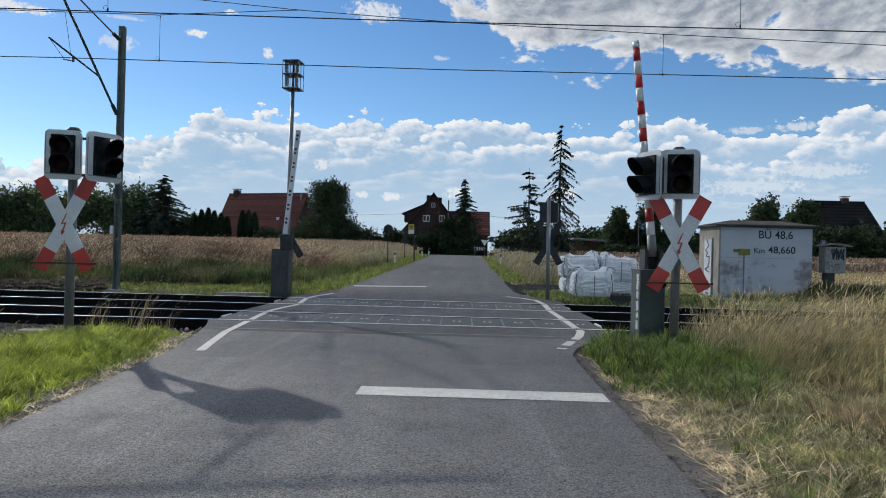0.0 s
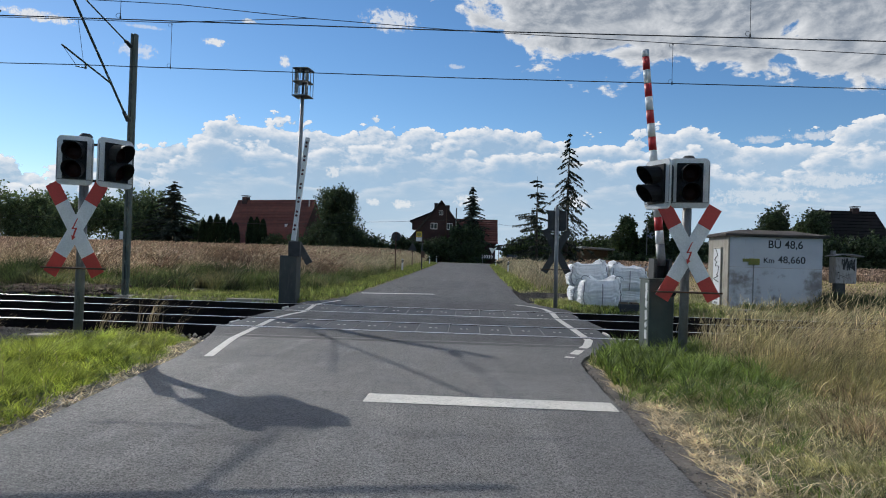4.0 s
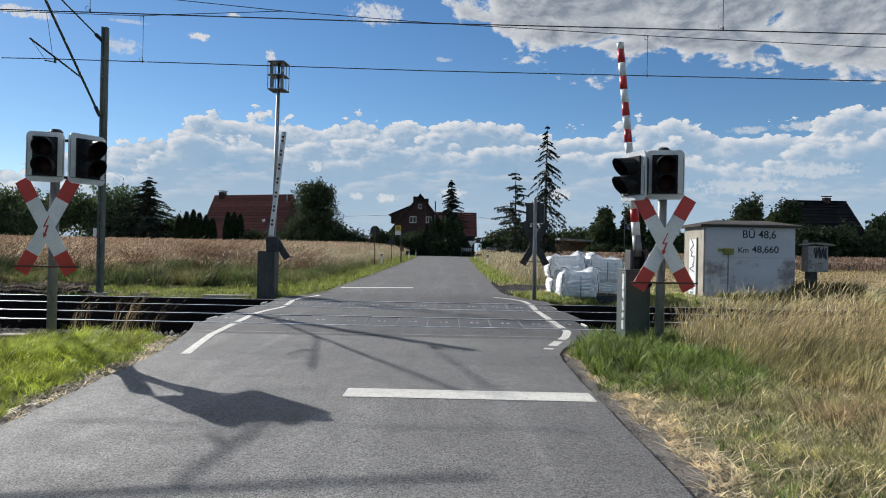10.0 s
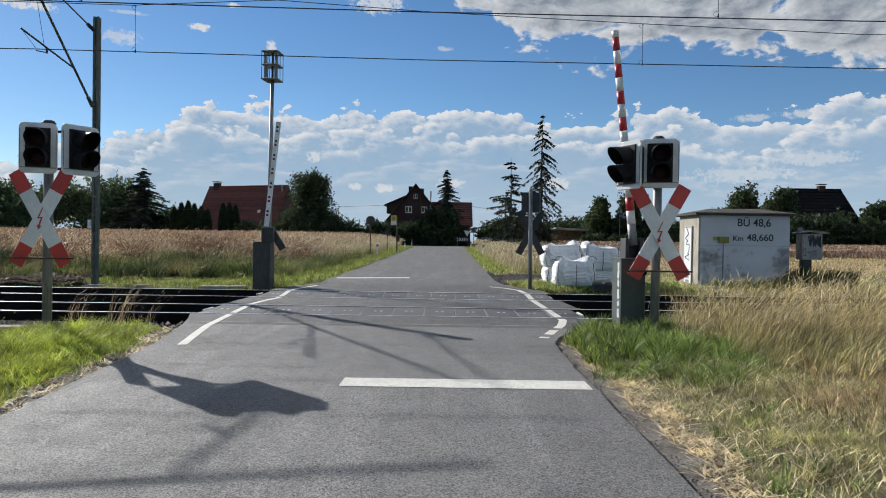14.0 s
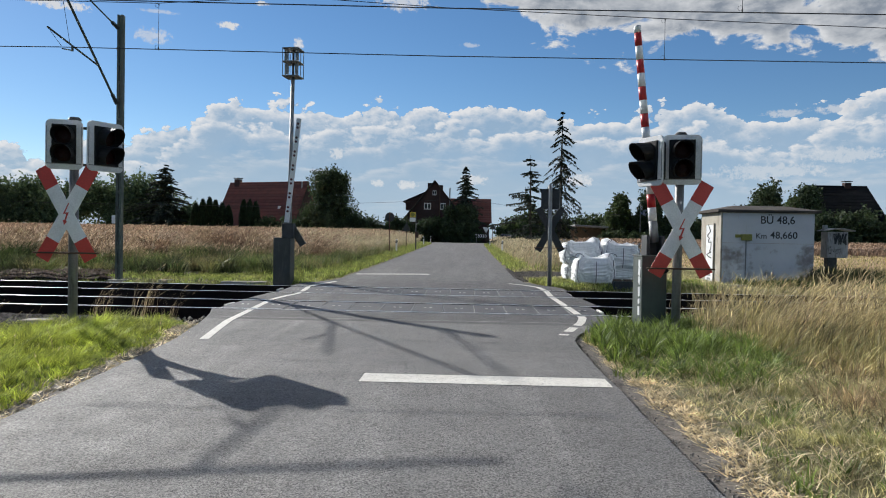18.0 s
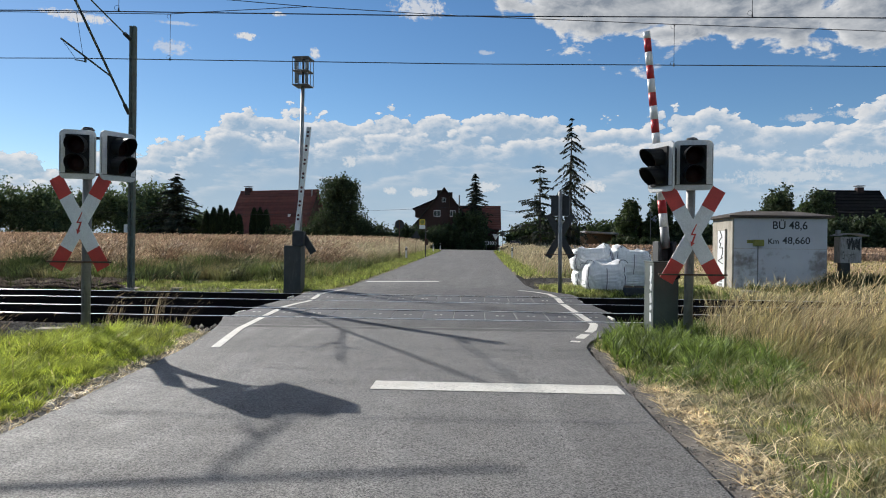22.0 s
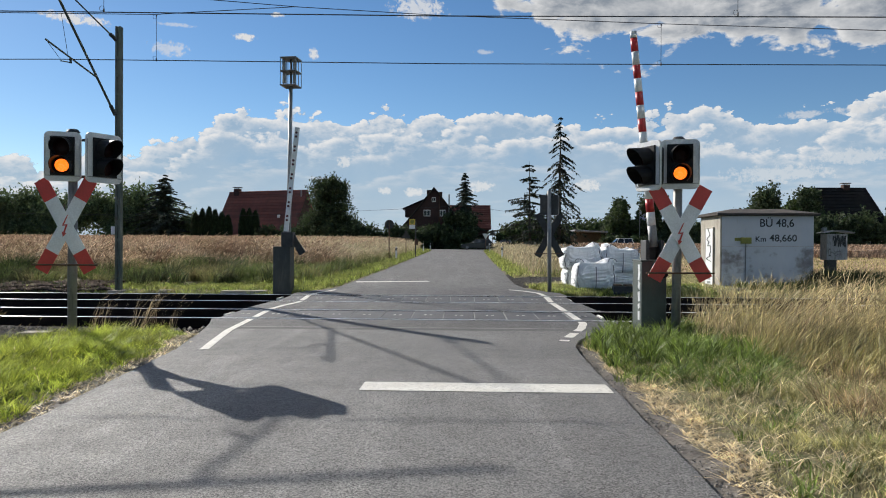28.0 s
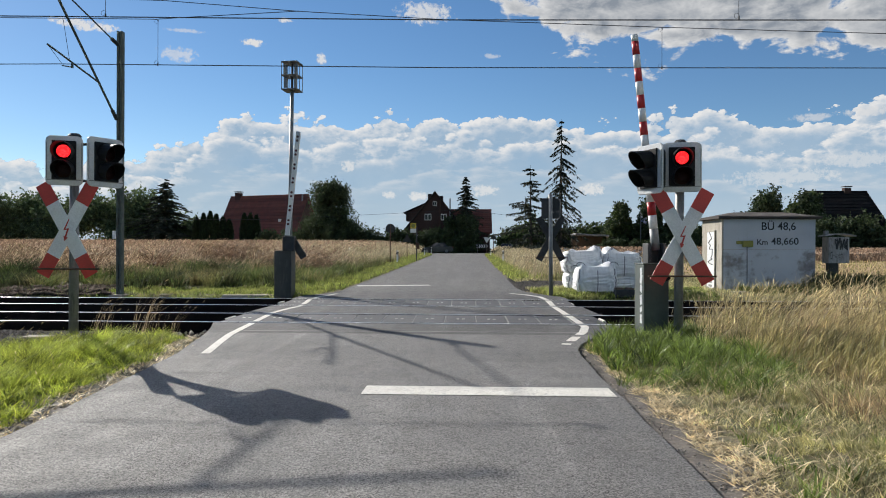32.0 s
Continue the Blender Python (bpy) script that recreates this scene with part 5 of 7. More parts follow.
def gable_house():
    t = thing("gabled_house", "dark brick house with a steep gable facing the road", "house")
    xl, xr, xm, y0, y1 = -9.9, 1.2, -4.35, 105.0, 116.0
    ze, zr = 3.6, 10.35
    bm = prism(bmesh.new(), [(xl + 0.6, 0.6), (xr - 0.6, 0.6), (xr - 0.6, ze + 0.2), (xm, zr - 0.25), (xl + 0.6, ze + 0.2)], y0, y1)
    part("shell", bm, M["brick"], t, "dark red brick walls")
    for s, xe in ((-1, xl), (1, xr)):
        bm = bmesh.new()
        pts = [(xm, zr), (xe, ze - 0.2), (xe, ze - 0.42), (xm, zr - 0.24)]
        prism(bm, pts, y0 - 0.5, y1 + 0.3)
        o = part("roof_slope", bm, M["tile_dark"], t)
        part("verge_board", prism(bmesh.new(), [(xm, zr + 0.03), (xe, ze - 0.17), (xe, ze - 0.36), (xm, zr - 0.16)], y0 - 0.56, y0 - 0.503), M["bark"], t, "dark weathered verge board")
    for wx, wz, w, h in ((-5.45, 6.3, 1.05, 1.0), (-3.0, 6.3, 0.85, 1.0), (-4.4, 8.4, 0.6, 0.7), (-6.5, 3.0, 1.3, 1.2), (-3.0, 3.0, 1.3, 1.2)):
        window(wx, y0 - 0.03, wz, w, h, t)
    part("dormer", prism(bmesh.new(), [(-9.1, 5.8), (-6.4, 5.8), (-6.4, 8.3), (-9.1, 7.1)], 107.5, 111), M["brick"], t)
    part("dormer_roof", prism(bmesh.new(), [(-9.5, 7.0), (-6.0, 8.55), (-6.0, 8.7), (-9.5, 7.15)], 107.2, 111.3), M["tile_dark"], t)
    for cx, cy in ((-5.3, 108), (-3.6, 112)):
        part("chimney", box(bmesh.new(), (cx, cy, 9.5), (0.65, 0.6, 1.3), 0.03), M["brick"], t, "brick chimney")
    part("flue", rod(bmesh.new(), (-2.0, y0 - 0.15, 3), (-2.0, y0 - 0.15, 9.2), 0.1), M["galv"], t, "steel flue pipe")
    part("downpipe", rod(bmesh.new(), (-3.55, y0 - 0.1, 1), (-3.55, y0 - 0.1, 9.0), 0.06), M["rust"], t)


gable_house()


def shed():
    t = thing("carport", "low open carport with a pale roof among trees", "carport")
    part("roof", box(bmesh.new(), (20.2, 108, 3.6), (5.2, 5, 0.25), 0.03, pose(0, 0, 0, 0, 3, 0)), M["galv"], t)
    part("rear_wall", box(bmesh.new(), (20.2, 110.3, 2.0), (5, 0.2, 3)), M["wood"], t)
    for x in (17.8, 22.6):
        part("post", box(bmesh.new(), (x, 105.8, 2.0), (0.2, 0.2, 3.2), 0.01), M["wood"], t)
    g = thing("garage", "low garage with a curved pale roof edge", "garage")
    part("walls", box(bmesh.new(), (25.8, 108, 1.8), (4.5, 5, 2.6), 0.03), M["tile_dark"], g)
    part("roof", box(bmesh.new(), (25.8, 108, 3.2), (5, 5.5, 0.2), 0.03), M["tile_dark"], g)
    f = thing("flagpole", "slim flagpole with a blue and white flag", "flagpole")
    part("pole", rod(bmesh.new(), (27.0, 103, 0.6), (27.0, 103, 7.2), 0.06), M["galv"], f)
    bm = bmesh.new()
    pts = [(27.05 + 0.16 * i, 103 + 0.12 * math.sin(i * 1.1), 6.9 - 0.10 * i) for i in range(8)]
    for k in range(7):
        a, b = pts[k], pts[k + 1]
        f4 = bm.faces.new([bm.verts.new(q) for q in (a, b, (b[0], b[1], b[2] - 1.3), (a[0], a[1], a[2] - 1.3))])
    r = bmesh.ops.extrude_face_region(bm, geom=list(bm.faces))
    bmesh.ops.translate(bm, vec=(0, 0.02, 0), verts=[v for v in r["geom"] if isinstance(v, bmesh.types.BMVert)])
    part("flag", bm, M["flag"], f)


M["flag"] = surf("flag_cloth", (0.05, 0.12, 0.4), (0.6, 0.65, 0.75), 1.2, 40, 0.8)
shed()


def power_line():
    wire("telephone_wire", [(-90, 99, 6.2), (-60, 99, 5.6), (-30, 99, 5.6), (-10, 100, 6.6), (0, 100, 7.2), (14, 100, 5.4), (28, 100, 5.2), (50, 100, 6.2)], 0.018, "thin sagging telephone wire by the houses")
    for x in (28, -60):
        tagged(part("utility_pole", rod(bmesh.new(), (x, 100, 0.5), (x, 100, 7.2), 0.13, 0.09, 10), M["bark"]), "brown wooden utility pole", "utility pole")


power_line()


# ---- trees, hedges ----
def leaf_soup(centres, radii, n, size, squash=1.0):
    """n leaf triangles thrown over the skins of round clumps."""
    centres, radii = np.asarray(centres, float), np.asarray(radii, float)
    pick = rng.choice(len(radii), n, p=radii ** 2 / (radii ** 2).sum())
    v = rng.normal(size=(n, 3))
    v /= np.linalg.norm(v, axis=1)[:, None]
    shoots = rng.normal(size=(len(radii) * 14, 3)) + np.array([0, 0, 0.5])
    shoots /= np.linalg.norm(shoots, axis=1)[:, None]
    sprig = rng.random(n) < 0.3
    v = np.where(sprig[:, None], shoots[pick * 14 + rng.integers(0, 14, n)] + rng.normal(size=(n, 3)) * 0.07, v)
    rr = radii[pick] * np.where(sprig, 0.7 + 0.75 * rng.random(n), 0.55 + 0.5 * rng.random(n) ** 0.7)
    p = centres[pick] + v * rr[:, None] * np.array([1, 1, squash])
    a = rng.normal(size=(n, 3))
    a /= np.linalg.norm(a, axis=1)[:, None]
    b = np.cross(a, rng.normal(size=(n, 3)))
    b /= np.linalg.norm(b, axis=1)[:, None] + 1e-9
    s = size * rng.uniform(0.5, 1.4, n)[:, None]
    verts = np.stack([p - a * s, p + b * s * 0.6, p + a * s, p - b * s * 0.6], 1).reshape(-1, 3)
    i = np.arange(n)[:, None] * 4
    tris = np.concatenate([i + np.array([[0, 1, 2]]), i + np.array([[0, 2, 3]])], 0)
    # dark leafy hearts of the clumps, under the leaves
    ico = bmesh.new()
    bmesh.ops.create_icosphere(ico, subdivisions=1, radius=0.56)
    cv, cf = np.array([v.co[:] for v in ico.verts]), np.array([[v.index for v in f.verts] for f in ico.faces])
    ico.free()
    hearts = centres[:, None] + cv[None] * radii[:, None, None] * np.array([1, 1, squash])
    more = np.arange(len(radii))[:, None, None] * len(cv) + cf[None] + len(verts)
    return np.concatenate([verts, hearts.reshape(-1, 3)]), np.concatenate([tris, more.reshape(-1, 3)])


def clumps(x, y, z0, z1, rx, n, ry=None, top=0.6):
    """Round clumps filling a crown: wide low, narrower above."""
    ry = ry or rx
    c, r = [], []
    for i in range(n):
        f = rng.random()
        zz = z0 + (z1 - z0) * f
        w = math.sin(math.pi * min(1, 0.18 + 0.8 * f)) ** top
        a, q = rng.uniform(0, 6.28), math.sqrt(rng.random())
        c.append((x + rx * w * q * math.cos(a), y + ry * w * q * math.sin(a), zz))
        r.append(rng.uniform(0.12, 0.27) * (z1 - z0) * (1.15 - 0.5 * f))
    return c, r


def tree(x, y, g, z0, z1, rx, material, label, n=9000, size=0.24, k=26, lobes=0.6):
    t = thing("tree", label, "tree")
    bm = rod(bmesh.new(), (x, y, g), (x + 0.1, y, z0 + 0.4 * (z1 - z0)), 0.25, 0.12, 8)
    for i in range(7):
        a = rng.uniform(0, 6.28)
        zz = z0 + (z1 - z0) * rng.uniform(0.05, 0.4)
        rod(bm, (x, y, zz), (x + rx * 0.6 * math.cos(a), y + rx * 0.6 * math.sin(a), zz + 0.3 * (z1 - z0)), 0.09, 0.02, 6)
    part("trunk", bm, M["bark"], t)
    c, r = clumps(x, y, z0, z1 - 0.12 * (z1 - z0), rx * 0.8, k, None, lobes)
    v, tr = leaf_soup(c, r, n, size)
    soup("crown", v, tr, material, t)
    return t


def hedge(name, x0, x1, y, g, h, material, label, n=6000, size=0.2, deep=1.2, uneven=0.25, category="hedge"):
    t = thing(name, label, category)
    m = max(4, int((x1 - x0) / (h * 0.35)))
    c, r = [], []
    for i in range(m * 5):
        x = x0 + (x1 - x0) * (i + rng.random()) / (m * 5)
        hh = h * (1 - uneven * rng.random())
        c.append((x, y + rng.uniform(-deep, deep) * 0.5, g + hh * rng.uniform(0.25, 0.8)))
        r.append(h * rng.uniform(0.16, 0.3))
    v, tr = leaf_soup(c, r, n, size)
    soup("foliage", v, tr, material, t)
    bm = bmesh.new()
    for i in range(m):
        x = x0 + (x1 - x0) * (i + 0.5) / m
        rod(bm, (x, y, g - 0.1), (x + 0.2, y, g + h * 0.6), 0.08, 0.03, 5)
    part("stems", bm, M["bark"], t)
    return t


def spruce(x, y, g, top, reach, label, sparse=1.0, droop=0.35, bare=0.06, lean=0.0, dens=46, fat=1.0):
    """A conifer: straight trunk, whorls of drooping boughs, hanging needle sprays."""
    t = thing("spruce_tree", label, "conifer")
    h = top - g
    bm = rod(bmesh.new(), (x, y, g), (x + lean, y, top), 0.018 * h, 0.01, 8)
    part("trunk", bm, M["bark"], t)
    V, T, k = [], [], 0
    boughs = bmesh.new()
    nw = int(h * 2.6 * sparse)
    for i in range(nw):
        f = bare + (1 - bare) * (i + rng.random()) / nw
        zz = g + h * f
        rad = reach * (1 - f) ** 0.75 * rng.uniform(0.75, 1.12) + 0.1
        xc = x + lean * f
        for j in range(rng.integers(4, 7)):
            a = rng.uniform(0, 6.28)
            l = rad * rng.uniform(0.3, 1.22)
            d = np.array([math.cos(a), math.sin(a), 0.0])
            zz = g + h * min(0.985, f + rng.uniform(-0.9, 0.9) * (1 - f) / nw * 2)
            tip = np.array([xc, y, zz]) + d * l + np.array([0, 0, -droop * l + 0.1 * l])
            rod(boughs, (xc, y, zz), tuple(tip), 0.02, 0.008, 4)
            m = int(dens * (0.35 + 0.65 * l / reach))
            u = rng.random(m) ** 0.8
            p = np.array([xc, y, zz])[None] + d[None] * (l * u)[:, None]
            p[:, 2] += -droop * l * u ** 1.3 + 0.1 * l * u
            side = np.array([-d[1], d[0], 0.0])
            p += side[None] * (rng.normal(size=m) * 0.13 * l * (1.1 - u))[:, None]
            k1 = 0.75 + 0.02 * h
            hang = (np.stack([rng.normal(size=m) * 0.12, rng.normal(size=m) * 0.12, -rng.uniform(0.05, 0.4, m)], 1) + d[None] * rng.uniform(0, 0.3, m)[:, None]) * k1 * (1.15 - 0.7 * f)
            w = np.stack([rng.normal(size=m), rng.normal(size=m), rng.normal(size=m) * 0.3], 1) * 0.05 * fat * k1
            V.append(np.stack([p - w, p + w, p + hang], 1).reshape(-1, 3))
            T.append(np.arange(m * 3).reshape(-1, 3) + k)
            k += m * 3
    tagged(part("boughs", boughs, M["bark"], t), kind="stuff")
    soup("needles", np.concatenate(V), np.concatenate(T), M["needle"], t)
    return t


def columnar(x, y, g, h, r, label):
    """A narrow clipped evergreen, pointed above."""
    t = thing("columnar_evergreen", label, "evergreen", None, "columnar evergreens")
    n = 1500
    f = rng.random(n) ** 0.8
    a = rng.uniform(0, 6.28, n)
    rad = r * np.interp(f, [0, 0.15, 0.6, 0.9, 1], [0.8, 1, 0.9, 0.45, 0.05]) * rng.uniform(0.7, 1.08, n)
    p = np.stack([x + rad * np.cos(a), y + rad * np.sin(a), g + h * f], 1)
    up = np.stack([0.2 * np.cos(a), 0.2 * np.sin(a), rng.uniform(0.3, 0.7, n)], 1)
    w = np.stack([-np.sin(a), np.cos(a), 0 * a], 1) * 0.14
    soup("foliage", np.stack([p - w, p + w, p + up], 1).reshape(-1, 3), np.arange(n * 3).reshape(-1, 3), M["thuja"], t)
    part("stem", rod(bmesh.new(), (x, y, g), (x, y, g + h * 0.8), 0.12, 0.03, 6), M["bark"], t)


def plant_trees():
    spruce(8.85, 62, 0.45, 13.2, 3.2, "tall ragged spruce with hanging boughs", 0.85, 0.75, 0.06, 0.15, 60, 1.1)
    spruce(6.35, 63, 0.45, 9.2, 4.6, "smaller spruce with wide sparse boughs", 0.68, 0.22, 0.06, -0.1, 120, 1.2)
    spruce(0.45, 104, 0.6, 12.6, 3.6, "dark spruce beside the brick house", 1.7, 0.35, 0.05, 0.0, 120, 1.5)
    spruce(-54.4, 121, 0.6, 14.0, 8.4, "broad dark fir beyond the grain field", 1.6, 0.3, 0.02, 0.3, 170, 2.4)
    tree(-20.6, 104, 0.6, 1.8, 12.2, 3.5, M["leaf"], "dense round broadleaf tree beside the farmhouse", 30000, 0.16, 46, 0.35)
    for i, (hx, hh) in enumerate(((-43.2, 5.3), (-42.1, 6.0), (-41.0, 6.3), (-40.0, 5.9), (-38.9, 5.5), (-37.9, 5.0), (-35.4, 6.0), (-34.4, 6.0), (-33.4, 5.7))):
        columnar(hx, 108, 0.6, hh, 0.75, "dark columnar evergreen in a row by the farmhouse")
    hedge("hedge", -32.5, -24.5, 107, 0.6, 4.2, M["leaf"], "dark leafy hedge before the farmhouse", 7000)
    hedge("hedge", -26, -8.5, 103, 0.6, 4.3, M["leaf"], "dark uneven hedge along the road", 16000, 0.15)
    hedge("hedge", -8.6, -2.2, 102.3, 0.6, 4.4, M["leaf"], "dark bushes before the brick house", 11000, 0.14)
    tree(-0.6, 102.2, 0.6, 0.6, 7.0, 3.4, M["leaf"], "large dark shrub before the brick house", 24000, 0.15, 46, 0.25)
    hedge("hedge", -108, -58, 128, 0.6, 14.0, M["leaf_hazed"], "dark belt of broadleaf trees behind the fields", 42000, 0.28, 6, 0.4, "trees")
    hedge("hedge", -66, -50, 126, 0.6, 7.5, M["leaf_hazed"], "dark thicket behind the grain field", 18000, 0.22, 3, 0.4, "trees")
    hedge("hedge", 6.0, 11.5, 104, 0.6, 5.8, M["leaf_light"], "light green bushes near the junction", 6000, 0.22, 3)
    hedge("hedge", 10, 24, 116, 0.6, 6.2, M["leaf_light"], "green trees behind the carport", 9000, 0.26, 4, 0.35, "trees")
    tree(24.8, 106, 0.6, 1.8, 8.6, 2.0, M["leaf_light"], "light green broadleaf tree behind the field", 6000, 0.22, 20)
    tree(29.0, 104, 0.6, 1.8, 10.4, 2.6, M["leaf"], "dark broadleaf tree behind the field", 8000, 0.25, 26)
    hedge("hedge", 23, 50, 112, 0.6, 6.0, M["leaf"], "dark hedge of mixed trees behind the field", 22000, 0.2, 3, 0.4, "trees")
    tree(36.5, 82, 0.6, 1.2, 9.2, 2.4, M["leaf"], "round dark tree behind the switch hut", 15000, 0.17, 28)
    tree(40.2, 84, 0.6, 1.0, 7.2, 2.0, M["leaf_light"], "small green tree near the dark house", 6000, 0.22, 20)
    tree(47.9, 95, 0.6, 1.0, 9.4, 3.2, M["leaf"], "dark broadleaf tree before the dark house", 12000, 0.2, 26)
    hedge("hedge", 40, 78, 88, 0.6, 5.6, M["leaf"], "tall dark hedge behind the grain field", 26000, 0.2, 3, 0.3)
    hedge("hedge", 20, 60, 100.5, 0.6, 2.4, M["leaf"], "low dark hedge along the main road", 9000, 0.22, 1.5, 0.2)
    tree(62.0, 96, 0.6, 1.0, 8.5, 3.2, M["leaf"], "dark broadleaf tree beside the dark house", 8000, 0.27, 26)
    hedge("hedge", 78, 150, 120, 0.6, 9.0, M["leaf"], "far belt of trees", 12000, 0.4, 5, 0.4, "trees")
    hedge("hedge", -170, -92, 120, 0.6, 11.0, M["leaf"], "far belt of trees", 14000, 0.45, 5, 0.4, "trees")


plant_trees()


# ---- grass, weeds and grain ----
def shoulder(x):
    """Where the left verge ends and the track shoulder begins."""
    return np.clip(11.5 + 2.0 * (np.minimum(x, -4.7) + 4.7), 7.0, 12)


def plant_ground():
    L = lambda y: curve_at(LEFT, y)
    R = lambda y: curve_at(RIGHT, y)
    # left near verge: lush and bright
    on_left = lambda x, y: verge(x, y, 0.24) & (y < shoulder(x) - 0.1 + 0.2 * lump(x, y, 2.2))
    xs, ys, a, size = tufted(3000, 34, 0.065, -7.6, -3.2, 4.6, 12.3, on_left)
    h = (0.07 + 0.11 * np.clip(L(ys) - xs - 0.2, 0, 1)) * size ** 1.5
    grow("verge_grass", xs, ys, h, 0.009, M["grass"], "lush bright green grass tufts on the near verge", "grass", 1.5, (0.15, 0.0), out=a)
    xs, ys = scatter(24000, -10, -3.2, 4.6, 12.3, on_left)
    grow("verge_undergrowth", xs, ys, 0.09, 0.009, M["weed"], "short green grass between the tufts", "grass", 0.9)
    xs, ys = scatter(160, -9, -3.4, 4.8, 12.0, on_left)
    grow("seed_stalks", xs, ys, 0.34, 0.005, M["dry"], "thin pale seed stalks in the verge", "grass", 0.5, (0.2, 0), 0.05)
    gx, gf = np.meshgrid(np.linspace(-40, -4.8, 200), np.linspace(0, 1, 16))
    gy = shoulder(gx) - 0.1 + (12.5 - shoulder(gx)) * gf
    i = (np.arange(15)[:, None] * 200 + np.arange(199)[None]).ravel()
    soup("ballast_shoulder", np.stack([gx.ravel(), gy.ravel(), (ground_z(gx, gy) + 0.014).ravel()], 1), np.concatenate([np.stack([i, i + 1, i + 201], 1), np.stack([i, i + 201, i + 200], 1)]), M["ballast"], None, "gravel shoulder beside the track, coloured near-black for shade", "ballast", "structure")
    stones("shoulder_stones", 30000, -12, -4.9, 6.9, 12.3, lambda x, y: ground_z(x, y) + 0.01, 0.03, M["dark_gravel"], "dark stones of the track shoulder", lambda x, y: y > shoulder(x) - 0.1 + 0.25 * lump(x, y, 2.0))
    xs, ys = scatter(110, -9.5, -4.8, 10.0, 11.6, lambda x, y: np.abs(y - shoulder(x)) < 0.35)
    grow("tall_grass", xs, ys, 0.55, 0.005, M["brown_dry"], "tall dry grass stalks beside the rails", "grass", 0.35, (0.3, 0), 0.12)
    # right near verge: green by the barrier, tall ripe grass behind, thin dry turf before
    by_barrier = lambda x, y: verge(x, y, 0.2) & (x + 0.4 * lump(x, y, 1.3) < 3.6) & (y > 8.3 + 1.1 * lump(x, y, 1.0, 5.0) - 0.9 * rng.random(len(x)))
    xs, ys, a, size = tufted(1700, 28, 0.06, 1.5, 5.0, 6.8, 12.3, by_barrier)
    h = (0.07 + 0.13 * np.clip(xs - R(ys), 0, 1)) * size ** 1.4
    grow("verge_grass", xs, ys, h, 0.0095, M["weed"], "green grass tufts round the barrier", "grass", 1.5, (0.25, 0.0), out=a)
    xs, ys, a, size = tufted(420, 26, 0.06, 1.6, 4.4, 8.6, 11.9, by_barrier)
    grow("broad_weeds", xs, ys, 0.27 * size, 0.018, M["weed"], "broad-leaved bright weeds by the barrier", "weeds", 0.9, out=a)
    xs, ys = scatter(16000, 1.5, 5.2, 8.2, 12.3, by_barrier)
    grow("verge_undergrowth", xs, ys, 0.1, 0.008, M["grass_mixed"], "short grass between the tufts", "grass", 0.9)
    in_front = lambda x, y: verge(x, y, 0.4)
    xs, ys, a, size = tufted(4200, 24, 0.06, 1.5, 8.0, 3.0, 9.4, in_front)
    h = (0.04 + 0.075 * np.clip((xs - R(ys) - 0.3) / 1.2, 0, 1)) * size ** 1.4
    grow("verge_turf", xs, ys, h, 0.0065, M["turf"], "thin half-dry turf in uneven tufts", "grass", 1.5, out=a)
    xs, ys = scatter(2200, 2.0, 7.5, 3.6, 9.2, lambda x, y: verge(x, y, 0.55))
    grow("fallen_stalks", xs, ys, 0.16, 0.008, M["straw"], "pale fallen stalks across the turf", "straw", 2.4, (-0.3, -0.2))
    xs, ys, a, size = tufted(900, 24, 0.06, 1.9, 8.0, 3.0, 9.8, lambda x, y: verge(x, y, 0.5) & (lump(x, y, 1.1, 2.0) > 0.15))
    grow("verge_tufts", xs, ys, 0.11 * size, 0.008, M["weed"], "fresh green grass tufts in dry turf", "grass", 1.0, out=a)
    ripe = lambda x, y: verge(x, y) & (x + 0.5 * lump(x, y, 1.2, 1.0) > 3.25) & (y > 8.5 + 0.5 * lump(x, y, 1.4))
    xs, ys, a, size = tufted(300, 14, 0.1, 3.0, 9.4, 8.3, 11.6, ripe)
    h = (0.46 + 0.26 * np.clip((xs - 3.2) / 1.0, 0, 1)) * (0.55 + 0.45 * size) * (1 - 0.35 * np.clip((xs - 5.6) / 2.0, 0, 1))
    grow("tall_grass", xs, ys, h, 0.0042, M["dry"], "tall bleached grass with feathery heads bending in wind", "grass", 0.9, (0.42, 0.03), 0.16)
    xs, ys, a, size = tufted(170, 15, 0.14, 3.0, 9.0, 8.4, 12.0, ripe)
    h = (0.46 + 0.24 * np.clip((xs - 3.5) / 1.2, 0, 1) - 0.22 * np.clip((xs - 5.0) / 2.0, 0, 1)) * (0.6 + 0.4 * size)
    grow("tall_grass", xs, ys, h * 0.95, 0.0045, M["brown_dry"], "tall ripe yellow grass bending in wind", "grass", 0.9, (0.45, 0.03), 0.13)
    xs, ys, a, size = tufted(900, 22, 0.08, 3.2, 9.0, 7.6, 12.0, lambda x, y: verge(x, y) & (x + 0.7 * lump(x, y, 1.2, 1.0) > 3.6))
    grow("undergrowth", xs, ys, 0.42 * size, 0.01, M["half_dry"], "dense half-dry grass under the tall stalks", "grass", 0.8, (0.45, 0.0), out=a)
    xs, ys, a, size = tufted(420, 24, 0.1, 2.9, 8.5, 5.6, 8.6, lambda x, y: x + 0.5 * lump(x, y, 1.3, 7.0) - 0.4 * (y - 7) > 3.4)
    grow("flattened_grass", xs, ys, 0.3 * size, 0.006, M["brown_dry"], "brown flattened dry grass", "grass", 1.5, (-0.4, -0.3), out=a)
    xs, ys = scatter(7000, 1.8, 9.0, 3.0, 8.8, lambda x, y: verge(x, y, 0.3) & (lump(x, y, 1.6, 4.0) > -0.25))
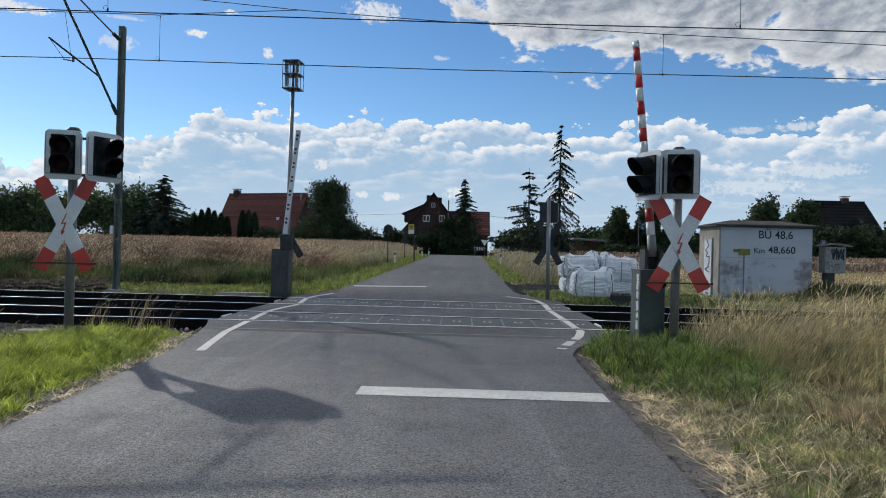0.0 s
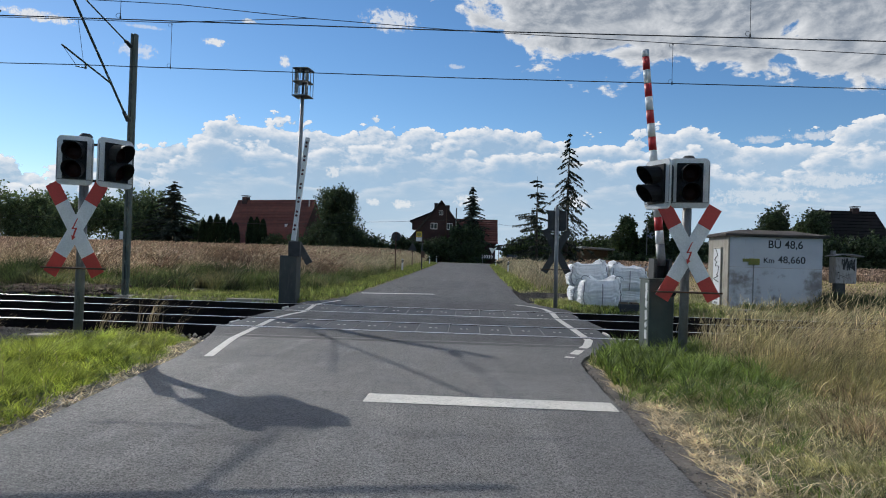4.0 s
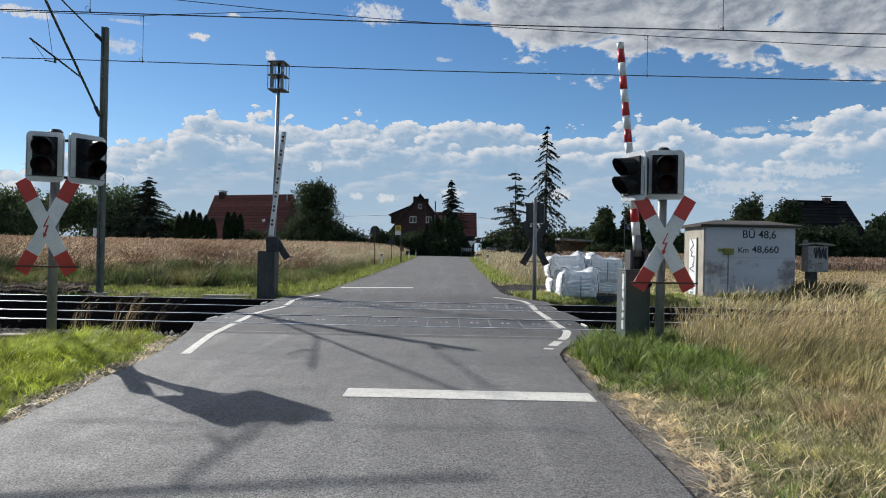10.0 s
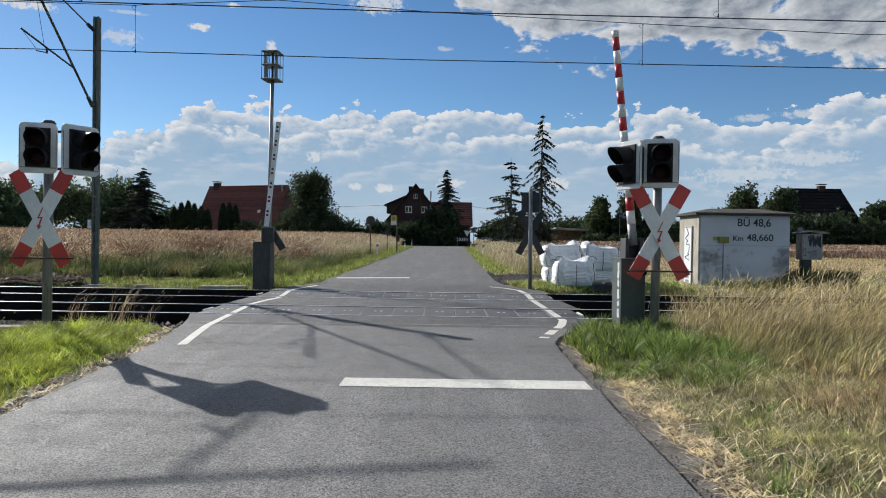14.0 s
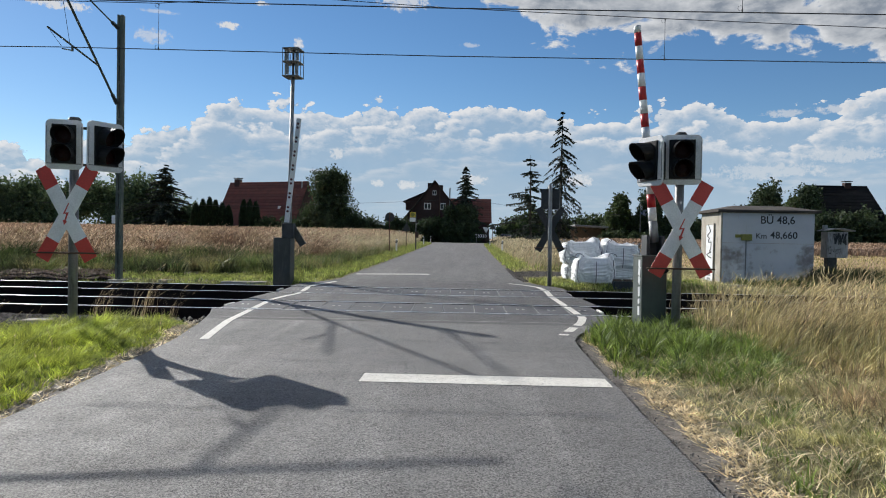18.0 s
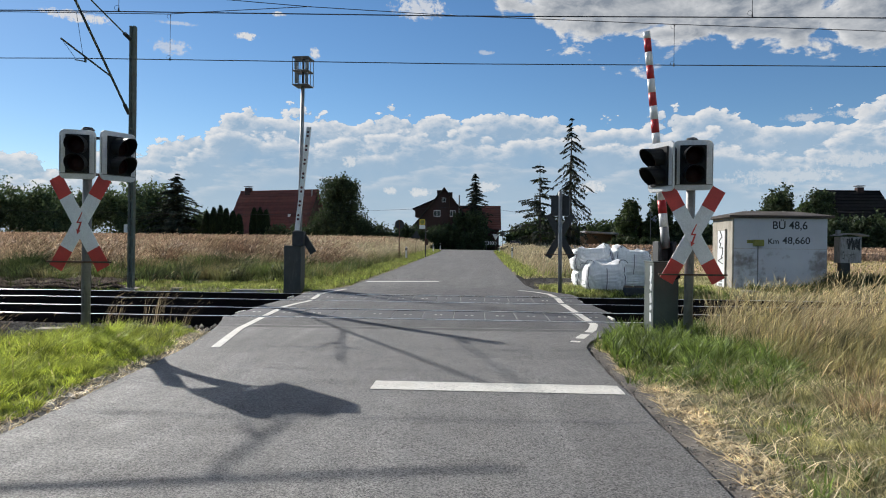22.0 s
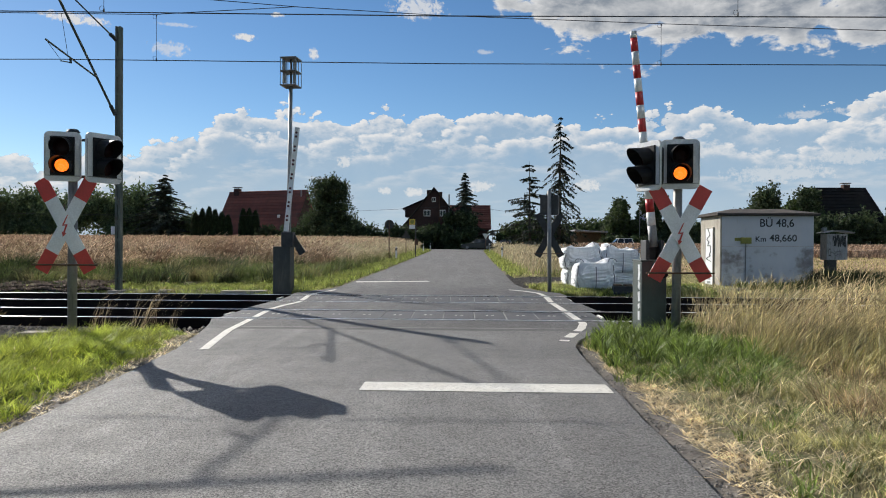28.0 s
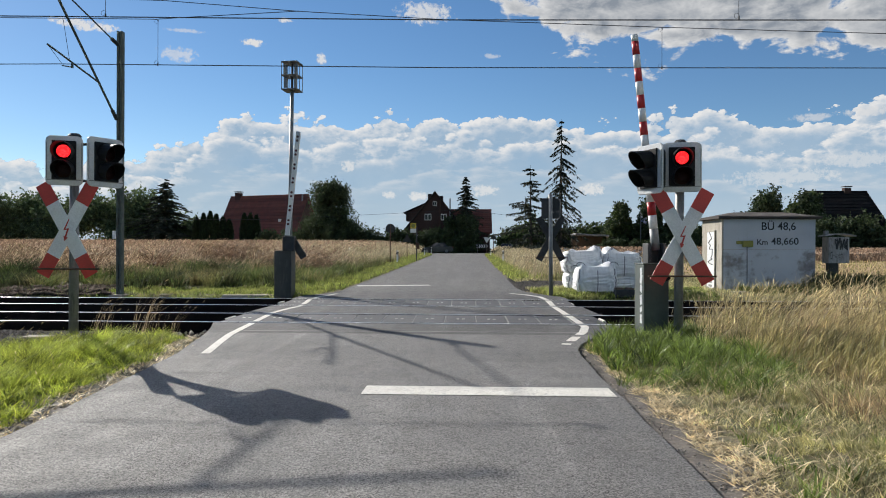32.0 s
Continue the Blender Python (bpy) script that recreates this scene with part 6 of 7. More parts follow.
    grow("straw_litter", xs, ys, 0.09, 0.009, M["straw"], "pale dead straw lying in the turf", "straw", 3.0)
    stones("asphalt_crumbs", 2600, 1.3, 2.0, 2.5, 11.0, lambda x, y: ground_z(x, y) + 0.01, 0.009, M["asphalt_mid"], "dark crumbs of broken asphalt edge", lambda x, y: np.abs(x - R(y) - 0.03 - 0.04 * lump(x * 5, y * 5)) < 0.08)
    # straw along the asphalt edges
    for x0, x1, y0, y1, n in ((1.5, 2.6, 2.5, 11, 17000), (-5.0, -3.2, 4.0, 11.5, 9000)):
        xs, ys = scatter(n, x0, x1, y0, y1, lambda x, y: (np.maximum(L(y) - x, x - R(y)) > np.where(x < 0, 0.05, 0.2) + 0.1 * lump(x, y, 3.0)) & (np.maximum(L(y) - x, x - R(y)) < np.where(x < 0, 0.3, 0.46) + 0.2 * lump(x, y, 2.5)))
        grow("straw_litter", xs, ys, 0.055, 0.014, M["straw"], "pale straw litter along the road edge", "straw", 4.0)
    # beyond the track, left: bright mown strip, dark weed mounds, tilled earth, russet and bleached grass on the slope
    xs, ys = scatter(52000, -24, -3.8, 20.2, 25.0, lambda x, y: verge(x, y, 0.3) & (y < 22.1 + 0.5 * lump(x, y, 0.9) + np.clip((x + 10) / 4, 0, 1.6)) & (x + 1.6 * lump(x, y, 0.8) > -13.5))
    grow("verge_grass", xs, ys, 0.12 + 0.05 * lump(xs, ys, 1.1, 3.0), 0.016, M["far_verge"], "bright short grass strip behind the track", "grass", 0.8)
    mound = lambda x, y: verge(x, y, 1.7) & (y > 22.0 + 0.7 * lump(x, y, 0.6, 4.0) - 0.9 * np.clip((-9 - x) / 3, 0, 1)) & (y < 28.5 + lump(x, y, 0.7, 2.0))
    xs, ys, a, size = tufted(300, 130, 0.24, -34, -5.6, 20.6, 29.5, mound)
    grow("weeds", xs, ys, (0.5 + 0.2 * lump(xs, ys, 0.55, 2.0)) * size, 0.024, M["dark_weed"], "dark green weed mounds on the bank", "weeds", 1.1, (0.1, 0), out=a)
    xs, ys, a, size = tufted(190, 110, 0.2, -30, -5.2, 21.8, 29, mound)
    grow("weeds", xs, ys, (0.36 + 0.2 * lump(xs, ys, 0.7, 8.0)) * size, 0.02, M["bank"], "fresh green weeds among darker ones on the bank", "weeds", 1.1, (0.15, 0), out=a)
    dug = lambda x, y: (x < -10.8 + 1.2 * lump(x, y, 0.9)) & (y > 20.35) & (y < 22.3 + 0.4 * lump(x, y, 0.8))
    stones("tilled_earth", 26000, -24, -9.5, 20.3, 22.8, lambda x, y: ground_z(x, y) + 0.05 + 0.06 * lump(x, y, 2.4), 0.06, M["tilled"], "brown clods of dug earth beside the track", dug)
    xs, ys, a, size = tufted(240, 14, 0.12, -24, -10, 20.4, 22.8, dug)
    grow("weeds", xs, ys, 0.22 * size, 0.02, M["dark_weed"], "dark weeds in the dug earth", "weeds", 1.0, out=a)
    slope = lambda x, y: verge(x, y, 2.2) & (lump(x, y, 0.4, 6.0) + (y - 25.8) * 0.3 > 0)
    xs, ys, a, size = tufted(560, 80, 0.26, -46, -5.4, 24.0, 37, slope)
    grow("dry_bank_grass", xs, ys, 0.62 * size, 0.014, M["bleached"], "brown ripe grass in uneven swathes on the bank", "grass", 0.8, (0.3, 0), 0.14, out=a)
    xs, ys, a, size = tufted(170, 120, 0.26, -34, -6.0, 24.5, 34, lambda x, y: slope(x, y) & (lump(x, y, 0.5, 1.0) > 0.1))
    grow("dock_weeds", xs, ys, 0.85 * size, 0.02, M["russet"], "russet dock and withered weeds on the bank", "weeds", 0.9, (0.1, 0), 0.1, out=a)
    xs, ys, a, size = tufted(260, 9, 0.3, -40, -5.2, 25.5, 40, lambda x, y: verge(x, y, 1.8))
    grow("tall_grass", xs, ys, 1.0 * (0.6 + 0.4 * size), 0.009, M["roadside"], "tall bleached stalks leaning in the wind", "grass", 0.4, (0.55, 0), 0.2)
    xs, ys = scatter(32000, -50, -6.0, 30, 52, lambda x, y: verge(x, y, 2.6))
    grow("ripe_grain", xs, ys, 0.85, 0.02, M["wheat"], "ripe golden grain", "grain", 0.3, (0.25, 0), 0.14)
    xs, ys = scatter(20000, -100, -4.6, 52, 90, lambda x, y: verge(x, y, 2.4))
    grow("ripe_grain", xs, ys, 0.9, 0.06, M["wheat"], "ripe golden grain", "grain", 0.3, (0.25, 0), 0.14)
    xs, ys = scatter(34000, -24, -4.4, 33, 86, lambda x, y: verge(x, y, 1.5) & (rng.random(len(x)) < np.clip((x + 24) / 17, 0, 1) ** 2.5))
    grow("roadside_grass", xs, ys, 0.78 + 0.25 * lump(xs, ys, 0.5, 2.0), 0.02, M["roadside"], "pale ripe grass along the road", "grass", 0.5, (0.25, 0), 0.16)
    xs, ys = scatter(40000, -6.4, -3.4, 22, 86, lambda x, y: verge(x, y, 0.2))
    grow("verge_grass", xs, ys, 0.22, 0.024, M["far_verge"], "green grass verge along the road", "grass", 0.6)
    xs, ys = scatter(22000, -13, -4.6, 23.5, 48, lambda x, y: verge(x, y, 1.15) & (lump(x, y, 0.6, 9.0) + (44 - y) * 0.06 > 0))
    grow("weeds", xs, ys, 0.55 + 0.18 * lump(xs, ys, 0.8, 2.0), 0.022, M["bank"], "green and brown weeds before the roadside grass", "weeds", 0.6, (0.1, 0))
    # beyond the track, right
    xs, ys = scatter(46000, 2.0, 16, 20.2, 30, lambda x, y: verge(x, y, 0.3) & ~((y > 23.8) & (y < 27.5) & (x < 7)))
    grow("verge_grass", xs, ys, 0.13, 0.02, M["turf"], "short green and yellow grass by the hut", "grass", 0.7)
    xs, ys = scatter(14000, 2.0, 7.5, 20.3, 22.6, lambda x, y: verge(x, y, 0.3))
    grow("verge_grass", xs, ys, 0.16, 0.02, M["far_verge"], "green grass before the bulk bags", "grass", 0.7)
    xs, ys = scatter(20000, 2.4, 50, 28, 58, lambda x, y: verge(x, y, 0.6))
    grow("meadow_grass", xs, ys, 0.12, 0.05, M["half_dry"], "mown meadow grass", "grass", 0.7)
    xs, ys = scatter(16000, 2.6, 8.5, 27.5, 84, lambda x, y: verge(x, y, 0.9))
    grow("roadside_grass", xs, ys, 0.7 + 0.25 * lump(xs, ys, 0.6, 5.0), 0.02, M["roadside"], "pale ripe grass along the road", "grass", 0.5, (0.25, 0), 0.16)
    xs, ys = scatter(22000, 2.0, 5.5, 28, 84, lambda x, y: verge(x, y, 0.15))
    grow("verge_grass", xs, ys, 0.24, 0.03, M["far_verge"], "green grass verge along the road", "grass", 0.6)
    xs, ys = scatter(26000, 7.5, 90, 56, 90)
    grow("ripe_grain", xs, ys, 0.8, 0.075, M["wheat"], "ripe golden grain", "grain", 0.3, (0.2, 0), 0.14)
    xs, ys = scatter(3000, 8.6, 12.8, 21.2, 22.3)
    grow("weeds", xs, ys, 0.3 + 0.22 * lump(xs, ys, 1.6, 1.0), 0.02, M["bank"], "weeds against the foot of the hut", "weeds", 0.6)
    xs, ys = scatter(2600, 11.1, 12.9, 21.5, 22.6)
    grow("weeds", xs, ys, 0.62 + 0.25 * lump(xs, ys, 1.5, 3.0), 0.025, M["dark_weed"], "dark weeds under the relay cabinet", "weeds", 0.6)
    for nm, y0, y1, x0, x1 in (("grain_canopy", 33, 90, -130, -7.5), ("grain_canopy", 58, 90, 9, 110)):
        gx, gy = np.meshgrid(np.linspace(x0, x1, 160), np.linspace(y0, y1, 90))
        gz = ground_z(gx, gy) + 0.6 + 0.09 * lump(gx, gy, 0.7) + rng.uniform(-0.06, 0.06, gx.shape)
        gz[0] -= 0.6
        i = (np.arange(89)[:, None] * 160 + np.arange(159)[None]).ravel()
        soup(nm, np.stack([gx.ravel(), gy.ravel(), gz.ravel()], 1), np.concatenate([np.stack([i, i + 1, i + 161], 1), np.stack([i, i + 161, i + 160], 1)]), M["wheat"], None, "dense canopy of ripe grain", "grain", "stuff")
    stones("road_edge_gravel", 3200, 1.3, 2.3, 2.5, 11.2, lambda x, y: ground_z(x, y) - 0.004, 0.010, M["gravel"], "fine gravel along the road edge", lambda x, y: (x > R(y) + 0.0) & (x < R(y) + 0.3 + 0.15 * lump(x, y, 2.0)))
    stones("road_edge_gravel", 4000, -4.6, -3.1, 4.0, 11.6, lambda x, y: ground_z(x, y), 0.014, M["gravel"], "fine gravel along the road edge", lambda x, y: (x < L(y)) & (x > L(y) - 0.3 - 0.1 * lump(x, y, 2.0)))
    stones("track_path_gravel", 16000, 1.7, 7.0, 22.6, 30, lambda x, y: ground_z(x, y), 0.03, M["dark_gravel"], "dark grey gravel of a side track", lambda x, y: (x > R(y)) & (((y > 23.8) & (y < 27.3)) | (x < R(y) + 1.0)))


plant_ground()


# ---- clouds ----
def cloud_mat(name, build):
    k = Nodes(name)
    m = k.m
    k.t.nodes.remove(k.b)
    uv = k.t.nodes.new("ShaderNodeUVMap")
    uv.uv_map = "sky"
    k.co = uv.outputs[0]
    col, alpha, power = build(k)
    em = k.put("ShaderNodeEmission", Color=col, Strength=power)
    tr = k.t.nodes.new("ShaderNodeBsdfTransparent")
    mx = k.put("ShaderNodeMixShader", i0=alpha, i1=tr.outputs[0], i2=em.outputs[0])
    k.t.links.new(mx.outputs[0], k.t.nodes["Material Output"].inputs[0])
    return m


def curve_node(k, fac, rows, lo, hi):
    """A value that follows rows of (azimuth, height), between lo and hi."""
    n = k.t.nodes.new("ShaderNodeFloatCurve")
    k.to(k.ramp(fac, -50, 50), n.inputs[1])
    c = n.mapping.curves[0]
    pts = [((a + 50) / 100, (h - lo) / (hi - lo)) for a, h in rows]
    while len(c.points) < len(pts):
        c.points.new(0.5, 0.5)
    for p, q in zip(c.points, pts):
        p.location = q
        p.handle_type = "AUTO"
    n.mapping.update()
    return k.math("ADD", k.math("MULTIPLY", n.outputs[0], hi - lo), lo)


def scraps(k, u, v, rows):
    """Small lone clouds: soft ellipses at (azimuth, height, half width, half height, strength), broken up by noise."""
    rag = k.math("MULTIPLY", k.math("SUBTRACT", k.noise(1.9, 9, None, 0.7), 0.5), 5.5)
    out = None
    for az, el, w, h, power in rows:
        dx = k.math("DIVIDE", k.math("SUBTRACT", u, az), w)
        dy = k.math("DIVIDE", k.math("SUBTRACT", v, el), h)
        r = k.math("ADD", k.math("ADD", k.math("MULTIPLY", dx, dx), k.math("MULTIPLY", dy, dy)), rag)
        one = k.math("MULTIPLY", k.ramp(r, 1.0, 0.2), power)
        out = one if out is None else k.math("MAXIMUM", out, one)
    return out


def bank(k):
    """The cumulus bank over the horizon: heaped ridges lit on the side of the sun, smooth pale haze below."""
    sep = k.put("ShaderNodeSeparateXYZ", Vector=k.co)
    u, v = sep.outputs[0], sep.outputs[1]
    top = curve_node(k, u, ((-50, 6.6), (-38, 7.2), (-32, 7.4), (-28, 8.3), (-25, 9.2), (-22.5, 11.0), (-18, 12.3), (-13, 11.9), (-8, 12.2), (-4, 12.5), (0, 12.1), (5, 12.4), (9, 12.1), (13, 11.9), (19, 12.0), (23, 11.0), (28, 11.6), (33, 12.2), (50, 13)), 0, 20)
    haze = k.mix(k.ramp(v, 0.5, 9), (0.56, 0.71, 0.83), (0.34, 0.53, 0.75))
    haze = k.mix(k.math("MULTIPLY", k.ramp(k.noise(0.22, 5, None, 0.6), 0.4, 0.7), 0.35), haze, (0.62, 0.74, 0.86))
    col, alpha = haze, None
    for i, (drop, sx, sy, size, wide, glowing) in enumerate(((0.0, 0.7, 1.1, 0.36, 2.0, 1.0), (1.7, 0.7, 1.25, 0.4, 2.0, 0.95), (4.4, 0.45, 1.5, 0.34, 2.2, 0.36), (7.4, 0.3, 2.0, 0.4, 2.0, 0.2))):
        st = k.put("ShaderNodeMapping", Vector=k.co, Scale=(sx, sy, 1), Location=(7.3 * i, 3.1 * i, 0)).outputs[0]
        warp = k.put("ShaderNodeTexNoise", Vector=st, Scale=0.9, Detail=6.0).outputs[1]
        bent = k.mix(0.5, st, warp, "ADD")
        puffs = []
        for shift in ((0.0, 0.0, 0.0), (-0.28, 0.34, 0.0)):
            vor = k.t.nodes.new("ShaderNodeTexVoronoi")
            vor.feature = "SMOOTH_F1"
            k.to(k.put("ShaderNodeMapping", Vector=bent, Location=shift).outputs[0], vor.inputs["Vector"])
            vor.inputs["Scale"].default_value, vor.inputs["Detail"].default_value = size, 4.0
            vor.inputs["Roughness"].default_value, vor.inputs["Lacunarity"].default_value, vor.inputs["Smoothness"].default_value = 0.52, 2.3, 0.15
            puffs.append(k.math("SUBTRACT", 0.5, vor.outputs["Distance"]))
        relief = k.math("MULTIPLY", k.math("SUBTRACT", puffs[0], puffs[1]), 2.4)
        big = k.math("SUBTRACT", k.noise(0.12 + 0.05 * i, 3, st), 0.5)
        d = k.math("SUBTRACT", k.math("ADD", k.math("ADD", k.math("SUBTRACT", top, drop), k.math("MULTIPLY", puffs[0], 2.4)), k.math("MULTIPLY", big, 1.6 + 2.2 * i)), v)
        a = k.ramp(d, 0.0, 0.12 + 0.3 * i)
        rim = k.math("POWER", k.ramp(d, wide, 0.0), 1.3)
        lit = k.math("ADD", k.math("MULTIPLY", rim, 0.85), k.math("MULTIPLY", relief, k.ramp(d, wide * 1.5, 0.0)))
        lit = k.math("ADD", lit, k.math("MULTIPLY", k.math("SUBTRACT", k.noise(1.3, 7, st, 0.6), 0.5), 0.5), True)
        lit = k.math("MULTIPLY", lit, glowing)
        shade = k.mix(k.ramp(v, 2, 10), (0.52, 0.67, 0.81), (0.4, 0.56, 0.74))
        body = k.mix(lit, shade, (1.0, 1.0, 1.0))
        fade = k.math("MULTIPLY", a, k.ramp(d, wide * 1.6, wide * 0.5))
        col = k.mix(fade, col, body)
        alpha = a if alpha is None else k.math("MAXIMUM", alpha, a)
    low = scraps(k, u, v, ((-5.2, 4.5, 1.0, 0.4, 0.8), (-7.6, 4.6, 0.6, 0.35, 0.7), (-11.2, 7.0, 0.6, 0.5, 0.7), (0.5, 5.0, 1.3, 0.5, 0.7), (9.5, 5.0, 1.2, 0.5, 0.8), (24, 5.6, 4.0, 0.7, 0.5), (29, 6.6, 3.0, 0.6, 0.5), (17.5, 7.6, 3.0, 0.6, 0.4)))
    col = k.mix(low, col, (0.97, 0.97, 0.96))
    return col, k.math("MULTIPLY", alpha, 0.97), 0.575


def high(k):
    """Broken grey-white cloud high on one side, small scraps elsewhere."""
    sep = k.put("ShaderNodeSeparateXYZ", Vector=k.co)
    u, v = sep.outputs[0], sep.outputs[1]
    st = k.put("ShaderNodeMapping", Vector=k.co, Scale=(0.7, 1.2, 1), Rotation=(0, 0, radians(-8))).outputs[0]
    n1 = k.noise(0.3, 10, st, 0.6, 0.25)
    n1b = k.noise(0.3, 10, k.put("ShaderNodeMapping", Vector=st, Location=(-0.35, 0.3, 0)).outputs[0], 0.6, 0.25)
    low = curve_node(k, u, ((-50, 40), (-12, 34), (-4, 24), (0, 20), (3, 17.6), (8, 16.6), (14, 15.9), (20, 15.4), (26, 14.8), (30, 13.2), (36, 12), (50, 10)), 0, 50)
    d = k.math("ADD", k.math("SUBTRACT", v, low), k.math("MULTIPLY", k.math("SUBTRACT", n1, 0.49), 17))
    alpha = k.ramp(d, 0.1, 1.1)
    shade = k.math("ADD", k.math("MULTIPLY", k.ramp(d, 0.4, 3.0), 0.8), k.math("MULTIPLY", k.math("SUBTRACT", n1b, n1), 3.4), True)
    col = k.mix(shade, (0.95, 0.96, 0.97), (0.33, 0.38, 0.45))
    bits = scraps(k, u, v, ((-32.9, 16.4, 2.6, 0.4, 0.95), (-25.9, 16.9, 1.6, 0.16, 0.5), (-20.6, 16.5, 0.9, 0.32, 1.0), (-26.3, 15.1, 1.5, 0.55, 0.6), (-18.0, 18.4, 0.6, 0.2, 0.9), (-15.0, 15.6, 0.45, 0.45, 0.9), (-6.2, 19.5, 2.4, 0.9, 0.8), (-0.6, 16.1, 0.8, 0.2, 0.5), (24.3, 9.9, 1.6, 0.3, 0.6), (28.0, 10.0, 1.9, 0.35, 0.65)))
    col = k.mix(k.math("MULTIPLY", bits, k.math("SUBTRACT", 1.0, alpha)), col, (0.95, 0.96, 0.97))
    return col, k.math("MAXIMUM", alpha, bits), 0.54


def sky_shell(name, radius, e0, e1, material, label):
    """A curved sheet of sky far behind everything, in degrees of azimuth and height."""
    nu, nv = 60, 24
    az, el = np.meshgrid(np.linspace(-47, 50, nu), np.linspace(e0, e1, nv))
    A, E = np.radians(az), np.radians(el)
    co = np.stack([radius * np.cos(E) * np.sin(A), radius * np.cos(E) * np.cos(A), radius * np.sin(E)], 2).reshape(-1, 3)
    i = (np.arange(nv - 1)[:, None] * nu + np.arange(nu - 1)[None]).ravel()
    tris = np.concatenate([np.stack([i, i + 1, i + nu + 1], 1), np.stack([i, i + nu + 1, i + nu], 1)])
    o = soup(name, co, tris, material, None, label, "clouds", "structure")
    uv = o.data.uv_layers.new(name="sky")
    flat = np.stack([az.ravel(), el.ravel()], 1)[tris.ravel()]
    uv.data.foreach_set("uv", flat.astype(np.float32).ravel())
    return o


BANK = sky_shell("backdrop_cumulus", 3600, -1.0, 17, cloud_mat("cumulus", bank), "sunlit white cumulus bank over the horizon")
HIGH = sky_shell("backdrop_high_cloud", 3300, 9, 25, cloud_mat("high_cloud", high), "broken grey and white clouds high in the sky")


def shading_cloud():
    """The cloud that drifts off the sun: loose scraps, thinning towards its trailing edge."""
    n = 84000
    even = np.arange(n)
    ax, ay, pick = -65 + 365 * (even * 0.8191725134 % 1), -180 + 440 * (even * 0.6710436067 % 1), even * 0.5497004779 % 1
    r = rng.uniform(1.3, 2.4, n)
    bx, by = rng.uniform(-65, 1500, 8000), rng.uniform(-1600, 400, 8000)
    wide = (bx > 310) | (by > 270) | (by < -190)
    ax, ay, r = np.concatenate([ax, bx[wide]]), np.concatenate([ay, by[wide]]), np.concatenate([r, rng.uniform(14, 24, wide.sum())])
    pick = np.concatenate([pick, rng.random(wide.sum())])
    keep = pick < np.where(r > 10, 0.6, np.interp(ax, [-65, -20, 24, 70], [0, 0.19, 0.28, 0.31]))
    ax, ay, r = ax[keep], ay[keep], r[keep]
    n = len(ax)
    shape = np.array([[1, 0, 0], [-1, 0, 0], [0, 1, 0], [0, -1, 0], [0, 0, 0.5], [0, 0, -0.3]])
    tr = np.array([[0, 2, 4], [2, 1, 4], [1, 3, 4], [3, 0, 4], [2, 0, 5], [1, 2, 5], [3, 1, 5], [0, 3, 5]])
    v = shape[None] * r[:, None, None] * rng.uniform(0.75, 1.25, (n, 6, 3))
    v = v + np.stack([ax, ay, rng.uniform(-15, 15, n)], 1)[:, None]
    return soup("backdrop_drifting_cloud", v.reshape(-1, 3), (np.arange(n)[:, None, None] * 6 + tr[None]).reshape(-1, 3), M["cloud"], None, "white cloud drifting off the sun", "cloud", "structure")


M["cloud"] = leafy_mat("cloud_white", (0.9, 0.9, 0.91), (0.95, 0.95, 0.95), None, 0.95, 1.0)
SHADE = shading_cloud()


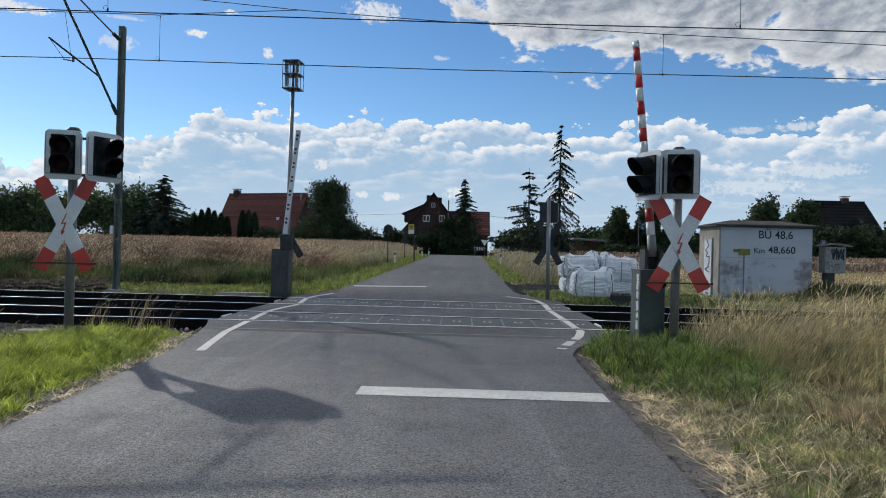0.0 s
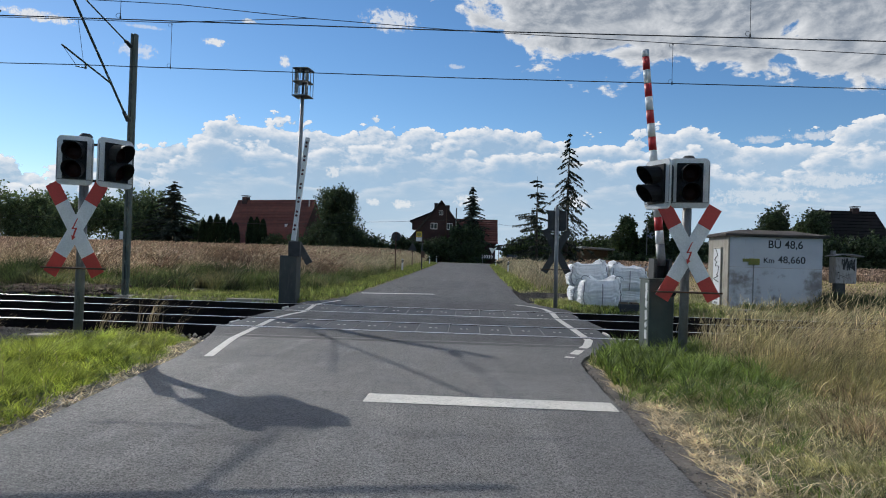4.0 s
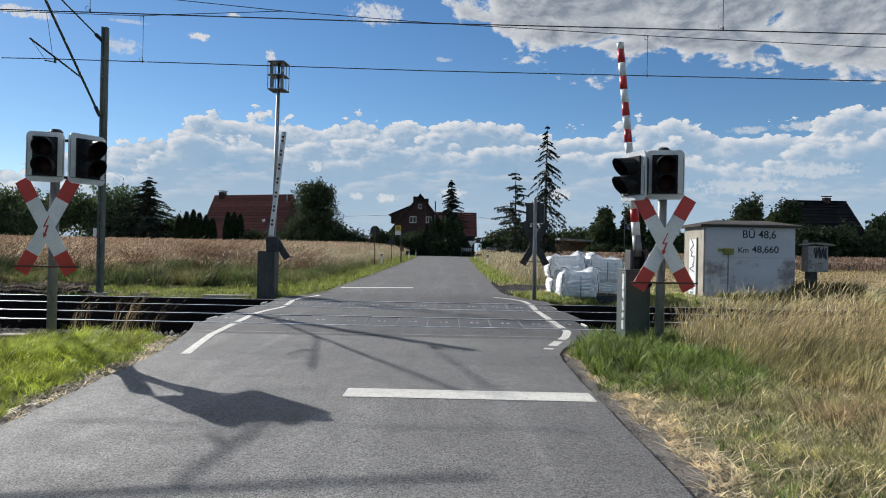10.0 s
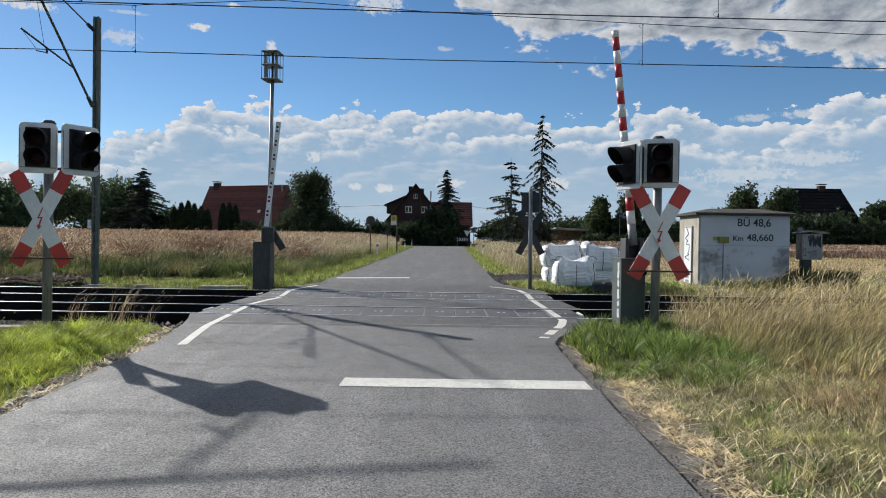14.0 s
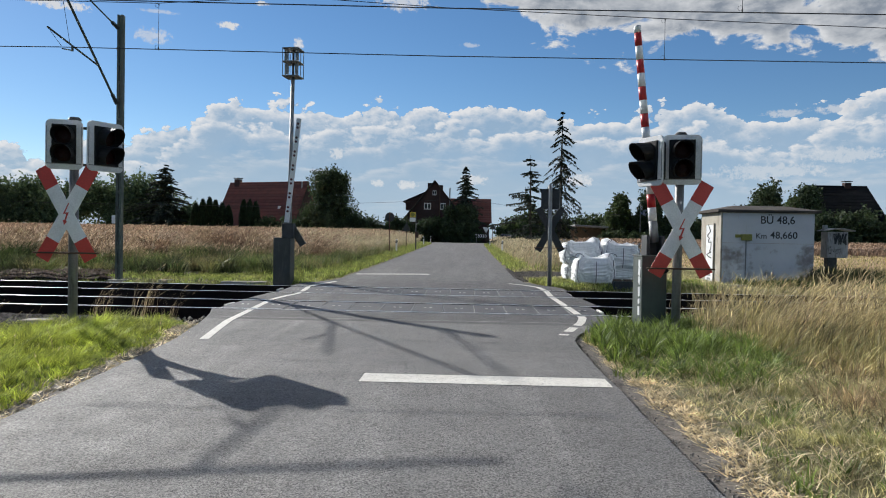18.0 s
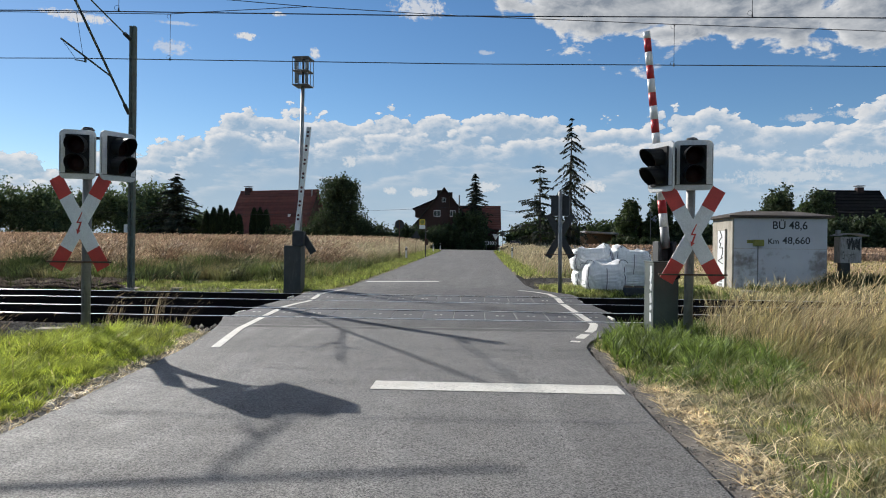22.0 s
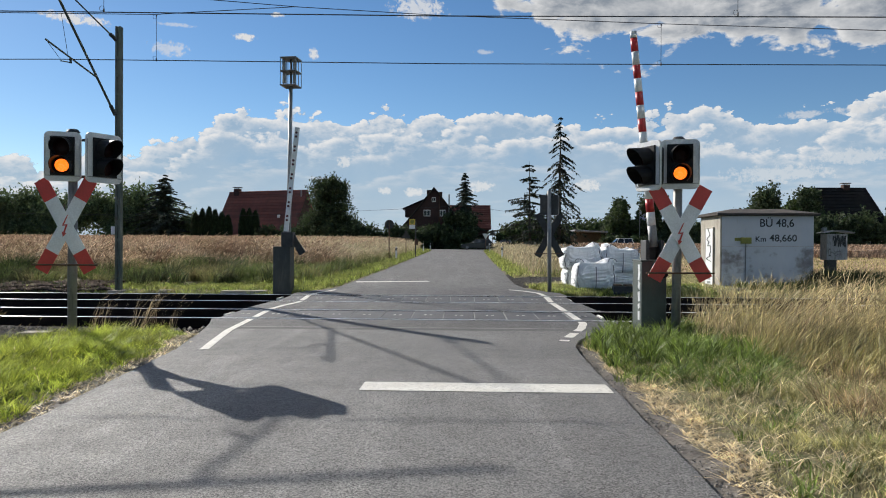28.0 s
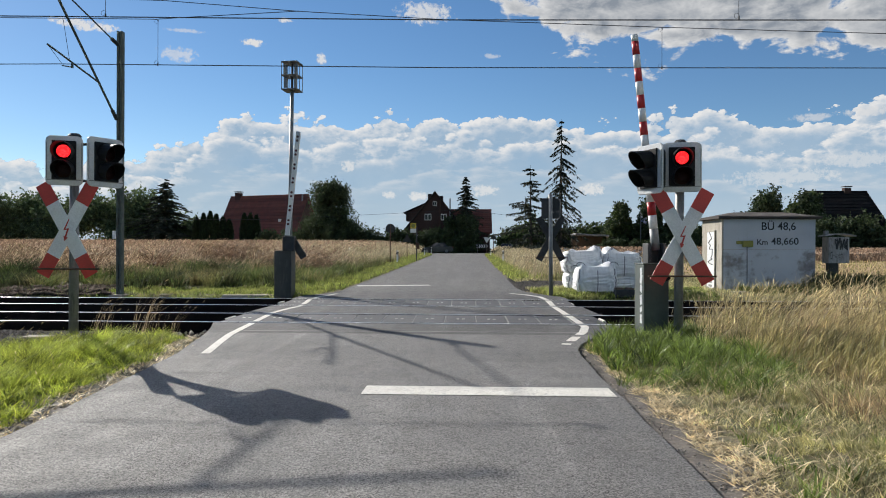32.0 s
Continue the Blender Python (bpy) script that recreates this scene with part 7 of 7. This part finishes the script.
# ---- cars on the main road ----
def car(name, paint, label, wagon=True, tall=0.0):
    """A car that points to -x, its origin on the ground under its middle."""
    t = thing(name, label, "car")
    L, W, H = 4.55, 1.78, 1.47 + tall
    side = [(-2.27, 0.35), (-2.25, 0.62), (-1.9, 0.78), (-0.95, 0.92), (2.1, 0.98), (2.24, 0.85), (2.27, 0.4), (2.1, 0.25), (-2.1, 0.25)]
    bm = prism(bmesh.new(), [(x, z + (tall * 0.6 if z > 0.6 else tall * 0.3)) for x, z in side], -W / 2, W / 2)
    bmesh.ops.bevel(bm, geom=[e for e in bm.edges if abs(e.verts[0].co.y - e.verts[1].co.y) < 1e-4], offset=0.06, segments=2, affect="EDGES")
    part("body", bm, paint, t)
    z0 = 0.9 + tall * 0.6
    back = 2.1 if wagon else 1.5
    bm = bmesh.new()
    base = [(-1.0, z0), (back + 0.05, z0 + 0.06)]
    roof = [(-0.25, H - 0.03), (back - 0.45, H - 0.04)]
    vs = []
    for s in (-1, 1):
        vs.append([bm.verts.new((x, s * W * 0.47, z)) for x, z in base] + [bm.verts.new((x, s * W * 0.37, z)) for x, z in roof[::-1]])
    a, b = vs
    bm.faces.new(a), bm.faces.new(b[::-1])
    for i in range(4):
        bm.faces.new((a[(i + 1) % 4], a[i], b[i], b[(i + 1) % 4]))
    bmesh.ops.recalc_face_normals(bm, faces=bm.faces)
    part("windows", bm, M["glass"], t, "dark tinted windows")
    part("roof", box(bmesh.new(), ((roof[0][0] + roof[1][0]) / 2, 0, H - 0.015), (roof[1][0] - roof[0][0] + 0.1, W * 0.74, 0.06), 0.02), paint, t)
    for x in (-0.55, 0.55, back - 0.3):
        for s in (-1, 1):
            bm = rod(bmesh.new(), (x + (0.1 if x < 0 else 0), s * W * 0.475, z0), (x * 0.9 + (0.25 if x < 0 else 0), s * W * 0.375, H - 0.03), 0.045, n=6)
            part("pillar", bm, paint, t)
    for x in (-1.42, 1.36):
        for s in (-1, 1):
            w = part("wheel", rod(bmesh.new(), (x, s * 0.66, 0.32), (x, s * 0.9, 0.32), 0.32, n=20), M["ink"], t, "black tyre")
            part("rim", rod(bmesh.new(), (x, s * 0.895, 0.32), (x, s * 0.915, 0.32), 0.2, n=12), M["galv"], w)
    for s in (-1, 1):
        part("headlight", box(bmesh.new(), (-2.2, s * 0.65, 0.68 + tall * 0.4), (0.12, 0.32, 0.14), 0.03), M["frame"], t)
        part("tail_light", box(bmesh.new(), (2.22, s * 0.7, 0.82 + tall * 0.4), (0.1, 0.25, 0.2), 0.03), M["boom_red"], t)
        part("mirror", box(bmesh.new(), (-0.75, s * 0.97, z0 + 0.08), (0.12, 0.16, 0.12), 0.03), paint, t)
    return t


M["car_white"] = surf("car_paint_white", (0.72, 0.73, 0.74), (0.76, 0.77, 0.78), 3, 60, 0.25, bump=0.0)
M["car_dark"] = surf("car_paint_dark", (0.03, 0.032, 0.036), (0.04, 0.042, 0.046), 3, 60, 0.25, bump=0.0)
M["car_silver"] = surf("car_paint_silver", (0.35, 0.36, 0.37), (0.4, 0.41, 0.42), 3, 60, 0.25, 0.5, bump=0.0)
CARS = (
    (car("dark_car", M["car_dark"], "dark estate car on the main road"), 2.2, 28.0, -17.2),
    (car("white_car", M["car_white"], "white sport utility car on the main road", True, 0.18), 1.3, 29.2, -17.2),
    (car("white_car", M["car_white"], "white estate car on the main road"), 0.8, 31.0, -18.5),
    (car("dark_car", M["car_dark"], "dark hatchback on the main road", False), -3.6, 32.0, -16.5),
)
parked = car("parked_car", M["car_silver"], "silver car parked beyond the junction")
parked.matrix_world = pose(6.6, 101.5, 0.66, 0, 0, 75)


# ---- loose tufts that sway in the wind ----
def tuft(x, y, n, h, material, label):
    """A clump of ripe stalks about its own foot."""
    v, t = [], []
    for i in range(n):
        a, q = rng.uniform(0, 6.28), 0.16 * math.sqrt(rng.random())
        p = np.array([q * math.cos(a), q * math.sin(a), -0.02])
        hh = h * rng.uniform(0.7, 1.15)
        d = np.array([0.42 * hh + rng.normal() * 0.22 * hh, rng.normal() * 0.2 * hh, hh])
        w = np.array([math.cos(a * 3), math.sin(a * 3), 0]) * 0.003
        m1 = p + d * np.array([0.3, 0.3, 0.55])
        tip = p + d
        e = tip + np.array([0.07, 0, 0.06]) * rng.uniform(0.8, 1.5)
        k = len(v)
        v += [p - w, p + w, m1 + w, m1 - w, tip, (tip + e) / 2 - w * 2.4, (tip + e) / 2 + w * 2.4, e]
        t += [[k, k + 1, k + 2], [k, k + 2, k + 3], [k + 3, k + 2, k + 4], [k + 4, k + 6, k + 5], [k + 5, k + 6, k + 7]]
    o = soup("grass_tuft", np.array(v), np.array(t), material, None, label, "grass", "", "swaying grass tufts")
    o.matrix_world = pose(x, y, float(ground_z(x, y)))
    return o


TUFTS = [tuft(3.9 + 0.6 * i, 9.35 + 0.5 * math.sin(i * 2.1), 70, 0.62 + 0.1 * math.sin(i * 1.7) - 0.02 * i, M["dry"], "tuft of tall ripe grass bending in the wind") for i in range(8)]
TUFTS += [tuft(px, py, n, h, M["brown_dry"], "thin tuft of dry grass beside the rails") for px, py, n, h in ((-5.0, 11.2, 26, 0.8), (-6.9, 9.9, 24, 0.5), (-5.5, 10.9, 14, 0.55), (-6.2, 9.2, 22, 0.42), (-4.7, 11.4, 12, 0.5))]


def motions():
    for o, glowing, inside, lit, turn in LIT:
        a, b = pose(*inside, 0, 0, turn), pose(*lit, 0, 0, turn)
        if glowing == "glow_amber":
            walk(o, [(0, a), (25.8, a), (25.9, b), (28.7, b), (28.8, a), (32, a)])
        else:
            walk(o, [(0, a), (28.7, a), (28.8, b), (32, b)])
    for o, x0, t0, v in CARS:
        walk(o, [(t, pose(x0 + v * (t - t0), 94.6, 0.71)) for t in (0, 8, 16, 24, 28, 32)])
    walk(BANK, [(0, pose(0, 0, 0, 0, 0, 0.9)), (32, pose(0, 0, 0, 0, 0, -1.3))])
    walk(HIGH, [(0, pose(0, 0, 0, 0, 0, 1.6)), (32, pose(0, 0, 0, 0, 0, -2.9))])
    c = SUN * 900
    walk(SHADE, [(t, pose(c.x - 70 + 15 * t, c.y, c.z)) for t in (0, 16, 32)])
    for i, o in enumerate(TUFTS):
        p = o.matrix_world.translation
        walk(o, [(t, pose(p.x, p.y, p.z, 2.0 * math.sin(t * 1.9 + i), 5 * math.sin(t * 1.35 + i * 0.9) + 2.5 * math.sin(t * 3.1 + i * 2.0), 0)) for t in np.arange(0, 32.01, 0.8)])


motions()
